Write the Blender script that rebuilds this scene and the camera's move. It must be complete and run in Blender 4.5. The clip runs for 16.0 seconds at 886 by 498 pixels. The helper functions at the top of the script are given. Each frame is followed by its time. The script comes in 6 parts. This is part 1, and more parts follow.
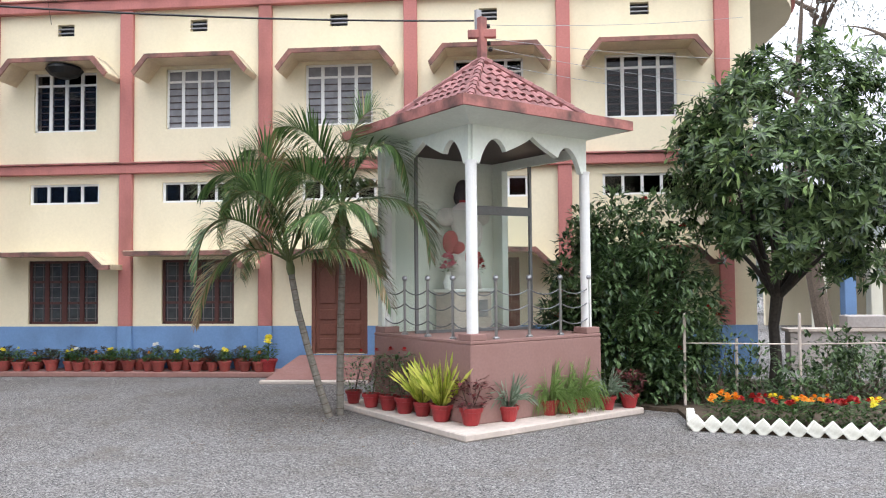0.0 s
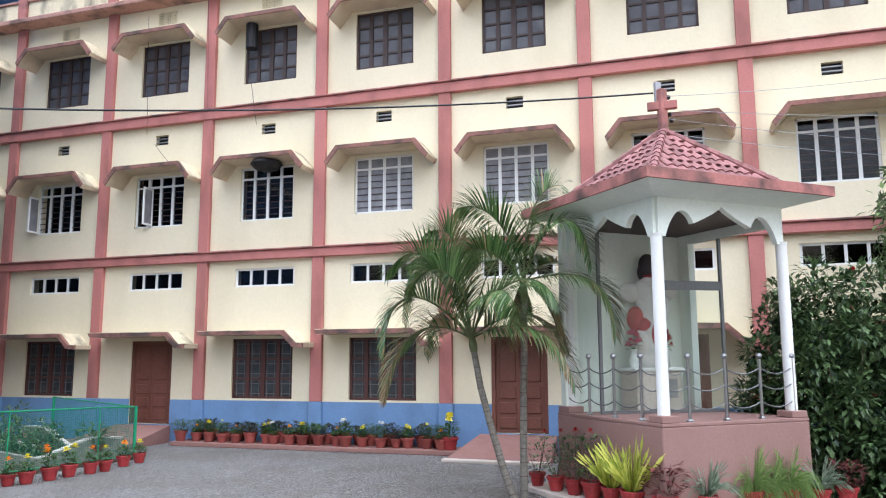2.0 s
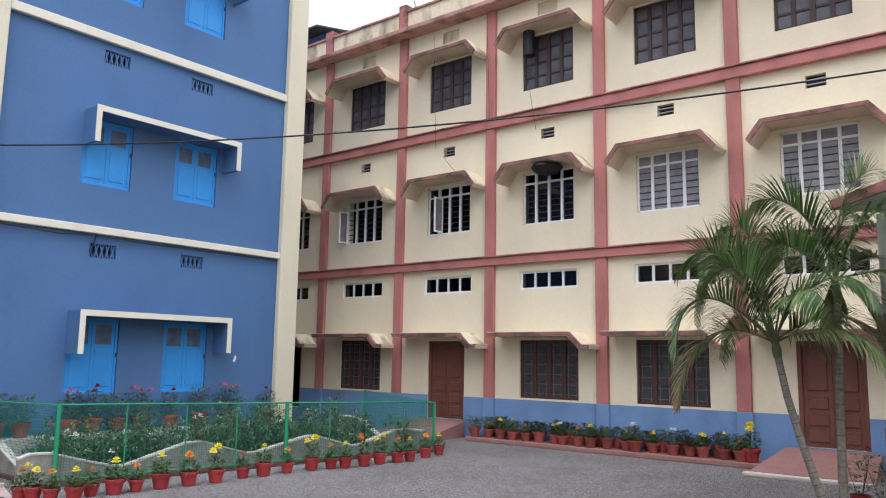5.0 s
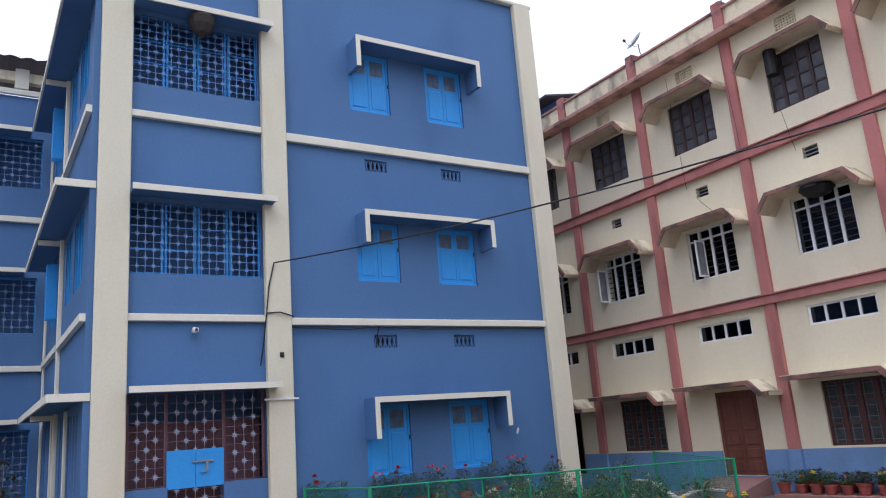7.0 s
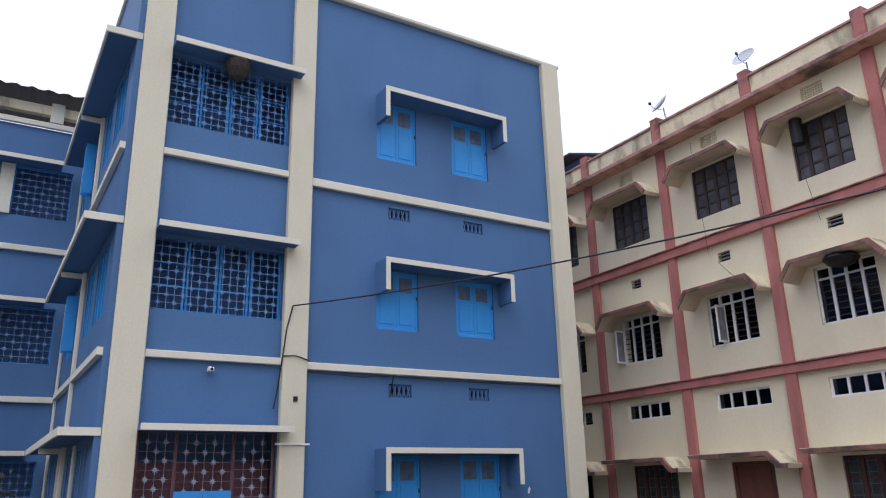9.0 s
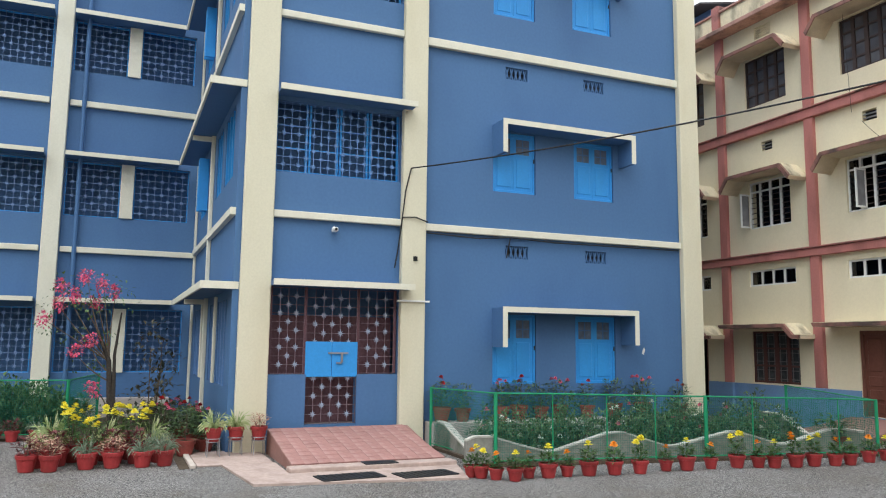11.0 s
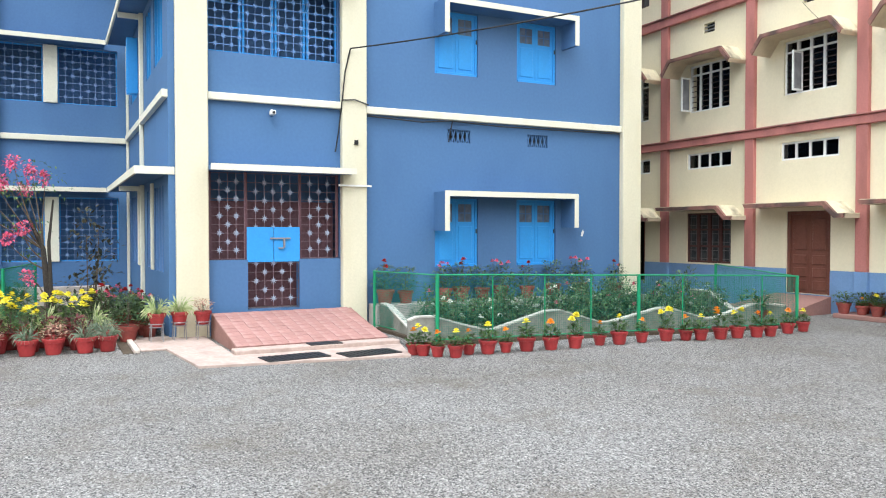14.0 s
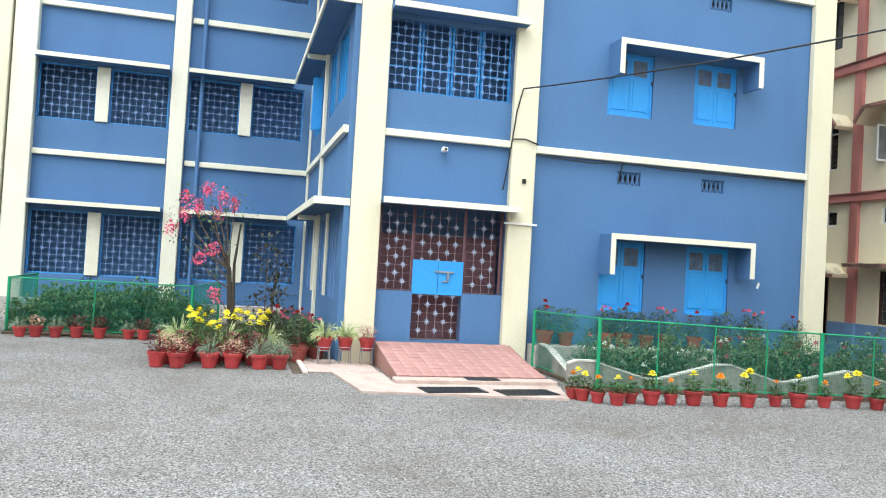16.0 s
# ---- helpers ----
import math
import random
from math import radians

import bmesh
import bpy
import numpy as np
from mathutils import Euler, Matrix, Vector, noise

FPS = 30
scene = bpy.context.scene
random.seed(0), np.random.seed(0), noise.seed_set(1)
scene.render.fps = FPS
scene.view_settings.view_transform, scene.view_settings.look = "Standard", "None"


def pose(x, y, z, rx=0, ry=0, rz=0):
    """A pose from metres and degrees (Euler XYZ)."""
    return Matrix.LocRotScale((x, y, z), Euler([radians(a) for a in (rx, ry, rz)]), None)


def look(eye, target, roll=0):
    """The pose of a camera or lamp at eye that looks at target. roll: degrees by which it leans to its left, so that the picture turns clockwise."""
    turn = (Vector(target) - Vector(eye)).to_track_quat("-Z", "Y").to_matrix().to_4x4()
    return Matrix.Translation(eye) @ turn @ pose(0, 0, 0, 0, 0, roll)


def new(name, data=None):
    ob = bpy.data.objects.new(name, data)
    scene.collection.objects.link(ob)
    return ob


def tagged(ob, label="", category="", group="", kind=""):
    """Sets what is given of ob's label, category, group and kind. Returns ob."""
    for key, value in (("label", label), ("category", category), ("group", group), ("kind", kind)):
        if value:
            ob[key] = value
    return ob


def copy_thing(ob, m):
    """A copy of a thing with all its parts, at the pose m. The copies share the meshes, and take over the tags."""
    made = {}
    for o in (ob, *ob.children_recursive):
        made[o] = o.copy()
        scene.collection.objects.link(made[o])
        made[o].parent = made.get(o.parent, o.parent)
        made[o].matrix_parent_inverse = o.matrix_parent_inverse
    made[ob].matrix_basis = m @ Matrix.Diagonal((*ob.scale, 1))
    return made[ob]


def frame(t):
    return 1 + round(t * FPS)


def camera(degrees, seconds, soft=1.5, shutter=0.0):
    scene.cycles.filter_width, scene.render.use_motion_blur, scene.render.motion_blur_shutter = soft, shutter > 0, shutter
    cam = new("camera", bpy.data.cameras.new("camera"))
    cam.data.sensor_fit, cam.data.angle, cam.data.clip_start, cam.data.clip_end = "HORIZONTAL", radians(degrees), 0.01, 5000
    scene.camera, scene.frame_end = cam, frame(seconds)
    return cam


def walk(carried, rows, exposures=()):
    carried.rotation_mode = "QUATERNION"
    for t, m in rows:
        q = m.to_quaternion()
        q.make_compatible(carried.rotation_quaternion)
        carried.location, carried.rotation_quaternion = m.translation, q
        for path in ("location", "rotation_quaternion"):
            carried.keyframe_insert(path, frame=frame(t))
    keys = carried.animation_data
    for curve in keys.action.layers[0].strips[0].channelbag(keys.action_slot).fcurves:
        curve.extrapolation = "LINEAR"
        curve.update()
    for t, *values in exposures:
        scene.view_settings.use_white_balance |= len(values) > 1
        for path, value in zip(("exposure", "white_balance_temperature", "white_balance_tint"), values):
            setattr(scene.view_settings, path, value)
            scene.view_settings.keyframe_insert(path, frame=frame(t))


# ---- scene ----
# The camera turns in the courtyard with a small sway of the arms.
cam = camera(59.8, 16.0, 1.1)
# seconds, eye x, y, z, yaw, pitch, roll
ROWS = [
    (0.0, 0.239, 0.177, 1.718, 5.26, 2.29, 0.45),
    (0.5, 0.207, 0.199, 1.706, 9.41, 0.12, 0.47),
    (1.0, 0.182, 0.203, 1.700, 12.35, 0.28, 0.91),
    (1.5, 0.153, 0.199, 1.700, 15.21, 4.00, 0.88),
    (2.0, 0.127, 0.192, 1.714, 18.07, 8.12, 0.21),
    (2.5, 0.124, 0.193, 1.733, 20.52, 10.78, -0.34),
    (3.0, 0.119, 0.203, 1.774, 23.26, 13.16, -1.13),
    (3.5, 0.114, 0.215, 1.802, 25.03, 14.91, -1.69),
    (4.0, 0.099, 0.219, 1.805, 27.48, 15.66, -1.92),
    (4.5, 0.081, 0.223, 1.782, 32.18, 11.89, -0.99),
    (5.0, 0.052, 0.213, 1.730, 38.69, 8.06, -0.94),
    (5.2, 0.054, 0.199, 1.721, 41.82, 7.36, -0.42),
    (7.3, 0.011, 0.122, 1.722, 59.29, 13.75, 4.30),
    (7.5, 0.009, 0.110, 1.728, 59.11, 13.63, 4.09),
    (8.0, -0.017, 0.079, 1.727, 57.84, 14.59, 2.54),
    (8.2, -0.025, 0.072, 1.717, 56.95, 15.43, 1.56),
    (10.3, -0.120, -0.009, 1.700, 65.31, 16.18, -0.24),
    (10.5, -0.128, -0.021, 1.706, 65.75, 13.87, -0.64),
    (11.0, -0.127, -0.026, 1.732, 67.08, 7.08, -0.66),
    (11.5, -0.114, -0.017, 1.734, 67.15, 3.48, -0.44),
    (12.0, -0.099, -0.004, 1.732, 66.38, 1.61, 0.09),
    (12.5, -0.076, 0.006, 1.719, 65.45, 0.77, 0.23),
    (13.0, -0.071, 0.014, 1.694, 64.56, -0.07, 0.19),
    (13.5, -0.074, 0.031, 1.679, 63.57, -0.96, 0.10),
    (14.0, -0.087, 0.029, 1.678, 63.10, -1.27, 0.02),
    (14.5, -0.089, 0.021, 1.668, 63.32, -1.53, -0.38),
    (15.0, -0.114, -0.012, 1.651, 66.25, -0.93, -1.58),
    (15.5, -0.136, -0.030, 1.628, 70.10, 0.33, -2.67),
    (16.0, -0.157, -0.056, 1.633, 74.70, 1.45, -3.26),
]
EXPOSURES = [(0.0, 1.52, 6150, 12), (0.5, 1.68, 5950, 12), (1.0, 1.76, 5850, 12), (1.5, 1.62, 5800, 12), (2.0, 1.60, 5750, 12), (2.5, 1.30, 5780, 12), (3.0, 0.77, 5800, 13), (3.5, 0.38, 5800, 13), (4.2, 0.16, 5800, 15), (4.5, 0.28, 5850, 16),
             (5.0, 1.16, 6050, 16), (7.5, 0.68, 5650, 19), (8.2, 0.75, 5700, 19), (10.3, 0.30, 6000, 12), (10.6, 0.62, 6050, 10), (11.0, 1.12, 6300, 7), (11.3, 1.60, 6150, 6), (12.0, 1.88, 6150, 6),
             (13.5, 1.83, 6180, 6), (14.5, 1.80, 6180, 6), (16.0, 1.85, 6180, 3)]
walk(cam, [(t, pose(x, y, z, 90 + pitch, roll, yaw)) for t, x, y, z, yaw, pitch, roll in ROWS], EXPOSURES)

# ---- sky and sun: thin bright overcast ----
world = bpy.data.worlds.new("overcast_sky")
scene.world = world
world.use_nodes = True
wn, wl = world.node_tree.nodes, world.node_tree.links
sky = wn.new("ShaderNodeTexSky")
sky.sky_type, sky.sun_disc = "NISHITA", False
sky.sun_elevation, sky.sun_rotation = radians(49), radians(130)
sky.air_density, sky.dust_density, sky.ozone_density = 1.0, 4.0, 1.0
pale = wn.new("ShaderNodeHueSaturation")
pale.inputs["Saturation"].default_value = 0.42
wl.new(sky.outputs[0], pale.inputs["Color"])
cloud = wn.new("ShaderNodeMixRGB")  # an even layer of high white cloud
cloud.inputs[0].default_value = 0.88
wl.new(pale.outputs[0], cloud.inputs[1])
# the layer is brightest overhead and dims towards the horizon
where = wn.new("ShaderNodeTexCoord")
split = wn.new("ShaderNodeSeparateXYZ")
rise = wn.new("ShaderNodeMapRange")
rise.inputs["To Min"].default_value, rise.inputs["To Max"].default_value = 0.24, 2.10
wl.new(where.outputs["Generated"], split.inputs[0])
wl.new(split.outputs["Z"], rise.inputs[0])
lit = wn.new("ShaderNodeVectorMath")
lit.operation = "SCALE"
lit.inputs[0].default_value = (4.75, 4.85, 5.05)
wl.new(rise.outputs[0], lit.inputs["Scale"])
wl.new(lit.outputs[0], cloud.inputs[2])
wl.new(cloud.outputs[0], wn["Background"].inputs[0])
wn["Background"].inputs[1].default_value = 0.15
sun = new("sun", bpy.data.lights.new("sun", "SUN"))
sun.data.energy, sun.data.angle, sun.data.color = 0.28, radians(40), (1.0, 0.985, 0.96)
sun.matrix_world = look((12, -10, 18), (0, 0, 0))


# ---- materials ----
def material(name, colour, rough=0.8, vary=0.12, grain=40.0, bump=0.15, stain=None, stain_amount=0.3, stain_size=0.6,
             streak=1.0, metal=0.0, per_object=0.0, spec=0.3, hue=0.0, stain_from=0.48):
    m = bpy.data.materials.new(name)
    m.use_nodes = True
    n, l = m.node_tree.nodes, m.node_tree.links
    b = n["Principled BSDF"]
    b.inputs["Roughness"].default_value, b.inputs["Metallic"].default_value = rough, metal
    b.inputs["Specular IOR Level"].default_value = spec
    tc = n.new("ShaderNodeTexCoord")
    fine = n.new("ShaderNodeTexNoise")
    fine.inputs["Scale"].default_value, fine.inputs["Detail"].default_value = grain, 5
    l.new(tc.outputs["Object"], fine.inputs["Vector"])
    mp = n.new("ShaderNodeMapping")
    mp.inputs["Scale"].default_value = (1, 1, 1 / streak)
    l.new(tc.outputs["Object"], mp.inputs["Vector"])
    big = n.new("ShaderNodeTexNoise")
    big.inputs["Scale"].default_value, big.inputs["Detail"].default_value = 1 / stain_size, 6
    l.new(mp.outputs[0], big.inputs["Vector"])
    ramp = n.new("ShaderNodeValToRGB")
    ramp.color_ramp.elements[0].position, ramp.color_ramp.elements[1].position = 0.3, 0.7
    c = Vector(colour)
    ramp.color_ramp.elements[0].color = (*(c * (1 - vary)), 1)
    ramp.color_ramp.elements[1].color = (*[min(v * (1 + vary), 1) for v in c], 1)
    l.new(fine.outputs["Fac"], ramp.inputs[0])
    out = ramp.outputs[0]
    if stain:
        r2 = n.new("ShaderNodeValToRGB")
        r2.color_ramp.elements[0].position, r2.color_ramp.elements[1].position = stain_from, stain_from + 0.25
        r2.color_ramp.elements[1].color = (stain_amount, stain_amount, stain_amount, 1)
        l.new(big.outputs["Fac"], r2.inputs[0])
        mix = n.new("ShaderNodeMixRGB")
        mix.inputs[2].default_value = (*stain, 1)
        l.new(r2.outputs[0], mix.inputs[0])
        l.new(out, mix.inputs[1])
        out = mix.outputs[0]
    if per_object or hue:
        oi = n.new("ShaderNodeObjectInfo")
        hs = n.new("ShaderNodeHueSaturation")
        ml = n.new("ShaderNodeMapRange")
        ml.inputs["To Min"].default_value, ml.inputs["To Max"].default_value = 1 - per_object, 1 + per_object
        l.new(oi.outputs["Random"], ml.inputs[0])
        l.new(ml.outputs[0], hs.inputs["Value"])
        l.new(out, hs.inputs["Color"])
        out = hs.outputs[0]
    l.new(out, b.inputs["Base Color"])
    if bump:
        bp = n.new("ShaderNodeBump")
        bp.inputs["Strength"].default_value, bp.inputs["Distance"].default_value = bump, 0.01
        l.new(fine.outputs["Fac"], bp.inputs["Height"])
        l.new(bp.outputs[0], b.inputs["Normal"])
    return m


def leaf_material(name, dark, light, rough=0.5, glow=0.25):
    """Leaves that differ one from another, a little light passing through."""
    m = bpy.data.materials.new(name)
    m.use_nodes = True
    n, l = m.node_tree.nodes, m.node_tree.links
    b = n["Principled BSDF"]
    b.inputs["Roughness"].default_value = rough
    b.inputs["Specular IOR Level"].default_value = 0.4
    g = n.new("ShaderNodeNewGeometry")
    ramp = n.new("ShaderNodeValToRGB")
    ramp.color_ramp.elements[0].color, ramp.color_ramp.elements[1].color = (*dark, 1), (*light, 1)
    l.new(g.outputs["Random Per Island"], ramp.inputs[0])
    l.new(ramp.outputs[0], b.inputs["Base Color"])
    t = n.new("ShaderNodeBsdfTranslucent")
    l.new(ramp.outputs[0], t.inputs[0])
    mx = n.new("ShaderNodeMixShader")
    mx.inputs[0].default_value = glow
    l.new(b.outputs[0], mx.inputs[1])
    l.new(t.outputs[0], mx.inputs[2])
    l.new(mx.outputs[0], n["Material Output"].inputs[0])
    return m


def gravel_material():
    m = bpy.data.materials.new("grey_gravel")
    m.use_nodes = True
    n, l = m.node_tree.nodes, m.node_tree.links
    b = n["Principled BSDF"]
    b.inputs["Roughness"].default_value = 0.9
    b.inputs["Specular IOR Level"].default_value = 0.2
    tc = n.new("ShaderNodeTexCoord")
    v = n.new("ShaderNodeTexVoronoi")
    v.inputs["Scale"].default_value = 95
    l.new(tc.outputs["Object"], v.inputs["Vector"])
    bw = n.new("ShaderNodeSeparateColor")
    l.new(v.outputs["Color"], bw.inputs[0])
    r = n.new("ShaderNodeValToRGB")
    e = r.color_ramp.elements
    e[0].color, e[1].color = (0.050, 0.048, 0.049, 1), (0.60, 0.57, 0.545, 1)
    e.new(0.5).color = (0.272, 0.262, 0.257, 1)
    e.new(0.9).color = (0.403, 0.386, 0.374, 1)
    l.new(bw.outputs[0], r.inputs[0])
    big = n.new("ShaderNodeTexNoise")
    big.inputs["Scale"].default_value, big.inputs["Detail"].default_value = 0.45, 8
    l.new(tc.outputs["Object"], big.inputs["Vector"])
    r2 = n.new("ShaderNodeValToRGB")
    r2.color_ramp.elements[0].position, r2.color_ramp.elements[1].position = 0.35, 0.65
    r2.color_ramp.elements[0].color, r2.color_ramp.elements[1].color = (0.86, 0.84, 0.81, 1), (1.06, 1.06, 1.06, 1)
    l.new(big.outputs["Fac"], r2.inputs[0])
    mx = n.new("ShaderNodeMixRGB")
    mx.blend_type = "MULTIPLY"
    mx.inputs[0].default_value = 1
    l.new(r.outputs[0], mx.inputs[1])
    l.new(r2.outputs[0], mx.inputs[2])
    mid = n.new("ShaderNodeTexNoise")
    mid.inputs["Scale"].default_value, mid.inputs["Detail"].default_value = 22, 6
    mid.inputs["Roughness"].default_value = 0.7
    l.new(tc.outputs["Object"], mid.inputs["Vector"])
    r3 = n.new("ShaderNodeValToRGB")
    r3.color_ramp.elements[0].position, r3.color_ramp.elements[1].position = 0.36, 0.60
    r3.color_ramp.elements[0].color, r3.color_ramp.elements[1].color = (0.72, 0.71, 0.70, 1), (1.16, 1.16, 1.16, 1)
    l.new(mid.outputs["Fac"], r3.inputs[0])
    mx2 = n.new("ShaderNodeMixRGB")
    mx2.blend_type = "MULTIPLY"
    mx2.inputs[0].default_value = 1
    l.new(mx.outputs[0], mx2.inputs[1])
    l.new(r3.outputs[0], mx2.inputs[2])
    dirt = n.new("ShaderNodeTexNoise")
    dirt.inputs["Scale"].default_value, dirt.inputs["Detail"].default_value, dirt.inputs["Roughness"].default_value = 1.1, 10, 0.68
    l.new(tc.outputs["Object"], dirt.inputs["Vector"])
    r4 = n.new("ShaderNodeValToRGB")
    r4.color_ramp.elements[0].position, r4.color_ramp.elements[1].position = 0.50, 0.68
    r4.color_ramp.elements[1].color = (0.5, 0.5, 0.5, 1)
    l.new(dirt.outputs["Fac"], r4.inputs[0])
    mx3 = n.new("ShaderNodeMixRGB")
    mx3.inputs[2].default_value = (0.17, 0.145, 0.115, 1)
    l.new(r4.outputs[0], mx3.inputs[0])
    l.new(mx2.outputs[0], mx3.inputs[1])
    l.new(mx3.outputs[0], b.inputs["Base Color"])
    bp = n.new("ShaderNodeBump")
    bp.inputs["Strength"].default_value, bp.inputs["Distance"].default_value = 1.0, 0.02
    inv = n.new("ShaderNodeMath")
    inv.operation = "SUBTRACT"
    inv.inputs[0].default_value = 1
    l.new(v.outputs["Distance"], inv.inputs[1])
    l.new(inv.outputs[0], bp.inputs["Height"])
    l.new(bp.outputs[0], b.inputs["Normal"])
    return m


def glass_material(name, tint=(0.75, 0.8, 0.82), clear=0.75, gloss=0.1):
    m = bpy.data.materials.new(name)
    m.use_nodes = True
    n, l = m.node_tree.nodes, m.node_tree.links
    n.remove(n["Principled BSDF"])
    gl, tr, mx = n.new("ShaderNodeBsdfGlossy"), n.new("ShaderNodeBsdfTransparent"), n.new("ShaderNodeMixShader")
    gl.inputs["Roughness"].default_value = 0.05
    tr.inputs[0].default_value = (*[clear * t for t in tint], 1)
    mx.inputs[0].default_value = gloss
    l.new(tr.outputs[0], mx.inputs[1])
    l.new(gl.outputs[0], mx.inputs[2])
    l.new(mx.outputs[0], n["Material Output"].inputs[0])
    return m


CREAM = material("cream_wall_paint", (0.735, 0.655, 0.475), 0.75, 0.03, 25, 0.08, (0.50, 0.42, 0.26), 0.22, 0.9, 3.0)
CREAM_STAINED = material("weathered_cream_plaster", (0.68, 0.60, 0.42), 0.9, 0.08, 25, 0.2, (0.07, 0.065, 0.055), 0.75, 0.35, 3.0, stain_from=0.48)
ROSE = material("rose_red_paint", (0.44, 0.17, 0.15), 0.7, 0.08, 30, 0.1, (0.20, 0.085, 0.07), 0.6, 0.5, 2.5)
ROSE_STAINED = material("sooty_rose_paint", (0.38, 0.155, 0.135), 0.8, 0.1, 30, 0.2, (0.05, 0.045, 0.04), 0.9, 0.35, 1.0, stain_from=0.44)
EAVE_GREY = material("rain_blackened_eave_plaster", (0.42, 0.235, 0.19), 0.9, 0.15, 25, 0.25, (0.05, 0.043, 0.037), 0.9, 0.45, 0.6, stain_from=0.46)
HOOD_CREAM = material("dull_cream_sunshade_plaster", (0.62, 0.52, 0.375), 0.85, 0.06, 25, 0.15, (0.30, 0.22, 0.15), 0.5, 0.5, 1.0)
HOOD_RIM = material("sooty_brown_rim", (0.27, 0.13, 0.105), 0.85, 0.15, 30, 0.2, (0.06, 0.05, 0.045), 0.85, 0.3, 1.0, stain_from=0.42)
DADO = material("blue_grey_dado_paint", (0.16, 0.27, 0.47), 0.7, 0.06, 30, 0.1, (0.10, 0.15, 0.24), 0.5, 0.6, 1.5)
BLUE = material("cobalt_blue_wall_paint", (0.073, 0.159, 0.318), 0.65, 0.05, 20, 0.08, (0.045, 0.10, 0.22), 0.4, 1.4, 2.5)
COLUMN = material("cream_column_paint", (0.64, 0.60, 0.455), 0.7, 0.04, 30, 0.08, (0.52, 0.46, 0.30), 0.35, 0.6, 3.0)
IVORY = material("ivory_trim_paint", (0.69, 0.665, 0.55), 0.7, 0.04, 30, 0.08, (0.50, 0.46, 0.34), 0.3, 0.6, 3.0)
WHITE = material("white_paint", (0.74, 0.74, 0.72), 0.55, 0.03, 30, 0.05, (0.5, 0.5, 0.46), 0.25, 0.5)
MINT = material("pale_mint_plaster", (0.72, 0.76, 0.69), 0.7, 0.04, 25, 0.1, (0.48, 0.52, 0.45), 0.35, 0.5, 2.0)
SHUTTER = material("bright_blue_shutter_paint", (0.045, 0.295, 0.70), 0.45, 0.05, 30, 0.05, (0.04, 0.18, 0.48), 0.3, 0.4, 2.0)
LATTICE = material("blue_grille_paint", (0.13, 0.25, 0.50), 0.5, 0.1, 40, 0.05)
LATTICE_WING = material("pale_blue_grille_paint", (0.17, 0.28, 0.50), 0.5, 0.1, 40, 0.05)
LATTICE_RUST = material("pale_grey_blue_grille_paint", (0.29, 0.34, 0.45), 0.6, 0.15, 40, 0.1, (0.22, 0.13, 0.13), 0.5, 0.2)
MAROON = material("maroon_shutter_sheet", (0.12, 0.058, 0.07), 0.6, 0.15, 20, 0.1)
BROWN = material("red_brown_door_paint", (0.165, 0.066, 0.047), 0.45, 0.12, 30, 0.1, (0.09, 0.025, 0.018), 0.5, 0.4, 3.0)
# window paint; on the shrine's ceiling this brown stands for shade
DARKWOOD = material("dark_window_paint_and_ceiling_shade", (0.055, 0.036, 0.033), 0.5, 0.15, 30, 0.1)
# near black: the darkness of unlit rooms is put into the colour
INSIDE = material("room_darkness_in_plaster", (0.018, 0.017, 0.017), 0.9, 0.1, 10, 0.05)
CURTAIN = material("pale_grey_curtain_cloth", (0.42, 0.42, 0.45), 0.9, 0.12, 6, 0.2, (0.3, 0.3, 0.33), 0.5, 0.15, 5.0)
STEEL = material("brushed_steel", (0.36, 0.36, 0.37), 0.3, 0.05, 60, 0.03, metal=1.0)
BLACK = material("black_plastic", (0.015, 0.015, 0.016), 0.5, 0.1, 40, 0.05)
DISH_GREY = material("galvanised_dish_sheet", (0.42, 0.43, 0.45), 0.45, 0.06, 30, 0.03, metal=0.3)
GREYMETAL = material("dull_grey_metal", (0.32, 0.32, 0.33), 0.5, 0.1, 40, 0.05, metal=0.6)
TIN = material("dark_corrugated_tin", (0.06, 0.05, 0.05), 0.6, 0.2, 10, 0.2)
BASE_ROSE = material("dusty_rose_plinth_paint", (0.28, 0.165, 0.145), 0.75, 0.06, 30, 0.12, (0.24, 0.13, 0.11), 0.5, 0.5, 1.5)
TILE_RED = material("red_clay_roof_tile", (0.27, 0.125, 0.12), 0.75, 0.18, 30, 0.15, (0.14, 0.075, 0.07), 0.6, 0.15, per_object=0.28)
PAVER = material("dusty_red_ramp_tile", (0.33, 0.175, 0.155), 0.75, 0.12, 30, 0.1, (0.45, 0.30, 0.27), 0.6, 0.3, per_object=0.07)
CONCRETE = material("pale_worn_concrete", (0.54, 0.465, 0.41), 0.85, 0.1, 20, 0.2, (0.36, 0.33, 0.28), 0.6, 0.4)
PINK_SLAB = material("worn_pinkish_paving", (0.42, 0.325, 0.285), 0.85, 0.12, 18, 0.25, (0.27, 0.20, 0.17), 0.6, 0.3)
COPING = material("faded_whitewash", (0.50, 0.49, 0.44), 0.9, 0.12, 20, 0.25, (0.24, 0.235, 0.20), 0.7, 0.25)
LEAD_BAR = material("grey_window_bar", (0.13, 0.12, 0.12), 0.5, 0.15, 40, 0.05)
LEADED = material("dim_leaded_pane", (0.045, 0.05, 0.052), 0.25, 0.3, 6, 0.0, (0.09, 0.095, 0.10), 0.7, 0.2)
WINDOW_RED = material("dark_red_brown_window_paint", (0.085, 0.034, 0.03), 0.5, 0.15, 30, 0.1, (0.05, 0.022, 0.018), 0.5, 0.3, 2.0)
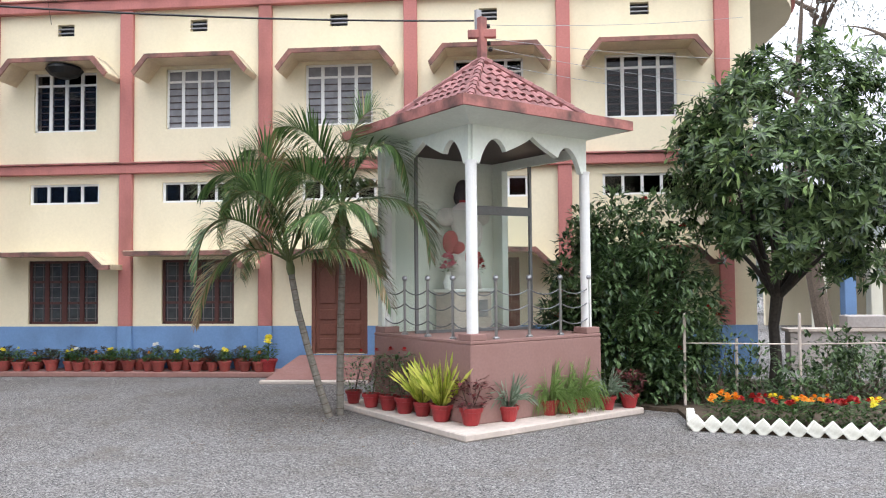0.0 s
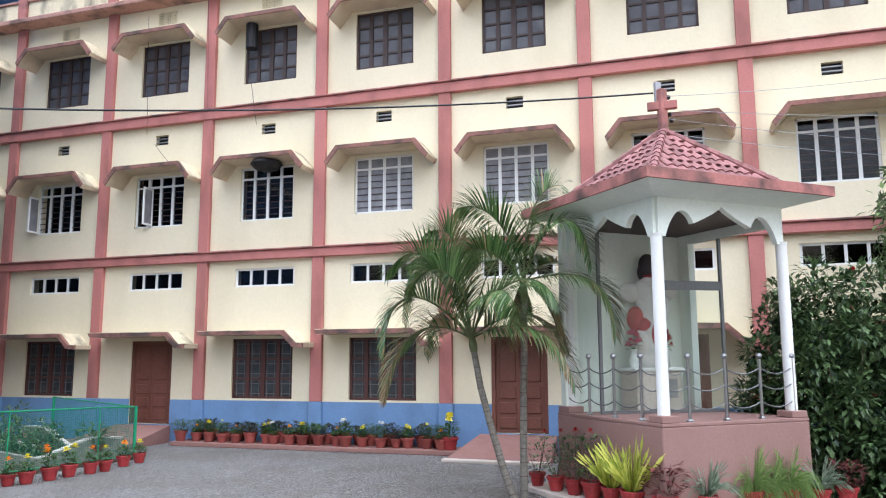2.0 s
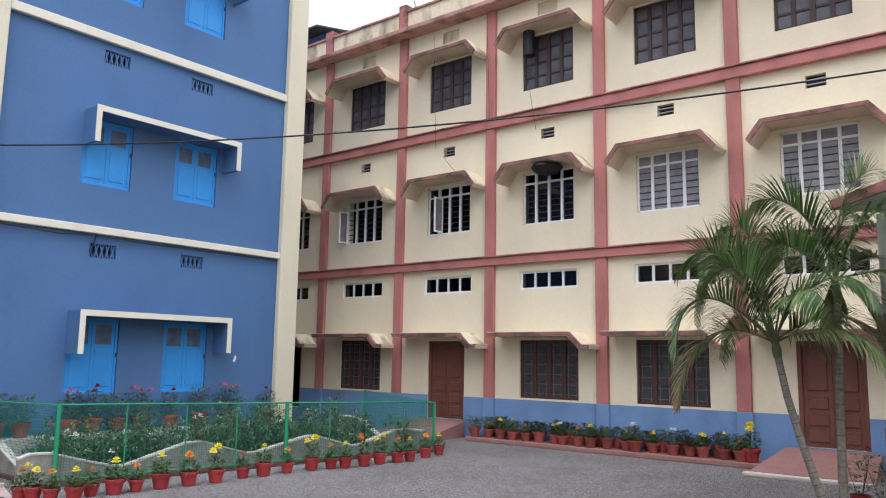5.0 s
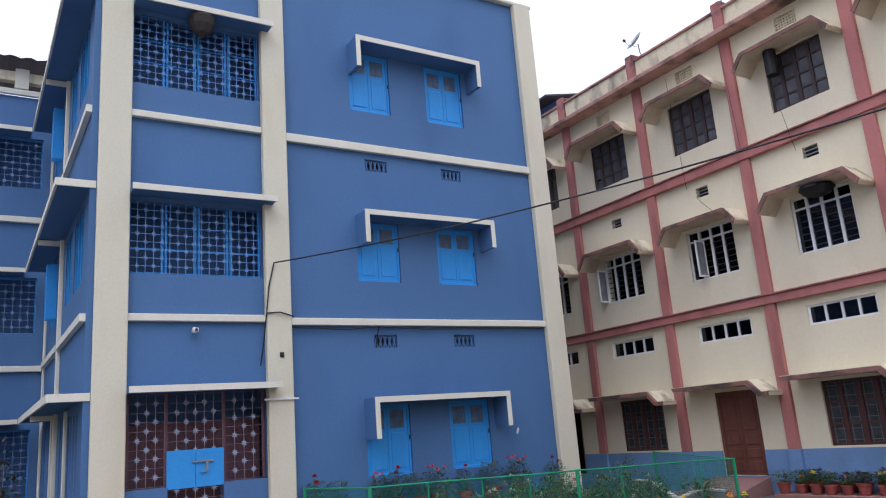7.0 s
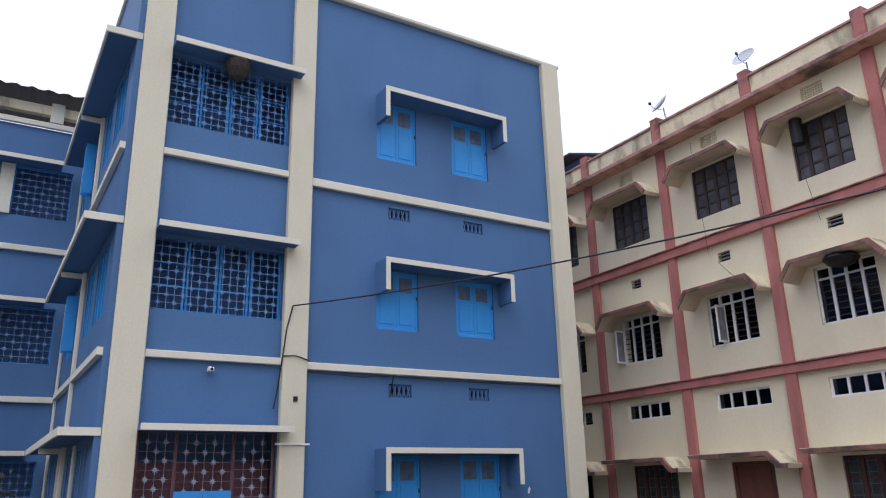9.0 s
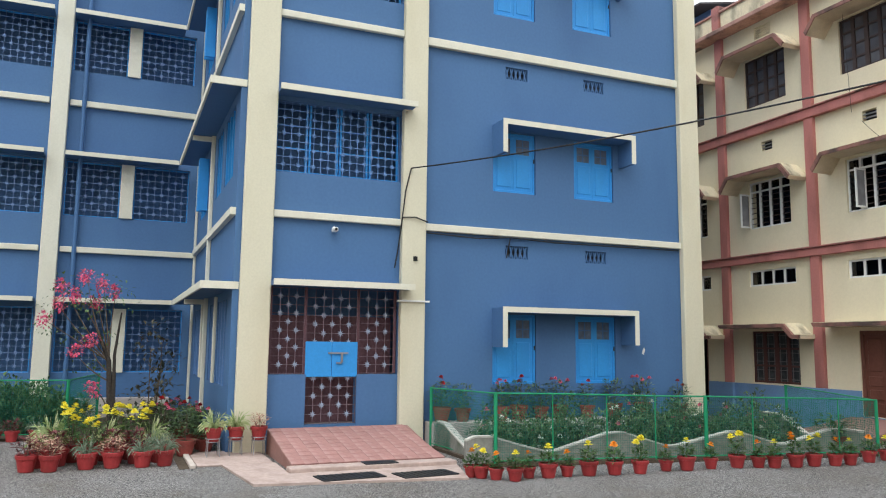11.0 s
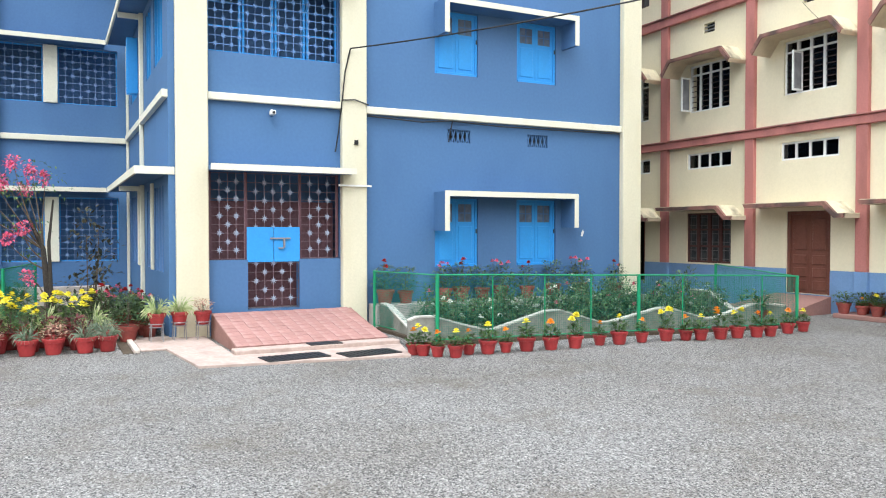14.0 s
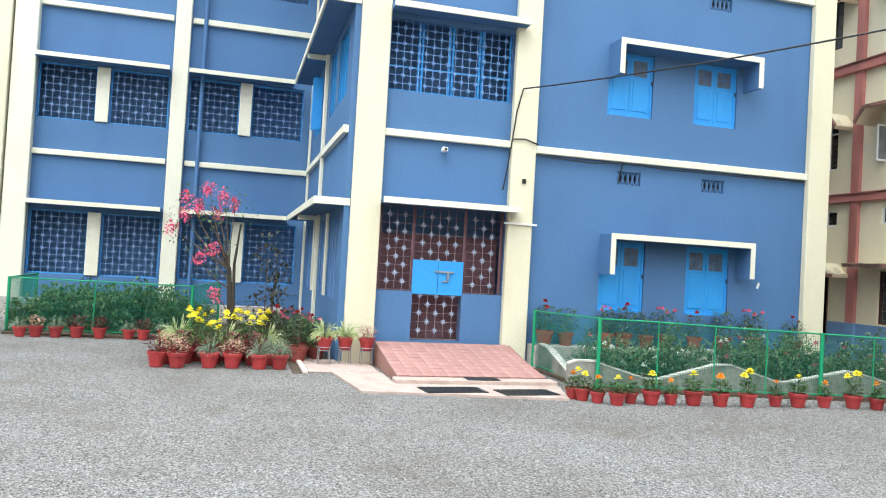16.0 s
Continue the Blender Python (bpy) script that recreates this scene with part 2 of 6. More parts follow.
STEP_RED = material("red_oxide_cement", (0.27, 0.145, 0.125), 0.75, 0.1, 25, 0.15, (0.22, 0.1, 0.08), 0.6, 0.4)
GREYWALL = material("grey_rendered_wall", (0.42, 0.38, 0.36), 0.85, 0.1, 20, 0.2, (0.28, 0.25, 0.23), 0.6, 0.5)
MOSSWALL = material("mossy_grey_render", (0.24, 0.235, 0.21), 0.9, 0.15, 20, 0.25, (0.08, 0.10, 0.06), 0.7, 0.3, 1.5)
GRAVEL = gravel_material()
SOIL = material("damp_brown_soil", (0.075, 0.055, 0.038), 0.95, 0.35, 30, 0.6, (0.12, 0.09, 0.06), 0.5, 0.3)
POT_RED = material("red_plastic_flower_pot", (0.32, 0.036, 0.038), 0.5, 0.1, 20, 0.05, (0.2, 0.045, 0.04), 0.4, 0.12, per_object=0.2)
POT_CLAY = material("painted_red_brown_clay_pot", (0.27, 0.06, 0.05), 0.7, 0.12, 25, 0.15, (0.18, 0.07, 0.055), 0.6, 0.12, per_object=0.25)
BARK = material("brown_grey_bark", (0.13, 0.10, 0.075), 0.9, 0.3, 25, 0.6, (0.07, 0.055, 0.045), 0.6, 0.15, 3.0)
DARKBARK = material("dark_damp_bark", (0.05, 0.042, 0.036), 0.9, 0.3, 25, 0.6, (0.03, 0.026, 0.022), 0.6, 0.15, 3.0)
PALMTRUNK = material("ringed_grey_palm_trunk", (0.19, 0.175, 0.15), 0.85, 0.25, 20, 0.4, (0.10, 0.09, 0.07), 0.6, 0.08, 0.4)
GREEN_METAL = material("green_enamel_fence_paint", (0.02, 0.26, 0.12), 0.5, 0.08, 30, 0.05)
NET = material("green_plastic_netting", (0.01, 0.17, 0.12), 0.6, 0.1, 30, 0.0)
BRICK_WHITE = material("whitewashed_brick", (0.74, 0.73, 0.65), 0.85, 0.08, 30, 0.3, (0.4, 0.38, 0.3), 0.6, 0.08, per_object=0.1)
STATUE = material("painted_plaster", (0.62, 0.58, 0.55), 0.6, 0.1, 12, 0.1, (0.40, 0.36, 0.36), 0.5, 0.12)
STATUE_RED = material("red_painted_plaster", (0.40, 0.05, 0.06), 0.6, 0.15, 12, 0.1, (0.25, 0.03, 0.04), 0.5, 0.1)
STATUE_DARK = material("dark_painted_plaster", (0.05, 0.04, 0.045), 0.6, 0.15, 12, 0.1)
# opaque pane; the grey reflection of the sky is put into its colour
SKY_GREY_PANE = material("sky_reflection_grey_glass", (0.085, 0.085, 0.095), 0.22, 0.25, 3, 0.0, (0.16, 0.16, 0.17), 0.7, 0.5)
SHUTTER_PANE = material("pale_dusty_pane", (0.10, 0.135, 0.20), 0.3, 0.3, 8, 0.0, (0.09, 0.11, 0.15), 0.7, 0.12)
CASE_FRAME = material("dull_aluminium", (0.17, 0.175, 0.18), 0.45, 0.1, 40, 0.05, metal=0.5)
GRILLE_BAR = material("rusty_grey_grille_bar", (0.20, 0.14, 0.16), 0.6, 0.2, 40, 0.1)
FROSTED = material("grey_frosted_glass", (0.20, 0.20, 0.215), 0.3, 0.2, 5, 0.0, (0.32, 0.32, 0.33), 0.7, 0.3)
GLASS = glass_material("window_glass", (0.82, 0.82, 0.84), 0.7, 0.032)
CASE_GLASS = glass_material("clear_glass_case", (0.95, 0.98, 0.97), 0.97, 0.04)
LEAF_TREE = leaf_material("glossy_dark_tree_leaf", (0.009, 0.025, 0.012), (0.16, 0.24, 0.09), 0.22)
LEAF_BUSH = leaf_material("dark_shrub_leaf", (0.011, 0.030, 0.013), (0.15, 0.235, 0.09), 0.34)
LEAF_POT = leaf_material("pot_plant_leaf", (0.03, 0.075, 0.02), (0.11, 0.19, 0.06), 0.55)
LEAF_FRESH = leaf_material("fresh_tree_leaf", (0.12, 0.20, 0.05), (0.26, 0.36, 0.12), 0.4)
LEAF_DEEP = leaf_material("deep_bronze_green_leaf", (0.02, 0.03, 0.02), (0.085, 0.075, 0.05), 0.5)
LEAF_LIME = leaf_material("lime_yellow_leaf", (0.26, 0.34, 0.03), (0.66, 0.66, 0.14), 0.5)
LEAF_GREY = leaf_material("silvery_green_blade", (0.10, 0.15, 0.09), (0.30, 0.36, 0.27), 0.6)
LEAF_CROTON = leaf_material("dark_red_leaf", (0.06, 0.018, 0.02), (0.20, 0.05, 0.05), 0.5)
LEAF_STRIPED = leaf_material("cream_striped_blade", (0.22, 0.32, 0.10), (0.62, 0.64, 0.38), 0.5)
LEAF_PINKISH = leaf_material("pink_cream_leaf", (0.35, 0.16, 0.13), (0.60, 0.45, 0.32), 0.6)
LEAF_PALM = leaf_material("palm_leaflet", (0.022, 0.062, 0.018), (0.17, 0.27, 0.085), 0.32)
LEAF_SHAFT = leaf_material("olive_palm_rib", (0.09, 0.11, 0.04), (0.16, 0.18, 0.07), 0.45)
LEAF_LITTER = leaf_material("dry_brown_litter", (0.06, 0.04, 0.025), (0.24, 0.17, 0.10), 0.9, 0.0)
LEAF_DRY = leaf_material("dry_palm_leaflet", (0.20, 0.14, 0.07), (0.36, 0.28, 0.16), 0.8)
# the haze of distance is mixed into this pale leaf colour
LEAF_FAR = leaf_material("haze_tinted_far_leaf", (0.20, 0.23, 0.21), (0.42, 0.45, 0.43), 0.8)
PETAL = {k: leaf_material(k + "_petal", a, b, 0.7) for k, a, b in (
    ("yellow", (0.80, 0.64, 0.03), (0.88, 0.82, 0.10)), ("orange", (0.75, 0.22, 0.01), (0.85, 0.38, 0.03)), ("white", (0.7, 0.7, 0.62), (0.85, 0.85, 0.8)),
    ("pink", (0.62, 0.06, 0.17), (0.80, 0.22, 0.32)), ("red", (0.30, 0.012, 0.015), (0.55, 0.03, 0.03)))}


# ---- mesh helpers ----
def box(bm, x0, x1, y0, y1, z0, z1):
    v = [bm.verts.new((x, y, z)) for z in (z0, z1) for y in (y0, y1) for x in (x0, x1)]
    for f in ((0, 2, 3, 1), (4, 5, 7, 6), (0, 1, 5, 4), (2, 6, 7, 3), (1, 3, 7, 5), (0, 4, 6, 2)):
        bm.faces.new([v[i] for i in f])
    return v


def soften(bm, width=0.01, segments=1):
    bmesh.ops.bevel(bm, geom=bm.edges[:], offset=width, segments=segments, affect="EDGES", clamp_overlap=True)
    return bm


def boxes(*specs, bevel=0.0):
    bm = bmesh.new()
    for s in specs:
        box(bm, *s)
    return soften(bm, bevel) if bevel else bm


def prism(bm, outline, place):
    """Extrudes an outline of (a, b) between two depths; place(a, b, k) gives the point at end k."""
    ends = [[bm.verts.new(place(a, b, k)) for a, b in outline] for k in (0, 1)]
    bm.faces.new(ends[0][::-1])
    bm.faces.new(ends[1])
    for i in range(len(outline)):
        j = (i + 1) % len(outline)
        bm.faces.new((ends[0][i], ends[0][j], ends[1][j], ends[1][i]))
    bmesh.ops.recalc_face_normals(bm, faces=bm.faces[:])
    return bm


def lathe(bm, profile, n=16, at=(0, 0, 0)):
    rings = [[bm.verts.new((at[0] + r * math.cos(2 * math.pi * i / n), at[1] + r * math.sin(2 * math.pi * i / n), at[2] + z)) for i in range(n)] for r, z in profile]
    for a, b in zip(rings, rings[1:]):
        for i in range(n):
            bm.faces.new((a[i], a[(i + 1) % n], b[(i + 1) % n], b[i]))
    for ring, flip in ((rings[0], True), (rings[-1], False)):
        bm.faces.new(ring[::-1] if flip else ring)
    return bm


def tube(bm, points, radii, n=8):
    """A tapering round bar along points."""
    pts = [Vector(p) for p in points]
    if not hasattr(radii, "__len__"):
        radii = [radii] * len(pts)
    rings = []
    for i, p in enumerate(pts):
        d = (pts[min(i + 1, len(pts) - 1)] - pts[max(i - 1, 0)]).normalized()
        a = d.cross(Vector((0.31, 0.17, 0.93)) if abs(d.z) < 0.9 else Vector((1, 0.1, 0))).normalized()
        b = d.cross(a)
        rings.append([bm.verts.new(p + radii[i] * (math.cos(2 * math.pi * k / n) * a + math.sin(2 * math.pi * k / n) * b)) for k in range(n)])
    for a, b in zip(rings, rings[1:]):
        for k in range(n):
            bm.faces.new((a[k], b[k], b[(k + 1) % n], a[(k + 1) % n]))
    bm.faces.new(rings[0])
    bm.faces.new(rings[-1][::-1])
    return bm


def pierced(bm, u0, u1, z0, z1, holes, depth, place):
    """A wall slab from u0 to u1 and z0 to z1 with rectangular holes (u0, u1, z0, z1) right through; place(u, d, z) gives a point at depth d."""
    holes = [(a, b, max(c, z0), min(d, z1)) for a, b, c, d in holes]
    us = sorted({u0, u1, *[h[0] for h in holes], *[h[1] for h in holes]})
    zs = sorted({z0, z1, *[h[2] for h in holes], *[h[3] for h in holes]})
    solid = {}
    for i in range(len(us) - 1):
        for k in range(len(zs) - 1):
            u, z = (us[i] + us[i + 1]) / 2, (zs[k] + zs[k + 1]) / 2
            solid[i, k] = not any(h[0] < u < h[1] and h[2] < z < h[3] for h in holes)
    cache = {}

    def vert(i, k, d):
        if (i, k, d) not in cache:
            cache[i, k, d] = bm.verts.new(place(us[i], d, zs[k]))
        return cache[i, k, d]

    for (i, k), s in solid.items():
        if not s:
            continue
        for d in (0, depth):
            bm.faces.new([vert(a, b, d) for a, b in ((i, k), (i + 1, k), (i + 1, k + 1), (i, k + 1))])
        for di, dk, a, b in ((-1, 0, (i, k), (i, k + 1)), (1, 0, (i + 1, k), (i + 1, k + 1)), (0, -1, (i, k), (i + 1, k)), (0, 1, (i, k + 1), (i + 1, k + 1))):
            if not solid.get((i + di, k + dk), False):
                bm.faces.new((vert(*a, 0), vert(*b, 0), vert(*b, depth), vert(*a, depth)))
    bmesh.ops.recalc_face_normals(bm, faces=bm.faces[:])
    return bm


def mesh_of(name, bm, mat, smooth=False):
    me = bpy.data.meshes.new(name)
    bm.to_mesh(me)
    bm.free()
    me.materials.append(mat)
    if smooth:
        me.shade_smooth()
    return me


def part(name, bm, mat, parent, label="", smooth=False):
    ob = new(name, mesh_of(name, bm, mat, smooth) if not isinstance(bm, bpy.types.Mesh) else bm)
    ob.parent = parent
    if label:
        ob["label"] = label
    return ob


def thing(name, label, category, at=(0, 0, 0), turn=0, group=""):
    ob = new(name)
    ob.empty_display_size = 0.2
    ob.matrix_basis = pose(*at, 0, 0, turn)
    return tagged(ob, label, category, group)


def setting(name, bm, mat, label="", category=""):
    return tagged(new(name, mesh_of(name, bm, mat)), label, category, "", "structure")


def shards(name, items, mat):
    """One mesh of many small leaves: items of (place, direction, length, width, up, curl)."""
    vs, fs = [], []
    for p, d, length, width, up, curl in items:
        d = d.normalized()
        s = d.cross(up)
        s = s.normalized() if s.length > 1e-4 else Vector((1, 0, 0))
        nrm = s.cross(d)
        k = len(vs)
        mid, tip = p + d * length * 0.5 - nrm * curl * length * 0.15, p + d * length - nrm * curl * length * 0.6
        vs += [p, mid + s * width * 0.5 + nrm * width * 0.15, tip, mid - s * width * 0.5 + nrm * width * 0.15, mid]
        fs += [(k, k + 1, k + 4), (k + 1, k + 2, k + 4), (k + 2, k + 3, k + 4), (k + 3, k, k + 4)]
    me = bpy.data.meshes.new(name)
    me.from_pydata([tuple(v) for v in vs], [], fs)
    me.materials.append(mat)
    return me


RND = random.Random(7)


def rnd(a, b):
    return RND.uniform(a, b)


def any_way(up=0.0):
    return Vector((RND.gauss(0, 1), RND.gauss(0, 1), RND.gauss(0, 1) + up)).normalized()


# ---- ground ----
def ground():
    bm = bmesh.new()
    r = 600
    n = 6
    grid = [[bm.verts.new((-r + 2 * r * i / n, -r + 2 * r * k / n, 0)) for i in range(n + 1)] for k in range(n + 1)]
    for k in range(n):
        for i in range(n):
            bm.faces.new((grid[k][i], grid[k][i + 1], grid[k + 1][i + 1], grid[k + 1][i]))
    setting("ground", bm, GRAVEL, "grey loose gravel of the courtyard", "ground")


ground()

# ---- cream building ----
YC = 14.30
PILASTERS = [-18.12, -15.37, -12.62, -9.88, -7.13, -4.40, -1.63, 1.18, 4.00]
RIGHTS = {-1: -16.05, 0: -13.29, 1: -10.50, 2: -7.77, 3: -5.09, 4: -2.36, 5: 0.45, 6: 3.21}
DOOR_BAYS = (1, 4, 5)
WIN_W = 1.28


def front_of_cream(u, d, z):
    return (u, YC + d, z)


def steel_window(house, x0, x1, z0, z1, curtain, open_leaf):
    """White steel casement of four lights with a top light row and thin guard bars."""
    w = part("window", boxes((x0, x1, YC + 0.05, YC + 0.10, z0, z0 + 0.04), (x0, x1, YC + 0.05, YC + 0.10, z1 - 0.04, z1),
                             (x0, x0 + 0.04, YC + 0.05, YC + 0.10, z0, z1), (x1 - 0.04, x1, YC + 0.05, YC + 0.10, z0, z1)), WHITE, house,
             "white steel casement window with guard bars")
    zt = z1 - 0.24
    bm = bmesh.new()
    for k in (1, 2, 3):
        x = x0 + (x1 - x0) * k / 4
        box(bm, x - 0.03, x + 0.03, YC + 0.045, YC + 0.105, z0, z1)
    box(bm, x0, x1, YC + 0.047, YC + 0.103, zt - 0.02, zt + 0.02)
    part("frame", bm, WHITE, w)
    for k in range(1, 7):
        z = z0 + (zt - z0) * k / 7
        part("bar", boxes((x0, x1, YC + 0.055, YC + 0.067, z - 0.009, z + 0.009)), DARKWOOD, w)
    for k in range(4):
        xa, xb = x0 + (x1 - x0) * k / 4 + 0.03, x0 + (x1 - x0) * (k + 1) / 4 - 0.03
        if open_leaf is not None and k == (0 if open_leaf < 0.1 else 1):
            part("pane", boxes((x0 + open_leaf + 0.012, x0 + open_leaf + 0.016, YC - 0.23, YC + 0.01, z0 + 0.08, zt - 0.08)), FROSTED, w)
            xa, xb = x0 + open_leaf, x0 + open_leaf + 0.028
            leaf = part("leaf", boxes((xa, xb, YC - 0.27, YC + 0.044, z0 + 0.04, z0 + 0.08), (xa, xb, YC - 0.27, YC + 0.044, zt - 0.08, zt - 0.04),
                                      (xa, xb, YC - 0.27, YC - 0.23, z0 + 0.08, zt - 0.08), (xa, xb, YC + 0.01, YC + 0.044, z0 + 0.08, zt - 0.08)), WHITE, w, "white window leaf swung open")
            continue
        part("pane", boxes((xa, xb, YC + 0.07, YC + 0.075, z0 + 0.03, z1 - 0.03)), FROSTED if curtain else GLASS, w)
    if curtain:
        bm = bmesh.new()
        n = 40
        vs = [[bm.verts.new((x0 + (x1 - x0) * i / n, YC + 0.2 + 0.02 * math.sin(i * 1.3), z)) for i in range(n + 1)] for z in (z0, zt)]
        for i in range(n):
            bm.faces.new((vs[0][i], vs[0][i + 1], vs[1][i + 1], vs[1][i]))
        part("curtain", bm, CURTAIN, w, "pale grey drawn curtain")


def wood_window(house, x0, x1, z0, z1, mat, cols, rows, label, glass):
    """Painted wooden casements: stiles, rails, glazing bars, glass."""
    w = part("window", boxes((x0, x1, YC + 0.05, YC + 0.13, z0, z0 + 0.05), (x0, x1, YC + 0.05, YC + 0.13, z1 - 0.05, z1),
                             (x0, x0 + 0.05, YC + 0.05, YC + 0.13, z0, z1), (x1 - 0.05, x1, YC + 0.05, YC + 0.13, z0, z1)), mat, house, label)
    bm = bmesh.new()
    for k in range(1, cols):
        x = x0 + (x1 - x0) * k / cols
        h = 0.05 if k == cols // 2 else 0.04
        box(bm, x - h, x + h, YC + 0.045, YC + 0.12, z0, z1)
    for k in range(1, rows):
        z = z0 + (z1 - z0) * k / rows
        box(bm, x0, x1, YC + 0.055, YC + 0.11, z - 0.022, z + 0.022)
    part("frame", bm, mat, w)
    if glass is LEADED:
        for k in range(2 * cols):
            x = x0 + (x1 - x0) * (k + 0.5) / (2 * cols)
            part("bar", boxes((x - 0.007, x + 0.007, YC + 0.066, YC + 0.076, z0 + 0.05, z1 - 0.05)), LEAD_BAR, w)
        for k in range(2 * rows):
            z = z0 + (z1 - z0) * (k + 0.5) / (2 * rows)
            part("bar", boxes((x0 + 0.05, x1 - 0.05, YC + 0.068, YC + 0.078, z - 0.007, z + 0.007)), LEAD_BAR, w)
    for k in range(cols):
        part("pane", boxes((x0 + (x1 - x0) * k / cols + 0.04, x0 + (x1 - x0) * (k + 1) / cols - 0.04, YC + 0.08, YC + 0.085, z0 + 0.05, z1 - 0.05)), glass, w)


def hood(house, xc, z, half, depth, both, flat=0.26, drop=0.32):
    """Concrete sunshade bent down at its ends, sooty on the edge, cream below."""
    t = 0.07
    top = ([(xc - half, z - drop), (xc - half + flat, z)] if both else [(xc - half, z)]) + [(xc + half - flat, z), (xc + half, z - drop)]
    if not both:
        top += [(xc + half + 0.16, z - drop)]
    low = [(a + (0.05 if a < xc else -0.05 if i != len(top) - 1 or both else 0.0), b - t) for i, (a, b) in enumerate(top)][::-1]
    bm = prism(bmesh.new(), top + low, lambda a, b, k: (a, YC - depth if k else YC + 0.02, b))
    h = part("sunshade", bm, HOOD_CREAM, house, "bent concrete sunshade with sooty red edge")
    rim = prism(bmesh.new(), [(a, b + 0.016) for a, b in top] + [(a, b + 0.005) for a, b in low], lambda a, b, k: (a, YC - depth - 0.03 if k else YC - depth + 0.04, b))
    part("rim", rim, HOOD_RIM, h)
    slab = prism(bmesh.new(), [(a, b + 0.03) for a, b in top] + [(a, b + 0.004) for a, b in top[::-1]], lambda a, b, k: (a, YC - depth + 0.041 if k else YC + 0.01, b))
    part("topping", slab, CREAM_STAINED, h)


def panel_door(house, x0, x1, z0, z1):
    d = part("door", boxes((x0, x0 + 0.07, YC + 0.02, YC + 0.14, z0, z1), (x1 - 0.07, x1, YC + 0.02, YC + 0.14, z0, z1), (x0 + 0.07, x1 - 0.07, YC + 0.02, YC + 0.14, z1 - 0.07, z1), bevel=0.006), BROWN, house, "red-brown panelled wooden double door, shut")
    xm = (x0 + x1) / 2
    for a, b in ((x0 + 0.07, xm - 0.004), (xm + 0.004, x1 - 0.07)):
        bm = boxes((a, b, YC + 0.07, YC + 0.11, z0 + 0.01, z1 - 0.07))
        leaf = part("leaf", bm, BROWN, d)
        rows = ((0.05, 0.17), (0.21, 0.33), (0.37, 0.49), (0.55, 0.95))
        for r0, r1 in rows:
            h = z1 - 0.07 - z0
            part("panel", boxes((a + 0.07, b - 0.07, YC + 0.045, YC + 0.07, z0 + h * r0, z0 + h * r1), bevel=0.018), BROWN, leaf)


def cream_building():
    house = thing("school_building", "three-storey cream building with rose-red pilasters and bands", "building")
    holes, x_end = [], 4.52
    for b, xr in RIGHTS.items():
        x0, x1 = xr - WIN_W, xr
        xm = (x0 + x1) / 2
        holes += [(x0, x1, 4.64, 5.80), (x0, x1, 7.70, 8.93), (xm - 0.17, xm + 0.17, 6.52, 6.75), (xm - 0.25, xm + 0.25, 9.40, 9.70), (xm - 0.71, xm + 0.71, 3.23, 3.62)]
        holes.append((xm - 0.53, xm + 0.53, 0.36, 2.12) if b in DOOR_BAYS or b == -1 else (xm - 0.71, xm + 0.71, 0.92, 2.14))
    part("wall", pierced(bmesh.new(), -19.5, x_end, 0.0, 9.82, holes, 0.25, front_of_cream), CREAM, house, "cream painted plaster wall")
    part("dado", pierced(bmesh.new(), -19.5, x_end, 0.0, 0.88, [h for h in holes if h[2] < 0.88], 0.012, lambda u, d, z: (u, YC - 0.012 + d, z)), DADO, house, "blue-grey painted dado")
    # rooms coloured near black so that the windows look into darkness
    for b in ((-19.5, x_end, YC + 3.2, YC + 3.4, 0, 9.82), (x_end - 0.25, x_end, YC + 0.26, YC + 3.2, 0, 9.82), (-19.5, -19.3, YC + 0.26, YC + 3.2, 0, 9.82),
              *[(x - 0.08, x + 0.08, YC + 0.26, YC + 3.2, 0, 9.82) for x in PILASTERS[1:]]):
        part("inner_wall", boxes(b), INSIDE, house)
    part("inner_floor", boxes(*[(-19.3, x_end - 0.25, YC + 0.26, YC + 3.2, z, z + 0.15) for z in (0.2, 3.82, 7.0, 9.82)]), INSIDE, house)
    for x in PILASTERS:
        for z0, z1 in ((0.885, 3.79), (3.97, 6.95), (7.16, 9.81)):
            part("pilaster", boxes((x - 0.125, x + 0.125, YC - 0.10, YC - 0.001, z0, z1), bevel=0.008), ROSE, house)
        part("pilaster", boxes((x - 0.14, x + 0.14, YC - 0.105, YC - 0.013, 0, 0.884), bevel=0.008), DADO, house, "blue-grey pilaster foot")
        part("parapet_post", boxes((x - 0.13, x + 0.13, YC - 0.16, YC + 0.10, 9.98, 10.72), bevel=0.012), ROSE_STAINED, house)
    for z0, z1 in ((3.79, 3.97), (6.95, 7.16)):
        part("band", boxes((-19.5, x_end, YC - 0.13, YC - 0.002, z0, z1), bevel=0.012), ROSE, house, "rose-red storey band")
        part("lip", boxes((-19.5, x_end, YC - 0.17, YC - 0.003, z1 + 0.001, z1 + 0.035), bevel=0.008), ROSE_STAINED, house)
    part("cornice", boxes((-19.5, x_end + 0.3, YC - 0.42, YC + 0.25, 9.825, 9.95), bevel=0.02), EAVE_GREY, house, "rain-blackened projecting roof cornice")
    part("parapet", boxes((-19.5, x_end, YC - 0.08, YC + 0.05, 9.975, 10.52)), CREAM_STAINED, house, "blackened cream parapet")
    part("coping", boxes((-19.5, x_end, YC - 0.13, YC + 0.08, 10.52, 10.58), bevel=0.01), EAVE_GREY, house)
    part("roof", boxes((-19.5, x_end, YC + 0.26, YC + 3.4, 9.975, 10.05)), GREYWALL, house)
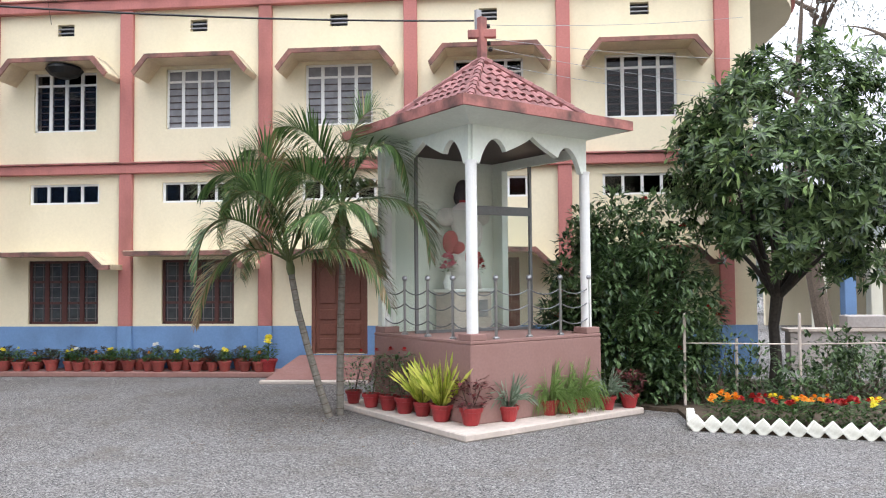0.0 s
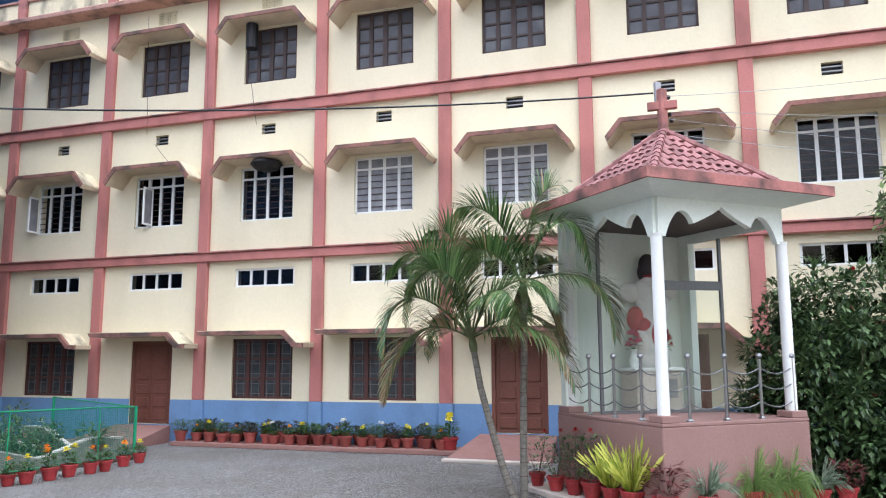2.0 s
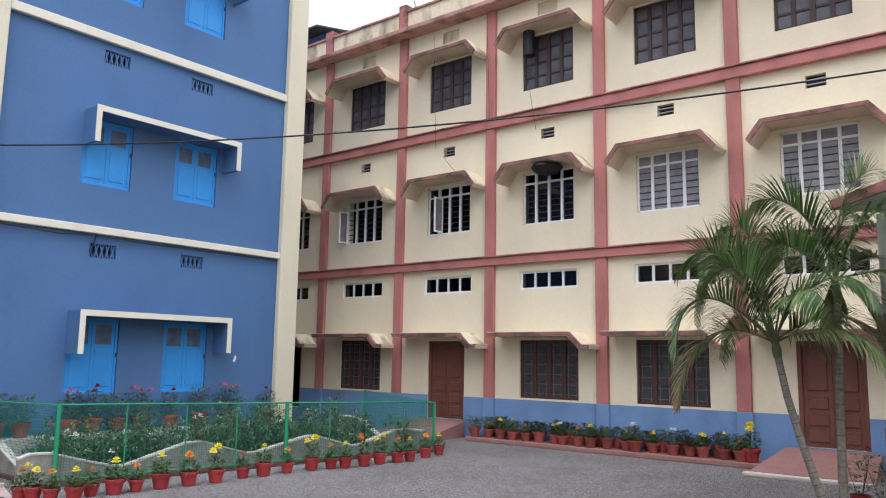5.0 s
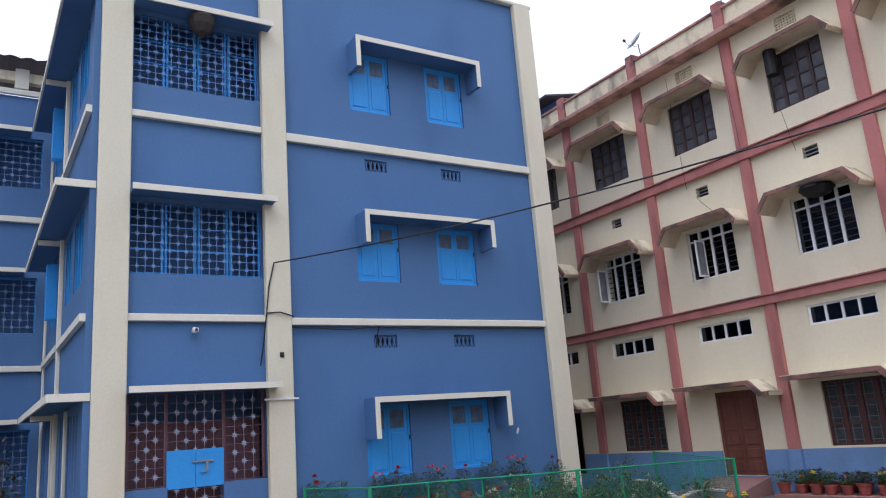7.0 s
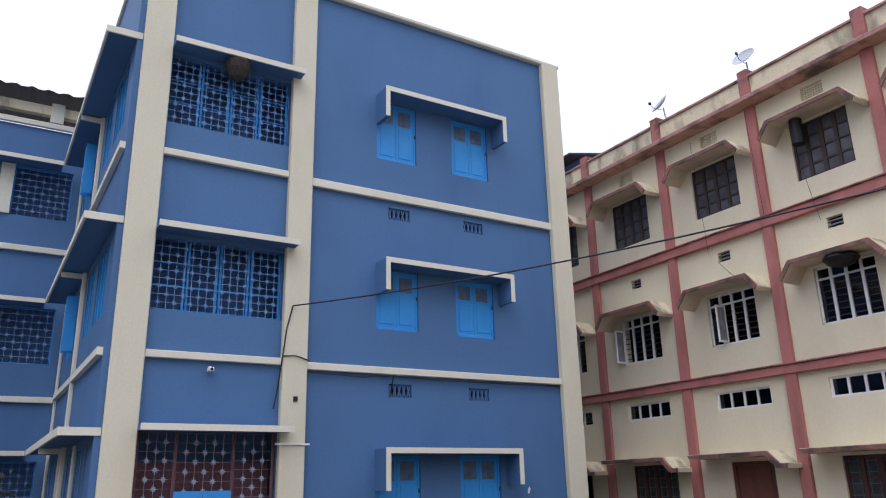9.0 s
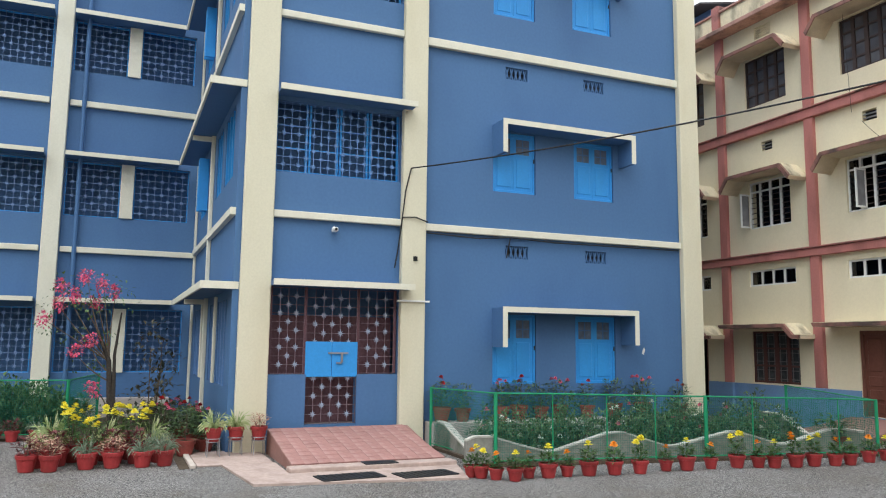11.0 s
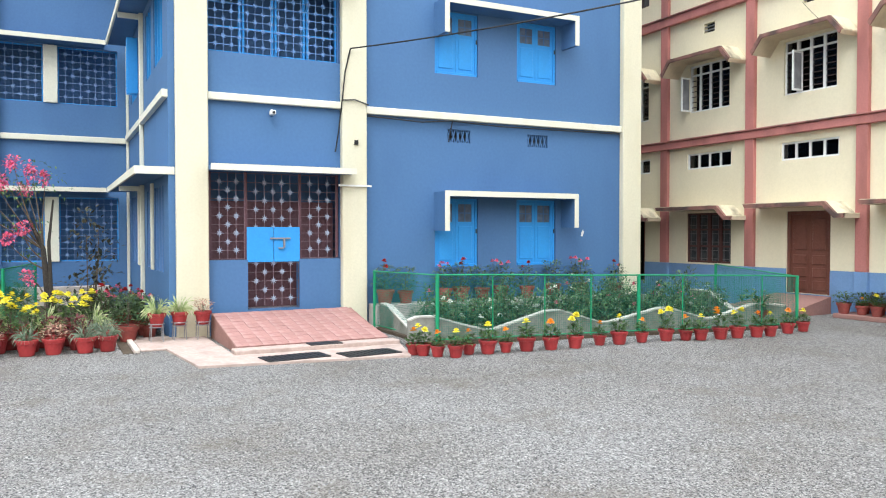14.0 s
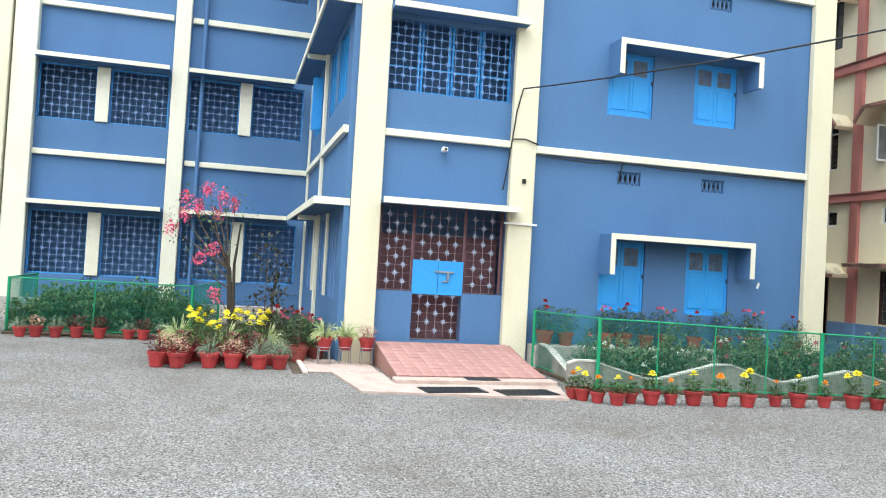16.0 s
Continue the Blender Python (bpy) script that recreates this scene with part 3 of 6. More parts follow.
    tin = prism(bmesh.new(), [(14.0, 10.95), (14.0, 11.0), (17.6, 11.75), (17.6, 11.7)], lambda a, b, k: (-15.75 if k else -19.6, a, b))
    part("shed_roof", tin, TIN, house, "dark tin roof over the stair head")
    part("shed_wall", boxes((-19.4, -16.0, YC + 0.3, YC + 3.0, 10.05, 11.02)), DADO, house)
    # rounded slab that sweeps round the end of the building
    arc = [(4.0, 13.95), (4.5, 14.05)] + [(3.6 + 2.35 * math.sin(radians(a)), 16.9 - 2.85 * math.cos(radians(a))) for a in range(22, 91, 7)] + [(5.95, 20.5), (4.2, 20.5), (4.2, 14.58)]
    part("end_slab", prism(bmesh.new(), arc, lambda a, b, k: (a, b, 7.12 if k else 6.98)), CREAM, house, "rounded cream slab with red rim")
    part("end_rim", prism(bmesh.new(), [(a + 0.06 * (a > 4.3), b - 0.05) for a, b in arc[:-2]] + [(4.3, 20.45), (4.3, 14.6)], lambda a, b, k: (a, b, 7.26 if k else 7.125)), ROSE, house)
    for b, xr in RIGHTS.items():
        x0, x1 = xr - WIN_W, xr
        xm = (x0 + x1) / 2
        steel_window(house, x0, x1, 4.64, 5.80, b in (3, 4), {0: -0.02, 1: 0.42}.get(b))
        wood_window(house, x0, x1, 7.70, 8.93, DARKWOOD, 4, 4, "dark brown wooden window with small panes", SKY_GREY_PANE)
        hood(house, xm + 0.04, 5.93, 1.10, 0.55, True)
        hood(house, xm + 0.04, 9.04, 1.10, 0.55, True)
        # black back sheet stands for the unlit depth behind the louvres
        v = part("vent", boxes((xm - 0.17, xm + 0.17, YC + 0.12, YC + 0.14, 6.52, 6.75)), BLACK, house, "small dark louvred vent")
        for z in (6.58, 6.66):
            part("louvre", boxes((xm - 0.17, xm + 0.17, YC + 0.02, YC + 0.06, z, z + 0.02)), GREYMETAL, v)
        # near-black back sheet stands for the darkness behind the lattice
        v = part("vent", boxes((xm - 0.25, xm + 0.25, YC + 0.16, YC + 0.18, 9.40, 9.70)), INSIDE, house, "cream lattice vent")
        bm = bmesh.new()
        for i in range(1, 8):
            box(bm, xm - 0.25 + i * 0.0625 - 0.012, xm - 0.25 + i * 0.0625 + 0.012, YC + 0.03, YC + 0.07, 9.40, 9.70)
        for i in range(1, 5):
            box(bm, xm - 0.25, xm + 0.25, YC + 0.032, YC + 0.068, 9.40 + i * 0.06 - 0.012, 9.40 + i * 0.06 + 0.012)
        part("lattice", bm, CREAM_STAINED, v)
        w = part("window", boxes((xm - 0.71, xm + 0.71, YC + 0.04, YC + 0.09, 3.23, 3.27), (xm - 0.71, xm + 0.71, YC + 0.04, YC + 0.09, 3.58, 3.62), *[
            (xm - 0.71 + i * 1.37 / 4, xm - 0.66 + i * 1.37 / 4, YC + 0.04, YC + 0.09, 3.27, 3.58) for i in range(5)]), WHITE, house, "low strip window with four dark lights")
        for i in range(4):
            part("pane", boxes((xm - 0.66 + i * 1.37 / 4, xm - 0.71 + (i + 1) * 1.37 / 4, YC + 0.06, YC + 0.065, 3.27, 3.58)), GLASS, w)
        hood(house, xm - 0.06, 2.27, 1.14, 0.58, False, 0.26, 0.25)
        if b in DOOR_BAYS:
            panel_door(house, xm - 0.53, xm + 0.53, 0.36, 2.12)
        elif b == -1:
            part("door", boxes((xm - 0.53, xm - 0.46, YC + 0.02, YC + 0.14, 0.36, 2.12), (xm + 0.46, xm + 0.53, YC + 0.02, YC + 0.14, 0.36, 2.12), (xm - 0.46, xm + 0.46, YC + 0.02, YC + 0.14, 2.05, 2.12), bevel=0.006), BROWN, house, "red-brown frame of an open dark doorway")
        else:
            wood_window(house, xm - 0.71, xm + 0.71, 0.92, 2.14, WINDOW_RED, 4, 3, "red-brown wooden window with barred panes", LEADED)


cream_building()

# ---- blue building ----
XB, XW = -12.80, -19.80
Y_SIDE = 1.66


SIDE_WINDOWS = ((-18.9, -17.6), (-15.9, -15.0), (-14.6, -13.4))
SIDE_LEVELS = ((1.0, 2.45), (4.55, 5.8), (8.0, 9.25))


def on_blue(u, d, z):
    return (XB - d, u, z)


def on_wing(u, d, z):
    return (XW - d, u, z)


def star_grille(parent, x, y0, y1, z0, z1, mat, cell=0.15, bars=None):
    """Welded grille: a square mesh with stars on every other crossing."""
    half = 0.004 if bars else 0.005
    bm = bmesh.new()
    nu, nz = max(1, round((y1 - y0) / cell)), max(1, round((z1 - z0) / cell))
    for i in range(nu + 1):
        y = y0 + (y1 - y0) * i / nu
        box(bm, x - 0.006, x + 0.006, y - half, y + half, z0, z1)
    for k in range(nz + 1):
        z = z0 + (z1 - z0) * k / nz
        box(bm, x - 0.005, x + 0.005, y0, y1, z - half, z + half)
    panel = part("mesh_panel", bm, bars or mat, parent)
    st = bmesh.new()
    for k, a in enumerate((0, 45, 90, 135)):
        c, s = math.cos(radians(a)), math.sin(radians(a))
        r = cell * (0.36 if a % 90 else 0.5)
        shape = ((-r * c, -r * s), (0.0135 * s, -0.0135 * c), (r * c, r * s), (-0.0135 * s, 0.0135 * c))
        v = [st.verts.new((0.012 + 0.0008 * k, p, q)) for p, q in shape]
        w = [st.verts.new((-0.004, p, q)) for p, q in shape]
        st.faces.new(v)
        for j in range(4):
            st.faces.new((v[j], w[j], w[(j + 1) % 4], v[(j + 1) % 4]))
    me = mesh_of("star", st, mat)
    for i in range(1, nu):
        for k in range(1, nz):
            if (i + k) % 2 == 0:
                star = part("star", me, None, panel if parent.parent is None else parent)
                star.matrix_local = pose(x, y0 + (y1 - y0) * i / nu, z0 + (z1 - z0) * k / nz)
    return panel


def shutter_window(house, y0, y1, z0, z1, place=None):
    """Bright blue two-leaf shutters: a small glazed light above a solid panel."""
    x = XB - 0.06
    w = part("window", boxes((x - 0.04, x + 0.02, y0, y0 + 0.045, z0, z1), (x - 0.04, x + 0.02, y1 - 0.045, y1, z0, z1), (x - 0.04, x + 0.03, y0 + 0.045, y1 - 0.045, z0, z0 + 0.05),
                             (x - 0.04, x + 0.02, y0 + 0.045, y1 - 0.045, z1 - 0.05, z1), bevel=0.005), SHUTTER, house, "bright blue shuttered window, closed")
    ym = (y0 + y1) / 2
    zl = z0 + (z1 - z0) * 0.66
    for a, b in ((y0 + 0.045, ym - 0.003), (ym + 0.003, y1 - 0.045)):
        leaf = part("shutter", boxes((x - 0.03, x, a, b, z0 + 0.05, zl), (x - 0.03, x, a, a + 0.06, zl, z1 - 0.05), (x - 0.03, x, b - 0.06, b, zl, z1 - 0.05), (x - 0.03, x, a + 0.06, b - 0.06, z1 - 0.1, z1 - 0.05)), SHUTTER, w)
        part("panel", boxes((x, x + 0.014, a + 0.06, b - 0.06, z0 + 0.12, zl - 0.08), bevel=0.01), SHUTTER, leaf)
        part("pane", boxes((x - 0.018, x - 0.012, a + 0.06, b - 0.06, zl, z1 - 0.1)), SHUTTER_PANE, leaf)
        part("bar", boxes((x - 0.01, x - 0.002, (a + b) / 2 - 0.01, (a + b) / 2 + 0.01, zl, z1 - 0.1), (x - 0.011, x - 0.003, a + 0.06, b - 0.06, (zl + z1 - 0.1) / 2 - 0.01, (zl + z1 - 0.1) / 2 + 0.01)), BLUE, leaf)
    part("handle", boxes((x + 0.002, x + 0.03, y1 - 0.03, y1 - 0.005, z0 + 0.62, z0 + 0.70), bevel=0.004), BLACK, w)


def box_hood(house, y0, y1, ztop, zlow):
    """A boxed sunshade: top slab and two hanging cheeks, blue with an ivory front edge."""
    xf = XB + 0.45
    h = part("sunshade", boxes((XB, xf, y0, y1, ztop - 0.09, ztop), (XB, xf, y0, y0 + 0.08, zlow, ztop - 0.09), (XB, xf, y1 - 0.08, y1, zlow + 0.06, ztop - 0.09)), BLUE, house, "boxed blue sunshade with ivory front edge")
    part("edge", boxes((xf, xf + 0.02, y0 - 0.01, y1 + 0.01, ztop - 0.09, ztop + 0.01), (xf, xf + 0.02, y0 - 0.01, y0 + 0.08, zlow, ztop - 0.09), (xf, xf + 0.02, y1 - 0.08, y1 + 0.01, zlow + 0.06, ztop - 0.09)), IVORY, h)


def blue_building():
    house = thing("hostel_building", "three-storey cobalt blue building with ivory columns and bands", "building")
    holes = []
    floors = ((1.03, 2.30, 2.41, 1.70), (4.59, 5.75, 5.86, 5.24), (8.05, 9.33, 9.44, 8.79))
    for z0, z1, _, _ in floors:
        holes += [(6.31, 7.22, z0, z1), (8.08, 9.00, z0, z1)]
    for z0, z1 in ((3.34, 3.58), (6.80, 7.04)):
        holes += [(6.57, 7.05, z0, z1), (8.32, 8.80, z0, z1)]
    part("wall", pierced(bmesh.new(), 4.70, 11.05, 0.0, 11.35, holes, 0.25, on_blue), BLUE, house, "cobalt blue painted wall")
    bay = [(2.89, 3.76, 0.40, 1.22), (2.25, 4.48, 1.22, 2.68), (2.25, 4.48, 4.58, 5.80), (2.25, 4.48, 7.90, 9.20)]
    part("wall", pierced(bmesh.new(), 2.0, 4.70, 0.0, 11.35, bay, 0.20, on_blue), BLUE, house)
    side_holes = [(x0, x1, z0, z1) for x0, x1 in SIDE_WINDOWS for z0, z1 in SIDE_LEVELS]
    part("wall", pierced(bmesh.new(), XW, XB, 0.0, 11.35, side_holes, 0.2, lambda u, d, z: (u, Y_SIDE + d, z)), BLUE, house, "blue return wall")
    part("wall", boxes((XW, XB - 0.26, 10.83, 11.05, 0, 11.35)), BLUE, house)
    for b in ((XB - 1.05, XB - 0.9, 1.98, 10.8, 0, 11.2), (XB - 0.89, XB - 0.27, 4.62, 4.78, 0, 11.2), (XB - 0.89, XB - 0.27, 7.55, 7.7, 0, 11.2)):
        part("inner_wall", boxes(b), BLUE, house)
    # floors made pale to bounce light onto the wall behind the grilles
    part("inner_floor", boxes(*[(XB - 0.89, XB - 0.27, 1.98, 10.8, z, z + 0.15) for z in (0.24, 3.72, 7.2, 11.2)]), GREYWALL, house)
    part("roof", boxes((XW, XB + 0.12, 1.6, 11.15, 11.355, 11.45), bevel=0.02), IVORY, house, "flat roof edge, ivory painted")
    for y0, y1, name in ((1.76, 2.25, "column"), (4.48, 4.93, "column"), (10.60, 11.08, "column")):
        part(name, boxes((XB + 0.002, XB + 0.14, y0, y1, 0, 11.354), bevel=0.015), COLUMN, house)
    for y0, y1, tops in ((4.93, 10.60, ((3.74, 3.87), (7.17, 7.33))), (2.25, 4.48, ((3.79, 3.91), (7.25, 7.37)))):
        for z0, z1 in tops:
            part("band", boxes((XB + 0.002, XB + 0.09, y0, y1, z0, z1), bevel=0.01), IVORY, house, "ivory storey band")
    for z0, z1, zt, zl in floors:
        for a, b in ((6.31, 7.22), (8.08, 9.00)):
            shutter_window(house, a, b, z0, z1)
        box_hood(house, 6.30, 9.21, zt, zl)
    for z0, z1 in ((3.34, 3.58), (6.80, 7.04)):
        for a, b in ((6.57, 7.05), (8.32, 8.80)):
            # black back sheet stands for the unlit depth behind the pierced bricks
            v = part("vent", boxes((XB - 0.14, XB - 0.12, a, b, z0, z1)), BLACK, house, "blue pierced brick vent")
            bm = bmesh.new()
            for i in range(5):
                y = a + (b - a) * (i + 0.5) / 5
                prism(bm, [(y - 0.045, z0), (y - 0.02, z0), (y + 0.045, z1), (y + 0.02, z1)], lambda p, q, k: (XB - 0.03 if k else XB - 0.07, p, q))
                prism(bm, [(y + 0.02, z0), (y + 0.045, z0), (y - 0.02, z1), (y - 0.045, z1)], lambda p, q, k: (XB - 0.031 if k else XB - 0.069, p, q))
            part("lattice", bm, BLUE, v)
    # porch bay: hoods, grilles and gate
    for z in (2.66, 5.88, 9.28):
        h = part("sunshade", boxes((XB + 0.005, XB + 0.38, 2.25, 4.62, z, z + 0.07)), BLUE, house, "thin slab sunshade with ivory lip")
        part("edge", boxes((XB + 0.38, XB + 0.41, 2.24, 4.64, z - 0.01, z + 0.09)), IVORY, h)
    for z0, z1 in ((4.58, 5.80), (7.90, 9.20)):
        w = part("window", boxes(*[(XB - 0.16, XB - 0.11, y + d - 0.017, y + d + 0.017, z0, z1) for y in (2.83, 3.37, 3.91) for d in (-0.03, 0.03)], (XB - 0.16, XB - 0.11, 2.27, 2.30, z0, z1), (XB - 0.16, XB - 0.11, 4.43, 4.46, z0, z1)), SHUTTER, house, "wide grilled opening with bright blue posts")
        part("rail", boxes(*[(XB - 0.155, XB - 0.115, 2.27, 4.46, z0 + h * (z1 - z0) - 0.008, z0 + h * (z1 - z0) + 0.008) for h in (0.03, 0.36, 0.68)]), SHUTTER, w)
        star_grille(w, XB - 0.06, 2.27, 4.46, z0, z1, LATTICE, 0.13)
    g = part("gate_screen", boxes((XB - 0.09, XB - 0.05, 2.27, 2.31, 1.24, 2.66), (XB - 0.09, XB - 0.05, 2.85, 2.89, 0.4, 2.66), (XB - 0.09, XB - 0.05, 3.76, 3.80, 0.4, 2.66), (XB - 0.09, XB - 0.05, 4.42, 4.46, 1.24, 2.66)), MAROON, house, "star-patterned welded grille with a locked gate")
    for a, b, z0 in ((2.31, 2.85, 1.24), (2.89, 3.76, 0.42), (3.80, 4.42, 1.24)):
        star_grille(g, XB - 0.06, a, b, z0, 2.64, LATTICE_RUST, 0.145, GRILLE_BAR)
    part("backing", boxes((XB - 0.5, XB - 0.46, 2.2, 4.5, 0.4, 2.2)), MAROON, g, "maroon folded shutter behind the grille")
    plate = part("lock_plate", boxes((XB - 0.045, XB - 0.02, 2.88, 3.322, 1.18, 1.76), (XB - 0.045, XB - 0.02, 3.328, 3.77, 1.18, 1.76), bevel=0.006), SHUTTER, g, "bright blue steel lock plate")
    part("bolt", boxes((XB - 0.018, XB + 0.01, 3.26, 3.60, 1.56, 1.585), (XB - 0.018, XB + 0.015, 3.48, 3.51, 1.42, 1.56), (XB - 0.018, XB + 0.015, 3.40, 3.49, 1.40, 1.42)), GREYMETAL, plate)
    part("bracket", boxes((XB + 0.142, XB + 0.17, 4.40, 5.0, 2.46, 2.49)), WHITE, house, "thin white rod across the column")
    part("paint_chip", prism(bmesh.new(), [(9.62, 1.60), (9.66, 1.58), (9.70, 1.68), (9.67, 1.72), (9.64, 1.67)], lambda p, q, k: (XB + 0.005 if k else XB + 0.001, p, q)), WHITE, house, "white chip in the blue paint")
    # return wall: canopies, pilaster, windows
    for z in (2.60, 5.96, 9.36):
        c = part("canopy", boxes((XW + 0.48, XB - 0.02, Y_SIDE - 0.46, Y_SIDE - 0.002, z, z + 0.07)), BLUE, house, "long blue canopy slab with ivory lip")
        part("edge", boxes((XW + 0.48, XB + 0.02, Y_SIDE - 0.50, Y_SIDE - 0.462, z - 0.02, z + 0.10)), IVORY, c)
        part("edge", boxes((XB - 0.018, XB + 0.02, Y_SIDE - 0.46, Y_SIDE + 0.09, z - 0.02, z + 0.10)), IVORY, c)
        part("edge", boxes((-16.36, -16.30, Y_SIDE - 0.46, Y_SIDE - 0.002, z - 0.12, z - 0.022)), IVORY, c)
    part("pilaster", boxes((-16.38, -16.28, Y_SIDE - 0.08, Y_SIDE - 0.002, 0.3, 11.3), bevel=0.01), IVORY, house)
    part("pilaster", boxes((-19.75, -19.5, Y_SIDE - 0.05, Y_SIDE - 0.002, 0.3, 11.3), bevel=0.01), IVORY, house)
    for z0, z1 in ((3.79, 3.91), (7.25, 7.37)):
        part("band", boxes((-19.5, -16.39, Y_SIDE - 0.09, Y_SIDE - 0.002, z0, z1)), IVORY, house)
        part("band", boxes((-16.27, XB, Y_SIDE - 0.09, Y_SIDE - 0.002, z0, z1)), IVORY, house)
    for z0, z1 in SIDE_LEVELS:
        for x0, x1 in SIDE_WINDOWS:
            w = part("window", boxes(*[(x0 + (x1 - x0) * i / 3 - 0.025, x0 + (x1 - x0) * i / 3 + 0.025, Y_SIDE + 0.02, Y_SIDE + 0.07, z0, z1) for i in range(4)]), LATTICE if z0 < 4 else SHUTTER, house, "blue framed window")
            part("pane", boxes((x0, x1, Y_SIDE + 0.09, Y_SIDE + 0.1, z0, z1)), GLASS, w)
        if z0 < 4:
            for x0, x1 in ((-14.88, -14.72), (-17.2, -17.05)):
                part("post", boxes((x0, x1, Y_SIDE - 0.05, Y_SIDE - 0.002, z0, z1 + 0.1), bevel=0.008), IVORY, house)
        if z0 > 4:
            for x in (-17.5, -17.3):
                part("shutter", boxes((x - 0.02, x + 0.02, Y_SIDE - 0.22, Y_SIDE - 0.01, z0, z1 - 0.1), bevel=0.006), SHUTTER, house, "bright blue shutter swung open")


def blue_wing():
    """The set-back wing with star grilles between ivory columns."""
    house = thing("hostel_wing", "blue wing with star grilles between ivory columns", "building")
    cols = (-1.54,)
    holes = []
    spans = []
    for a, b in ((-4.65, -1.77), (-1.32, 1.44)):
        m = (a + b) / 2 - 0.03
        spans += [(a, m - 0.15), (m + 0.15, b)]
    levels = ((1.0, 2.48), (4.62, 5.92), (8.1, 9.35))
    for a, b in spans:
        holes += [(a, b, z0, z1) for z0, z1 in levels]
    part("wall", pierced(bmesh.new(), -16.0, Y_SIDE, 0.0, 10.4, holes, 0.2, on_wing), BLUE, house, "blue painted wall")
    part("inner_wall", boxes((XW - 1.05, XW - 0.9, -16, Y_SIDE, 0, 10.4)), BLUE, house)
    # pale floors here too, to brighten what shows through the grilles
    part("inner_floor", boxes(*[(XW - 0.89, XW - 0.21, -16, Y_SIDE, z, z + 0.15) for z in (0.3, 3.8, 7.2, 10.25)]), GREYWALL, house)
    for y in cols:
        part("column", boxes((XW + 0.002, XW + 0.22, y - 0.17, y + 0.19, 0, 10.75), bevel=0.015), IVORY, house)
    part("column", boxes((XW + 0.002, XW + 0.24, -5.16, -4.66, 0, 10.75), bevel=0.015), IVORY, house)
    part("column", boxes((XW + 0.002, XW + 0.30, -6.3, -5.2, 0, 10.75), bevel=0.015), COLUMN, house)
    for a, b in ((-4.66, -1.76), (-1.32, 1.15)):
        for z0, z1 in ((3.75, 3.88), (7.22, 7.36), (10.41, 10.55)):
            part("band", boxes((XW + 0.002, XW + 0.10, a, 1.6 if b > 0 else b, z0, z1), bevel=0.01), IVORY, house, "ivory storey band")
        for z in (2.60, 5.96, 9.36):
            h = part("sunshade", boxes((XW + 0.002, XW + 0.45, a, b, z, z + 0.07)), BLUE, house, "thin slab sunshade with ivory lip")
            part("edge", boxes((XW + 0.45, XW + 0.48, a, b, z - 0.01, z + 0.09)), IVORY, h)
    for (a, b) in spans:
        for z0, z1 in levels:
            w = part("window", boxes((XW - 0.14, XW - 0.10, a, a + 0.03, z0, z1), (XW - 0.14, XW - 0.10, b - 0.03, b, z0, z1), (XW - 0.14, XW - 0.10, a, b, z0, z0 + 0.03), (XW - 0.14, XW - 0.10, a, b, z1 - 0.03, z1)), SHUTTER, house, "opening filled with a star-patterned grille")
            star_grille(w, XW - 0.07, a, b, z0, z1, LATTICE_WING, 0.155)
    for a, b in ((-4.65, -1.77), (-1.32, 1.44)):
        m = (a + b) / 2 - 0.03
        for z0, z1 in levels:
            part("post", boxes((XW + 0.003, XW + 0.05, m - 0.145, m + 0.145, z0, z1), bevel=0.01), IVORY, house)
    part("parapet_rail", boxes((XW - 0.1, XW + 0.1, -16, 1.7, 10.75, 11.0), bevel=0.01), CREAM_STAINED, house)
    for y in (-4.9, -1.54, 0.9):
        part("post", boxes((XW - 0.12, XW + 0.12, y - 0.15, y + 0.15, 10.56, 11.08), bevel=0.01), IVORY, house)
    bm = bmesh.new()
    n = 160
    rows = [[bm.verts.new((XW + 0.5 - d, -16 + 18.2 * i / n, 11.2 + d * 0.25 + 0.03 * math.sin(i * 1.9))) for i in range(n + 1)] for d in (0, 5)]
    for i in range(n):
        bm.faces.new((rows[0][i], rows[0][i + 1], rows[1][i + 1], rows[1][i]))
    bmesh.ops.solidify(bm, geom=bm.faces[:], thickness=0.03)
    part("roof", bm, TIN, house, "dark corrugated tin roof")
    part("drainpipe", tube(bmesh.new(), [(XW + 0.12, -1.02, 0.2), (XW + 0.12, -1.02, 10.3)], 0.05), BLUE, house)


blue_building()
blue_wing()
# unseen wall added across the passage to darken the cream bays there
setting("wall_west_light_block", boxes((-17.8, -17.55, 11.06, 14.19, 0, 9.8)), CREAM, "unseen cream wall added to darken the passage", "wall")


# ---- shrine ----
SHRINE_AT, SHRINE_TURN = (-0.15, 10.36, 0), 41.0


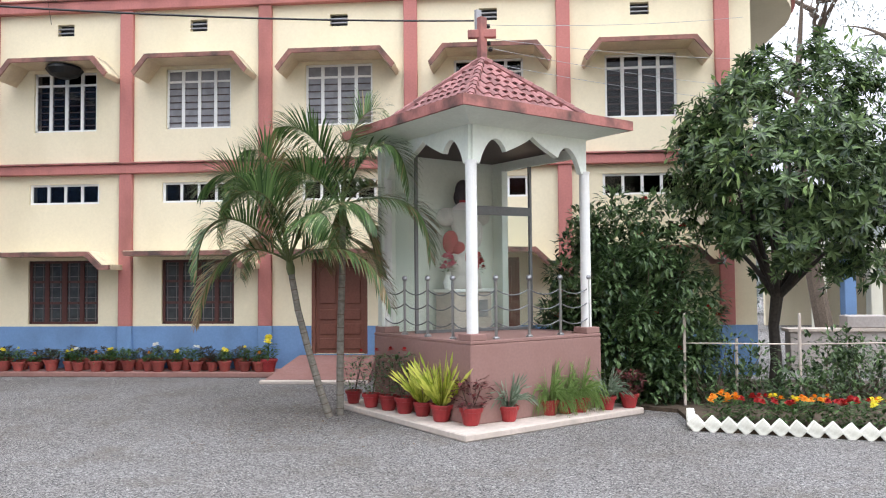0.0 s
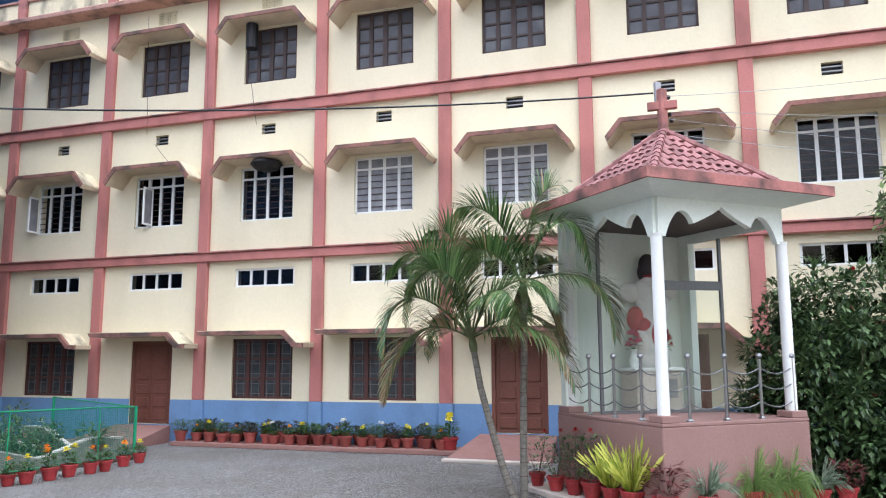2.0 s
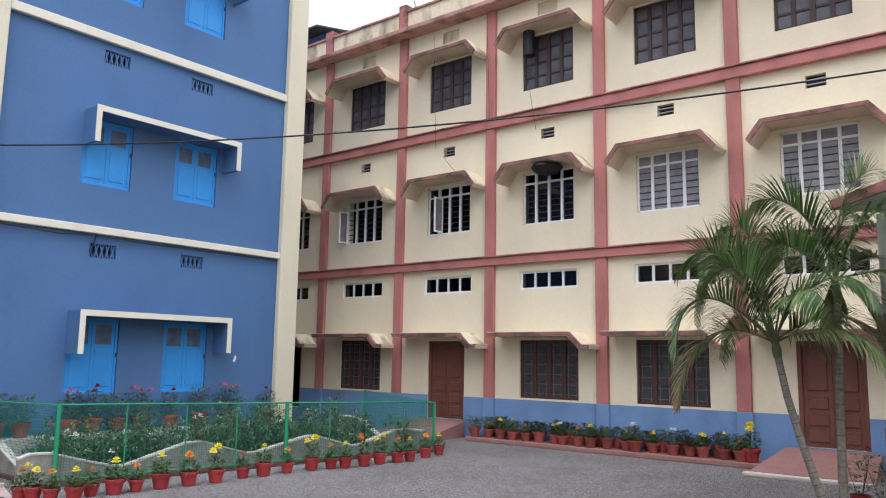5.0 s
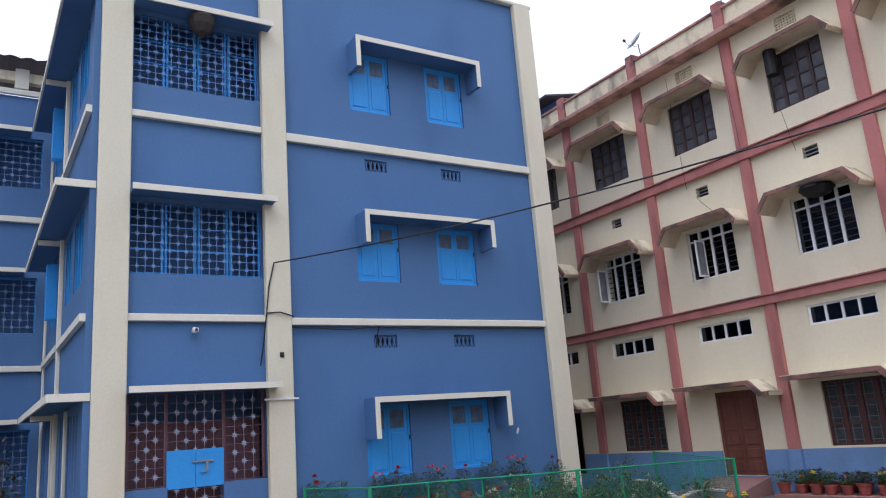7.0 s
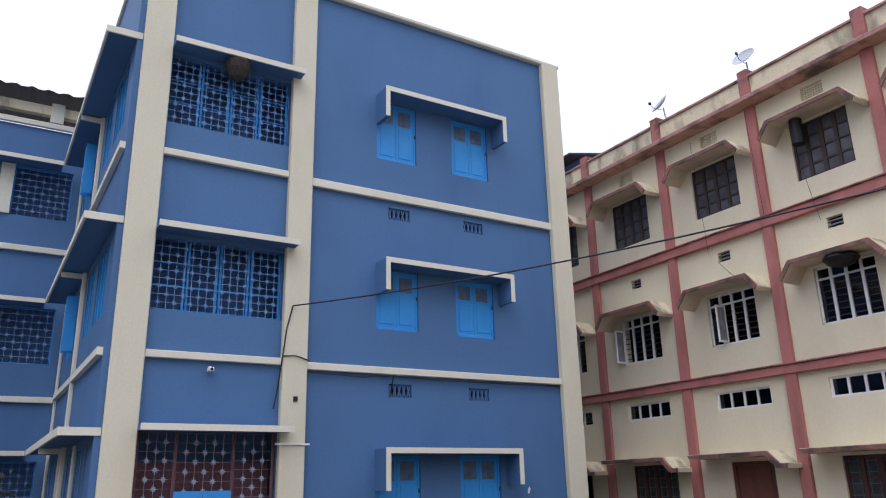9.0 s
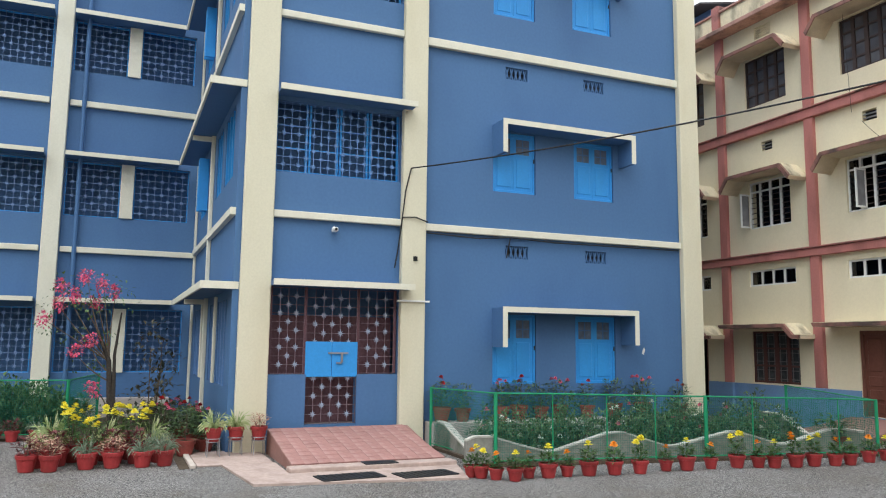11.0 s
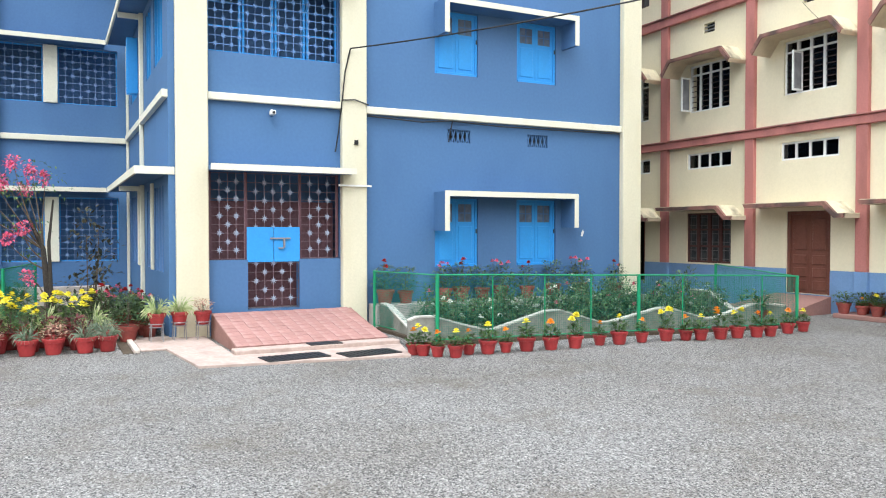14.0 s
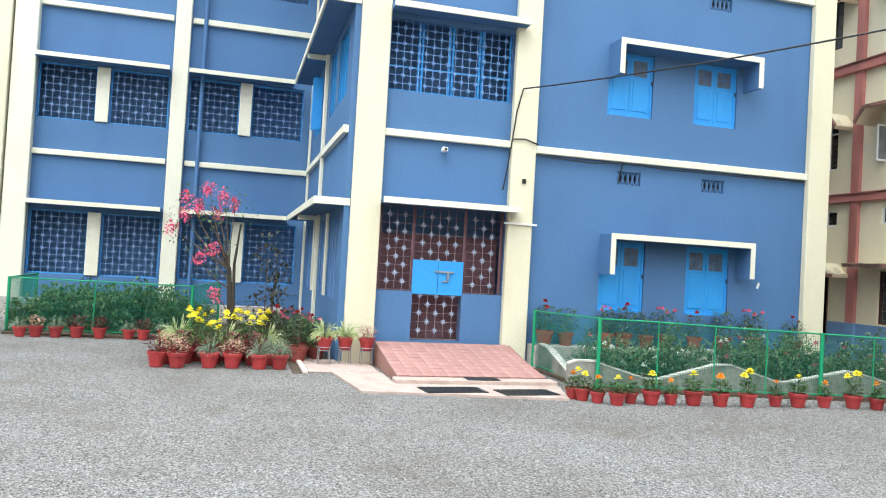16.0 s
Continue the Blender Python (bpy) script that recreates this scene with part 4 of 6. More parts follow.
def shrine():
    """Local axes: the two open sides face -x and -y; their common corner points at the courtyard."""
    s = thing("shrine_pavilion", "open pavilion shrine with tiled pyramid roof and scalloped arches", "shrine", SHRINE_AT, SHRINE_TURN)
    a = 1.06
    part("plinth_slab", boxes((-1.43, 1.43, -1.43, 1.43, 0, 0.08), bevel=0.012), CONCRETE, s, "pale worn concrete slab")
    part("base", boxes((-a, a, -a, a, 0.08, 0.98), bevel=0.012), BASE_ROSE, s, "dusty rose painted base")
    part("floor", boxes((-a, a, -a, a, 0.982, 1.02), bevel=0.006), BASE_ROSE, s)
    c = 0.93
    for x, y in ((-c, -c), (c, -c), (-c, c)):
        p = part("column", lathe(bmesh.new(), [(0.068, 1.1), (0.066, 3.06), (0.075, 3.10)], 20, (x, y, 0)), WHITE, s, smooth=False)
        part("foot", boxes((x - 0.12, x + 0.12, y - 0.12, y + 0.12, 1.02, 1.10), bevel=0.008), BASE_ROSE, p)
    part("back_wall", boxes((-c - 0.10, c + 0.06, c - 0.03, c + 0.07, 1.02, 3.5)), MINT, s, "pale mint plaster back wall")
    part("pier", boxes((c - 0.04, c + 0.07, c - 0.25, c - 0.032, 1.02, 3.5)), MINT, s)

    def valance(run):
        """Scalloped arch board between two columns."""
        top, pts, n = 3.54, [], 96
        for i in range(n + 1):
            u = -c + 2 * c * i / n
            q = abs(u) / c
            if q < 0.46:
                z = 3.47 - 0.23 * (q / 0.46) ** 0.75
            elif q < 0.88:
                f = (q - 0.46) / 0.42
                z = 3.24 - 0.14 * f * f + 0.17 * math.sin(math.pi * f) ** 0.7
            else:
                z = 3.07
            pts.append((u, z))
        return prism(bmesh.new(), pts + [(c, top), (-c, top)], run)

    part("arch", valance(lambda u, z, k: (u, -c - 0.04 + 0.08 * k, z)), MINT, s, "pale mint scalloped arch")
    part("arch", valance(lambda u, z, k: (-c - 0.04 + 0.08 * k, u, z)), MINT, s, "pale mint scalloped arch")
    part("beam", boxes((c - 0.04, c + 0.04, -c + 0.1, c - 0.26, 3.30, 3.54)), MINT, s)
    # the shade under the roof is put into this board's dark colour
    part("ceiling_board", boxes((-c + 0.06, c - 0.06, -c + 0.06, c - 0.06, 3.42, 3.45)), DARKWOOD, s, "ceiling board coloured dark for the shade under the roof")
    # flared eave: from the beam out to the red rim
    bm = bmesh.new()
    rings = [[bm.verts.new((r * x, r * y, z)) for x, y in ((-1, -1), (1, -1), (1, 1), (-1, 1))] for r, z in ((0.985, 3.52), (1.34, 3.62), (1.34, 3.68), (0.9, 3.68))]
    for p, q in zip(rings, rings[1:]):
        for i in range(4):
            bm.faces.new((p[i], p[(i + 1) % 4], q[(i + 1) % 4], q[i]))
    bm.faces.new(rings[0][::-1])
    bm.faces.new(rings[-1])
    part("eave", bm, MINT, s, "pale mint flared soffit")
    bm = boxes((-1.376, 1.376, -1.376, -1.341, 3.62, 3.74), (-1.376, 1.376, 1.341, 1.376, 3.62, 3.74), (-1.376, -1.341, -1.34, 1.34, 3.62, 3.74), (1.341, 1.376, -1.34, 1.34, 3.62, 3.74), (-1.34, 1.34, -1.34, 1.34, 3.685, 3.74))
    part("rim", bm, ROSE_STAINED, s, "weathered red eave rim")
    roof = part("roof", boxes((-0.2, 0.2, -0.2, 0.2, 3.74, 3.76)), ROSE, s, "small red clay tiles on a pyramid roof")
    # tiles, one course after another on each slope
    tile = bmesh.new()
    n = 6
    prof = [(-0.068 + 0.136 * i / n, 0.03 * math.sin(math.pi * i / n)) for i in range(n + 1)]
    lo = [tile.verts.new((u, -0.11, h + 0.012)) for u, h in prof]
    hi = [tile.verts.new((u * 0.9, 0.09, h * 0.8 - 0.008)) for u, h in prof]
    lo2 = [tile.verts.new((u, -0.11, h - 0.004)) for u, h in prof]
    for i in range(n):
        tile.faces.new((lo[i], lo[i + 1], hi[i + 1], hi[i]))
        tile.faces.new((lo2[i], lo2[i + 1], lo[i + 1], lo[i]))
    tile_mesh = mesh_of("tile", tile, TILE_RED)
    half, z0, z1 = 1.02, 3.745, 4.63
    slope = math.atan2(z1 - z0, half)
    run = math.hypot(half, z1 - z0)
    courses = int(run / 0.155)
    for side in range(4):
        for r in range(courses):
            f = (r + 0.4) * 0.155 / run
            w = half * (1 - f)
            m = max(1, int(2 * w / 0.15))
            for i in range(m):
                u = (i - (m - 1) / 2) * 0.145
                t = part("tile", tile_mesh, None, roof)
                t.matrix_local = pose(0, 0, 0, 0, 0, 90 * side) @ pose(u, -half * (1 - f), z0 + (z1 - z0) * f + 0.015, math.degrees(slope), 0, 0)
    bm = bmesh.new()
    v = [bm.verts.new(p) for p in ((-half, -half, z0), (half, -half, z0), (half, half, z0), (-half, half, z0), (0, 0, z1 - 0.01))]
    for i in range(4):
        bm.faces.new((v[i], v[(i + 1) % 4], v[4]))
    bm.faces.new(v[3::-1])
    part("roof_deck", bm, ROSE, s)
    for x, y in ((-1, -1), (1, -1), (1, 1), (-1, 1)):
        for k in range(11):
            f0, f1 = k / 11, (k + 1.1) / 11
            part("ridge_tile", tube(bmesh.new(), [(x * half * (1 - f), y * half * (1 - f), z0 + (z1 - z0) * f + 0.03) for f in (f0, min(f1, 1))], [0.055, 0.042], 7), TILE_RED, roof)
    cross = part("cross", boxes((-0.055, 0.055, -0.045, 0.045, 4.55, 5.22), bevel=0.008), ROSE_STAINED, s, "rose-red cross on the roof peak")
    # its arms face the courtyard
    arms = part("arm", boxes((-0.19, 0.19, -0.04, 0.04, 4.94, 5.05), bevel=0.008), ROSE_STAINED, cross)
    arms.matrix_local = pose(0, 0, 0, 0, 0, -SHRINE_TURN)
    part("wire_bracket", boxes((-0.05, 0.04, 0.05, 0.10, 5.05, 5.34), bevel=0.005), GREYMETAL, cross, "grey wire bracket behind the cross")
    for x, z in ((0.12, 5.13), (0.13, 4.9), (0.16, 4.82)):
        part("insulator", lathe(bmesh.new(), [(0.01, z - 0.03), (0.03, z - 0.02), (0.03, z + 0.02), (0.01, z + 0.03)], 10, (x, 0.02, 0)), BLACK, cross)
    # railing of chains
    for axis in (0, 1):
        posts = [(u, -0.98) if axis == 0 else (-0.98, u) for u in ([-0.62, -0.1, 0.42, 0.92] if axis == 0 else [-0.62, -0.1, 0.42, 0.92])]
        for x, y in posts:
            p = part("rail_post", tube(bmesh.new(), [(x, y, 1.02), (x, y, 1.70)], 0.018, 10), STEEL, s)
            part("ball", lathe(bmesh.new(), [(0.008, 1.70), (0.03, 1.715), (0.036, 1.735), (0.03, 1.76), (0.006, 1.775)], 10, (x, y, 0)), STEEL, p)
            part("flange", lathe(bmesh.new(), [(0.045, 1.02), (0.045, 1.035), (0.03, 1.05)], 10, (x, y, 0)), STEEL, p)
        ends = [(-0.93, -0.93), *posts, (0.93, -0.93) if axis == 0 else (-0.93, 0.93)]
        for p, q in zip(ends, ends[1:]):
            for z in (1.60, 1.42, 1.22):
                pts = [(p[0] + (q[0] - p[0]) * f, p[1] + (q[1] - p[1]) * f, z - 0.28 * (0.25 - (f - 0.5) ** 2)) for f in [i / 8 for i in range(9)]]
                part("chain", tube(bmesh.new(), pts, 0.0075, 6), CASE_FRAME, s)
    # glass case: a leaning front across the niche and a short return
    a0, a1 = Vector((-0.815, 0.424)), Vector((0.95, 0.12))

    def across(f0, f1, z0, z1, t):
        p, q = a0 + (a1 - a0) * f0, a0 + (a1 - a0) * f1
        nrm = Vector((-(q - p).y, (q - p).x)).normalized() * t
        return prism(bmesh.new(), [tuple(p - nrm), tuple(q - nrm), tuple(q + nrm), tuple(p + nrm)], lambda x, y, k: (x, y, z1 if k else z0))

    case = part("glass_case", across(0, 1, 1.022, 1.06, 0.02), CASE_FRAME, s, "aluminium-framed glass case")
    for f0, f1, z0, z1 in ((0, 0.022, 1.062, 3.41), (0.978, 1, 1.062, 3.41), (0.45, 0.977, 2.60, 2.72)):
        part("frame", across(f0, f1, z0, z1, 0.02), CASE_FRAME, case)
    part("pane", across(0.023, 0.977, 1.062, 2.655, 0.003), CASE_GLASS, case)
    part("pane", boxes((a0.x - 0.004, a0.x + 0.004, a0.y + 0.03, 0.89, 1.03, 3.41)), CASE_GLASS, case)


shrine()


# ---- ramps, ledges, slabs ----
def wedge(bm, corners, z_top):
    """A solid under a sloping quad: corners (x, y) in order with the top heights z_top."""
    lo = [bm.verts.new((x, y, 0)) for x, y in corners]
    hi = [bm.verts.new((x, y, z)) for (x, y), z in zip(corners, z_top)]
    bm.faces.new(lo[::-1])
    bm.faces.new(hi)
    for i in range(4):
        j = (i + 1) % 4
        bm.faces.new((lo[i], lo[j], hi[j], hi[i]))
    bmesh.ops.recalc_face_normals(bm, faces=bm.faces[:])
    return bm


def gate_ramp():
    r = thing("entrance_ramp", "dusty red tiled ramp up to the grille gate", "ramp")
    part("body", wedge(bmesh.new(), [(-12.65, 2.27), (-10.78, 2.27), (-10.78, 4.50), (-12.65, 4.62)], (0.375, 0.085, 0.085, 0.375)), STEP_RED, r)
    nx, ny = 10, 12
    tile = bmesh.new()
    box(tile, -0.0915, 0.0915, -0.0925, 0.0925, 0, 0.014)
    me = mesh_of("ramp_tile", tile, PAVER)
    for i in range(nx):
        for k in range(ny):
            f = (i + 0.5) / nx
            t = part("tile", me, None, r)
            t.matrix_local = pose(-12.62 + 1.84 * f, 2.367 + 0.188 * k, 0.374 - 0.287 * f + 0.002 * math.sin(i * 5 + k * 3), 0, 8.8, 0)
    part("foot_slab", boxes((-10.775, -10.50, 2.2, 4.6, 0, 0.085), bevel=0.01), PINK_SLAB, r, "worn pinkish concrete lip")


gate_ramp()
setting("pavement", prism(bmesh.new(), [(-11.55, 1.45), (-9.85, 1.62), (-9.45, 4.30), (-10.495, 4.6), (-10.495, 2.19), (-11.5, 2.19)], lambda a, b, k: (a, b, 0.03 if k else 0.0)), PINK_SLAB, "pale pinkish worn paving slab", "paving")


def door_mat(x, y, w, d, turn):
    m = thing("door_mat", "black rubber door mat on pale paving", "mat", (x, y, 0.03), turn, "door mats")
    part("pad", boxes((-d / 2, d / 2, -w / 2, w / 2, 0, 0.014), bevel=0.004), BLACK, m)
    bm = bmesh.new()
    for i in range(9):
        box(bm, -d / 2 + 0.02, d / 2 - 0.02, -w / 2 + (i + 0.6) * w / 10, -w / 2 + (i + 0.9) * w / 10, 0.0145, 0.019)
    part("ribs", bm, BLACK, m)


door_mat(-9.98, 2.86, 0.86, 0.42, 6)
door_mat(-9.86, 3.86, 0.80, 0.42, 6)
foot_mat = tagged(new("door_mat", mesh_of("door_mat", boxes((-0.13, 0.13, -0.24, 0.24, 0, 0.012), bevel=0.003), BLACK)), "small black rubber mat at the ramp's foot", "mat", "door mats")
foot_mat.matrix_basis = pose(-10.64, 3.48, 0.086)

ledge = setting("pavement", boxes((-10.05, -3.95, 13.62, 14.285, 0, 0.09), bevel=0.012), STEP_RED, "low red cement ledge along the wall", "paving")
for x0, x1, y0 in ((-3.72, -2.30, 12.95), (-11.85, -10.50, 12.7), (-0.85, 0.4, 13.1)):
    s = thing("door_step", "red cement ramp step before a door", "step")
    part("body", wedge(bmesh.new(), [(x0 - 0.25, y0), (x1 + 0.1, y0), (x1, 14.19), (x0, 14.19)], (0.06, 0.06, 0.35, 0.35)), STEP_RED, s)
    part("lip", boxes((x0 - 0.3, x1 + 0.1, y0 - 0.18, y0 - 0.002, 0, 0.055), bevel=0.01), CONCRETE, s)
setting("kerb", boxes((-12.75, -12.34, 4.98, 10.6, 0, 0.42), bevel=0.012), GREYWALL, "raised grey planter ledge under the blue wall", "kerb")
setting("flower_bed", prism(bmesh.new(), [(-12.33, 4.95), (-10.25, 4.95), (-9.25, 11.6), (-12.33, 12.2)], lambda a, b, k: (a, b, 0.05 if k else 0.0)), SOIL, "bare brown soil of the fenced bed", "soil")
setting("flower_bed_1", prism(bmesh.new(), [(-19.2, -4.3), (-15.7, -4.0), (-15.4, -0.9), (-13.9, -0.2), (-13.9, 1.0), (-19.2, 1.0)], lambda a, b, k: (a, b, 0.04 if k else 0.0)), SOIL, "brown soil before the blue wing", "soil")
setting("flower_bed_2", prism(bmesh.new(), [(2.28, 9.12), (6.7, 8.02), (8.5, 13.0), (2.0, 13.4), (1.75, 10.6), (2.3, 10.3)], lambda a, b, k: (a, b, 0.05 if k else 0.0)), SOIL, "brown soil of the marigold bed", "soil")
setting("plinth", boxes((XW + 0.22, XW + 0.55, -9.0, 1.2, 0, 0.45), bevel=0.01), GREYWALL, "grey plinth at the wing's foot", "kerb")

# low rendered wall of the rose bed: its top rises and falls and carries a white coping
def wavy_wall(a, b, tops):
    """A wall in plan from a to b; tops are (distance, height) along it."""
    a, b = Vector((*a, 0)), Vector((*b, 0))
    d = (b - a).normalized()
    w = thing("planter_wall", "low grey wall with a wavy whitewashed coping round the roses", "garden wall", a, math.degrees(math.atan2(d.y, d.x)), "rose bed walls")
    part("body", prism(bmesh.new(), [(tops[0][0], 0), (tops[-1][0], 0)] + tops[::-1], lambda p, q, k: (p, 0.05 if k else -0.05, q)), MOSSWALL, w)
    part("coping", prism(bmesh.new(), [(p, q + 0.002) for p, q in tops] + [(p, q + 0.026) for p, q in tops[::-1]], lambda p, q, k: (p, 0.06 if k else -0.06, q)), COPING, w, "whitewashed sloping coping")


WAVE = [(-0.38, 0.35), (-0.24, 0.40), (0.0, 0.40), (0.49, 0.26), (0.85, 0.17), (0.98, 0.17), (1.85, 0.42), (2.1, 0.43), (2.85, 0.21), (3.0, 0.21), (3.93, 0.41), (4.12, 0.40), (4.85, 0.20), (5.0, 0.21), (5.74, 0.41), (5.98, 0.42), (6.42, 0.36)]
wavy_wall((-10.44, 5.10), (-9.42, 11.5), WAVE)
wavy_wall((-12.33, 5.08), (-10.50, 5.06), [(0.0, 0.44), (0.35, 0.42), (1.25, 0.13), (1.45, 0.13), (1.83, 0.31)])
wavy_wall((-12.30, 12.15), (-9.55, 11.72), [(0.0, 0.45), (0.6, 0.45), (1.3, 0.16), (1.5, 0.16), (2.3, 0.34), (2.7, 0.34)])


# ---- fences ----
def fence(posts, tops, label, slim=()):
    """A netting fence; tops are the heights at the posts, slim the posts of thin rod."""
    f = thing("garden_fence", label, "fence", (*posts[0], 0))
    o = Vector((*posts[0], 0))
    for i, ((x, y), top) in enumerate(zip(posts, tops)):
        part("post", tube(bmesh.new(), [(x - o.x, y - o.y, 0), (x - o.x, y - o.y, top + 0.015)], 0.011 if i in slim else 0.028, 8), GREEN_METAL, f)
    for (xa, ya), (xb, yb), za, zb in zip(posts, posts[1:], tops, tops[1:]):
        part("rail", tube(bmesh.new(), [(xa - o.x, ya - o.y, za), (xb - o.x, yb - o.y, zb)], 0.013, 6), GREEN_METAL, f)
        part("rail", tube(bmesh.new(), [(xa - o.x, ya - o.y, 0.08), (xb - o.x, yb - o.y, 0.08)], 0.010, 6), GREEN_METAL, f)
        a, b = Vector((xa, ya, 0)) - o, Vector((xb, yb, 0)) - o
        d = b - a
        along = d.normalized() * 0.0014
        s = d.normalized().cross(Vector((0, 0, 1))) * 0.0016
        bm = bmesh.new()
        n = max(2, int(d.length / 0.035))
        for i in range(1, n):
            p = a + d * i / n
            top = za + (zb - za) * i / n - 0.01
            lo = [bm.verts.new(q + Vector((0, 0, 0.09))) for q in (p - along - s, p + along - s, p + along + s, p - along + s)]
            hi = [bm.verts.new((v.co.x, v.co.y, top)) for v in lo]
            for j in range(4):
                bm.faces.new((lo[j], lo[(j + 1) % 4], hi[(j + 1) % 4], hi[j]))
        m = int((za - 0.1) / 0.035)
        for i in range(1, m):
            ka, kb = 0.09 + (za - 0.1) * i / m, 0.09 + (zb - 0.1) * i / m
            ends = ((a + s * 1.5, ka), (b + s * 1.5, kb), (b - s * 1.5, kb), (a - s * 1.5, ka))
            lo = [bm.verts.new(q + Vector((0, 0, z - 0.0014))) for q, z in ends]
            hi = [bm.verts.new(v.co + Vector((0, 0, 0.0028))) for v in lo]
            for j in range(4):
                bm.faces.new((lo[j], lo[(j + 1) % 4], hi[(j + 1) % 4], hi[j]))
        part("netting", bm, NET, f, "fine green plastic netting")


BED_POSTS = [(-12.45, 4.98), (-10.29, 5.11), (-10.15, 5.98), (-10.02, 6.84), (-9.89, 7.63), (-9.76, 8.49), (-9.63, 9.31), (-9.38, 10.88), (-9.27, 11.62), (-12.2, 12.75)]
fence(BED_POSTS, (1.0, 1.04, 1.03, 1.01, 0.99, 0.98, 0.96, 0.93, 0.90, 0.98), "low green netting fence round the rose bed", (2, 3, 4, 6, 7))
fence([(-19.0, -4.2), (-16.0, -4.0), (-15.85, -2.5), (-15.65, -0.75), (-18.6, -0.3)], (1.02, 1.02, 1.02, 1.02, 1.02), "low green netting fence before the wing", (2,))


# ---- plants in pots ----
def pot_parts(root, mat, r, h):
    body = part("pot", lathe(bmesh.new(), [(r * 0.62, 0), (r * 0.68, 0.01), (r * 0.90, h * 0.74), (r * 1.01, h * 0.76), (r * 1.07, h * 0.96), (r * 1.04, h), (r * 0.95, h), (r * 0.90, h * 0.86)], 18), mat, root, smooth=False)
    part("soil", lathe(bmesh.new(), [(r * 0.90, h * 0.84), (r * 0.885, h * 0.885), (r * 0.4, h * 0.91)], 14), SOIL, root)


def blossoms(name, spots, petal, r):
    """Ruffled flower heads: rings of small petals round each spot."""
    items = []
    for p in spots:
        for ring, tilt, n in ((0, 0.15, 9), (1, 0.7, 7), (2, 1.5, 5)):
            for i in range(n):
                a = 2 * math.pi * (i + 0.5 * ring) / n + rnd(0, 0.3)
                d = Vector((math.cos(a), math.sin(a), tilt))
                items.append((p + Vector((0, 0, 0.2 * r * ring)), d, r * (1 - 0.2 * ring), r * 0.75, Vector((0, 0, 1)), 0.1))
    return shards(name, items, petal)


BLOOM = {}


def bloom(root, spot, colour, r):
    """One flower head as a part; heads of one colour share a mesh."""
    if colour not in BLOOM:
        BLOOM[colour] = blossoms("flower", [Vector((0, 0, 0))], PETAL[colour], 0.05)
    f = part("flower", BLOOM[colour], None, root)
    f.matrix_local = pose(*spot, rnd(-25, 25), rnd(-25, 25), rnd(0, 360)) @ Matrix.Scale(r / 0.05, 4)


def bushy(n, spread, height, base, leaf, up=0.6):
    items = []
    for _ in range(n):
        a, q = rnd(0, 2 * math.pi), rnd(0, 1) ** 0.6
        z = base + height * rnd(0.05, 1)
        s = spread * (0.55 + 0.45 * math.sin(math.pi * min(1, (z - base) / height * 0.9 + 0.1)))
        p = Vector((q * s * math.cos(a), q * s * math.sin(a), z))
        items.append((p, Vector((math.cos(a) * 0.8 + rnd(-0.6, 0.6), math.sin(a) * 0.8 + rnd(-0.6, 0.6), rnd(-0.3, 0.9) * up + 0.1)), leaf * rnd(0.7, 1.3), leaf * rnd(0.32, 0.5), Vector((0, 0, 1)), rnd(0, 0.6)))
    return items


def bladed(n, length, base, width, droop):
    """Arching strap leaves in three joints each."""
    items = []
    for i in range(n):
        a, tilt = rnd(0, 2 * math.pi), rnd(0.1, 1.0)
        p = Vector((0.03 * math.cos(a), 0.03 * math.sin(a), base))
        l = length * rnd(0.6, 1.1) / 3
        for k in range(3):
            d = Vector((math.cos(a) * tilt, math.sin(a) * tilt, 1.0 - droop * k * tilt)).normalized()
            items.append((p, d, l * 1.25, width * (1.0, 1.0, 0.7)[k], Vector((-math.sin(a), math.cos(a), 0.3)), 0.0))
            p = p + d * l
    return items


def stems(root, ends, base, r=0.004, mat=None):
    bm = bmesh.new()
    for e in ends:
        tube(bm, [(e.x * 0.2, e.y * 0.2, base), (e.x * 0.7, e.y * 0.7, base + (e.z - base) * 0.55), tuple(e)], [r * 1.3, r, r * 0.7], 5)
    part("stalk", bm, mat or LEAF_POT, root)


def marigold(colour, name_words, pot, r=0.15, h=0.23, tall=0.26, heads=2, size=0.085, green=100):
    t = thing("potted_marigold", f"{colour} marigold in a {name_words}", "potted plant")
    pot_parts(t, pot, r, h)
    ends = [Vector((rnd(-0.09, 0.09) * (heads > 1), rnd(-0.09, 0.09) * (heads > 1), h + tall * rnd(0.85, 1.1))) for _ in range(heads)]
    stems(t, ends, h * 0.88)
    part("foliage", shards("foliage", bushy(green, 0.13, tall * 0.85, h * 0.9, 0.105), LEAF_POT), None, t)
    for e in ends:
        bloom(t, e, colour, size)
    return t


def leafy(label, pot, leafmat, r=0.15, h=0.24, n=110, spread=0.2, tall=0.28, leaf=0.1, colour=None, heads=4, size=0.05):
    t = thing("potted_plant", label, "potted plant")
    pot_parts(t, pot, r, h)
    ends = [Vector((rnd(-spread, spread) * 0.8, rnd(-spread, spread) * 0.8, h + tall * rnd(0.7, 1.05))) for _ in range(max(heads, 4))]
    stems(t, ends, h * 0.88, 0.004, BARK)
    part("foliage", shards("foliage", bushy(n, spread, tall, h * 0.92, leaf), leafmat), None, t)
    if colour:
        for e in ends[:heads]:
            bloom(t, e + Vector((0, 0, 0.03)), colour, size)
    return t


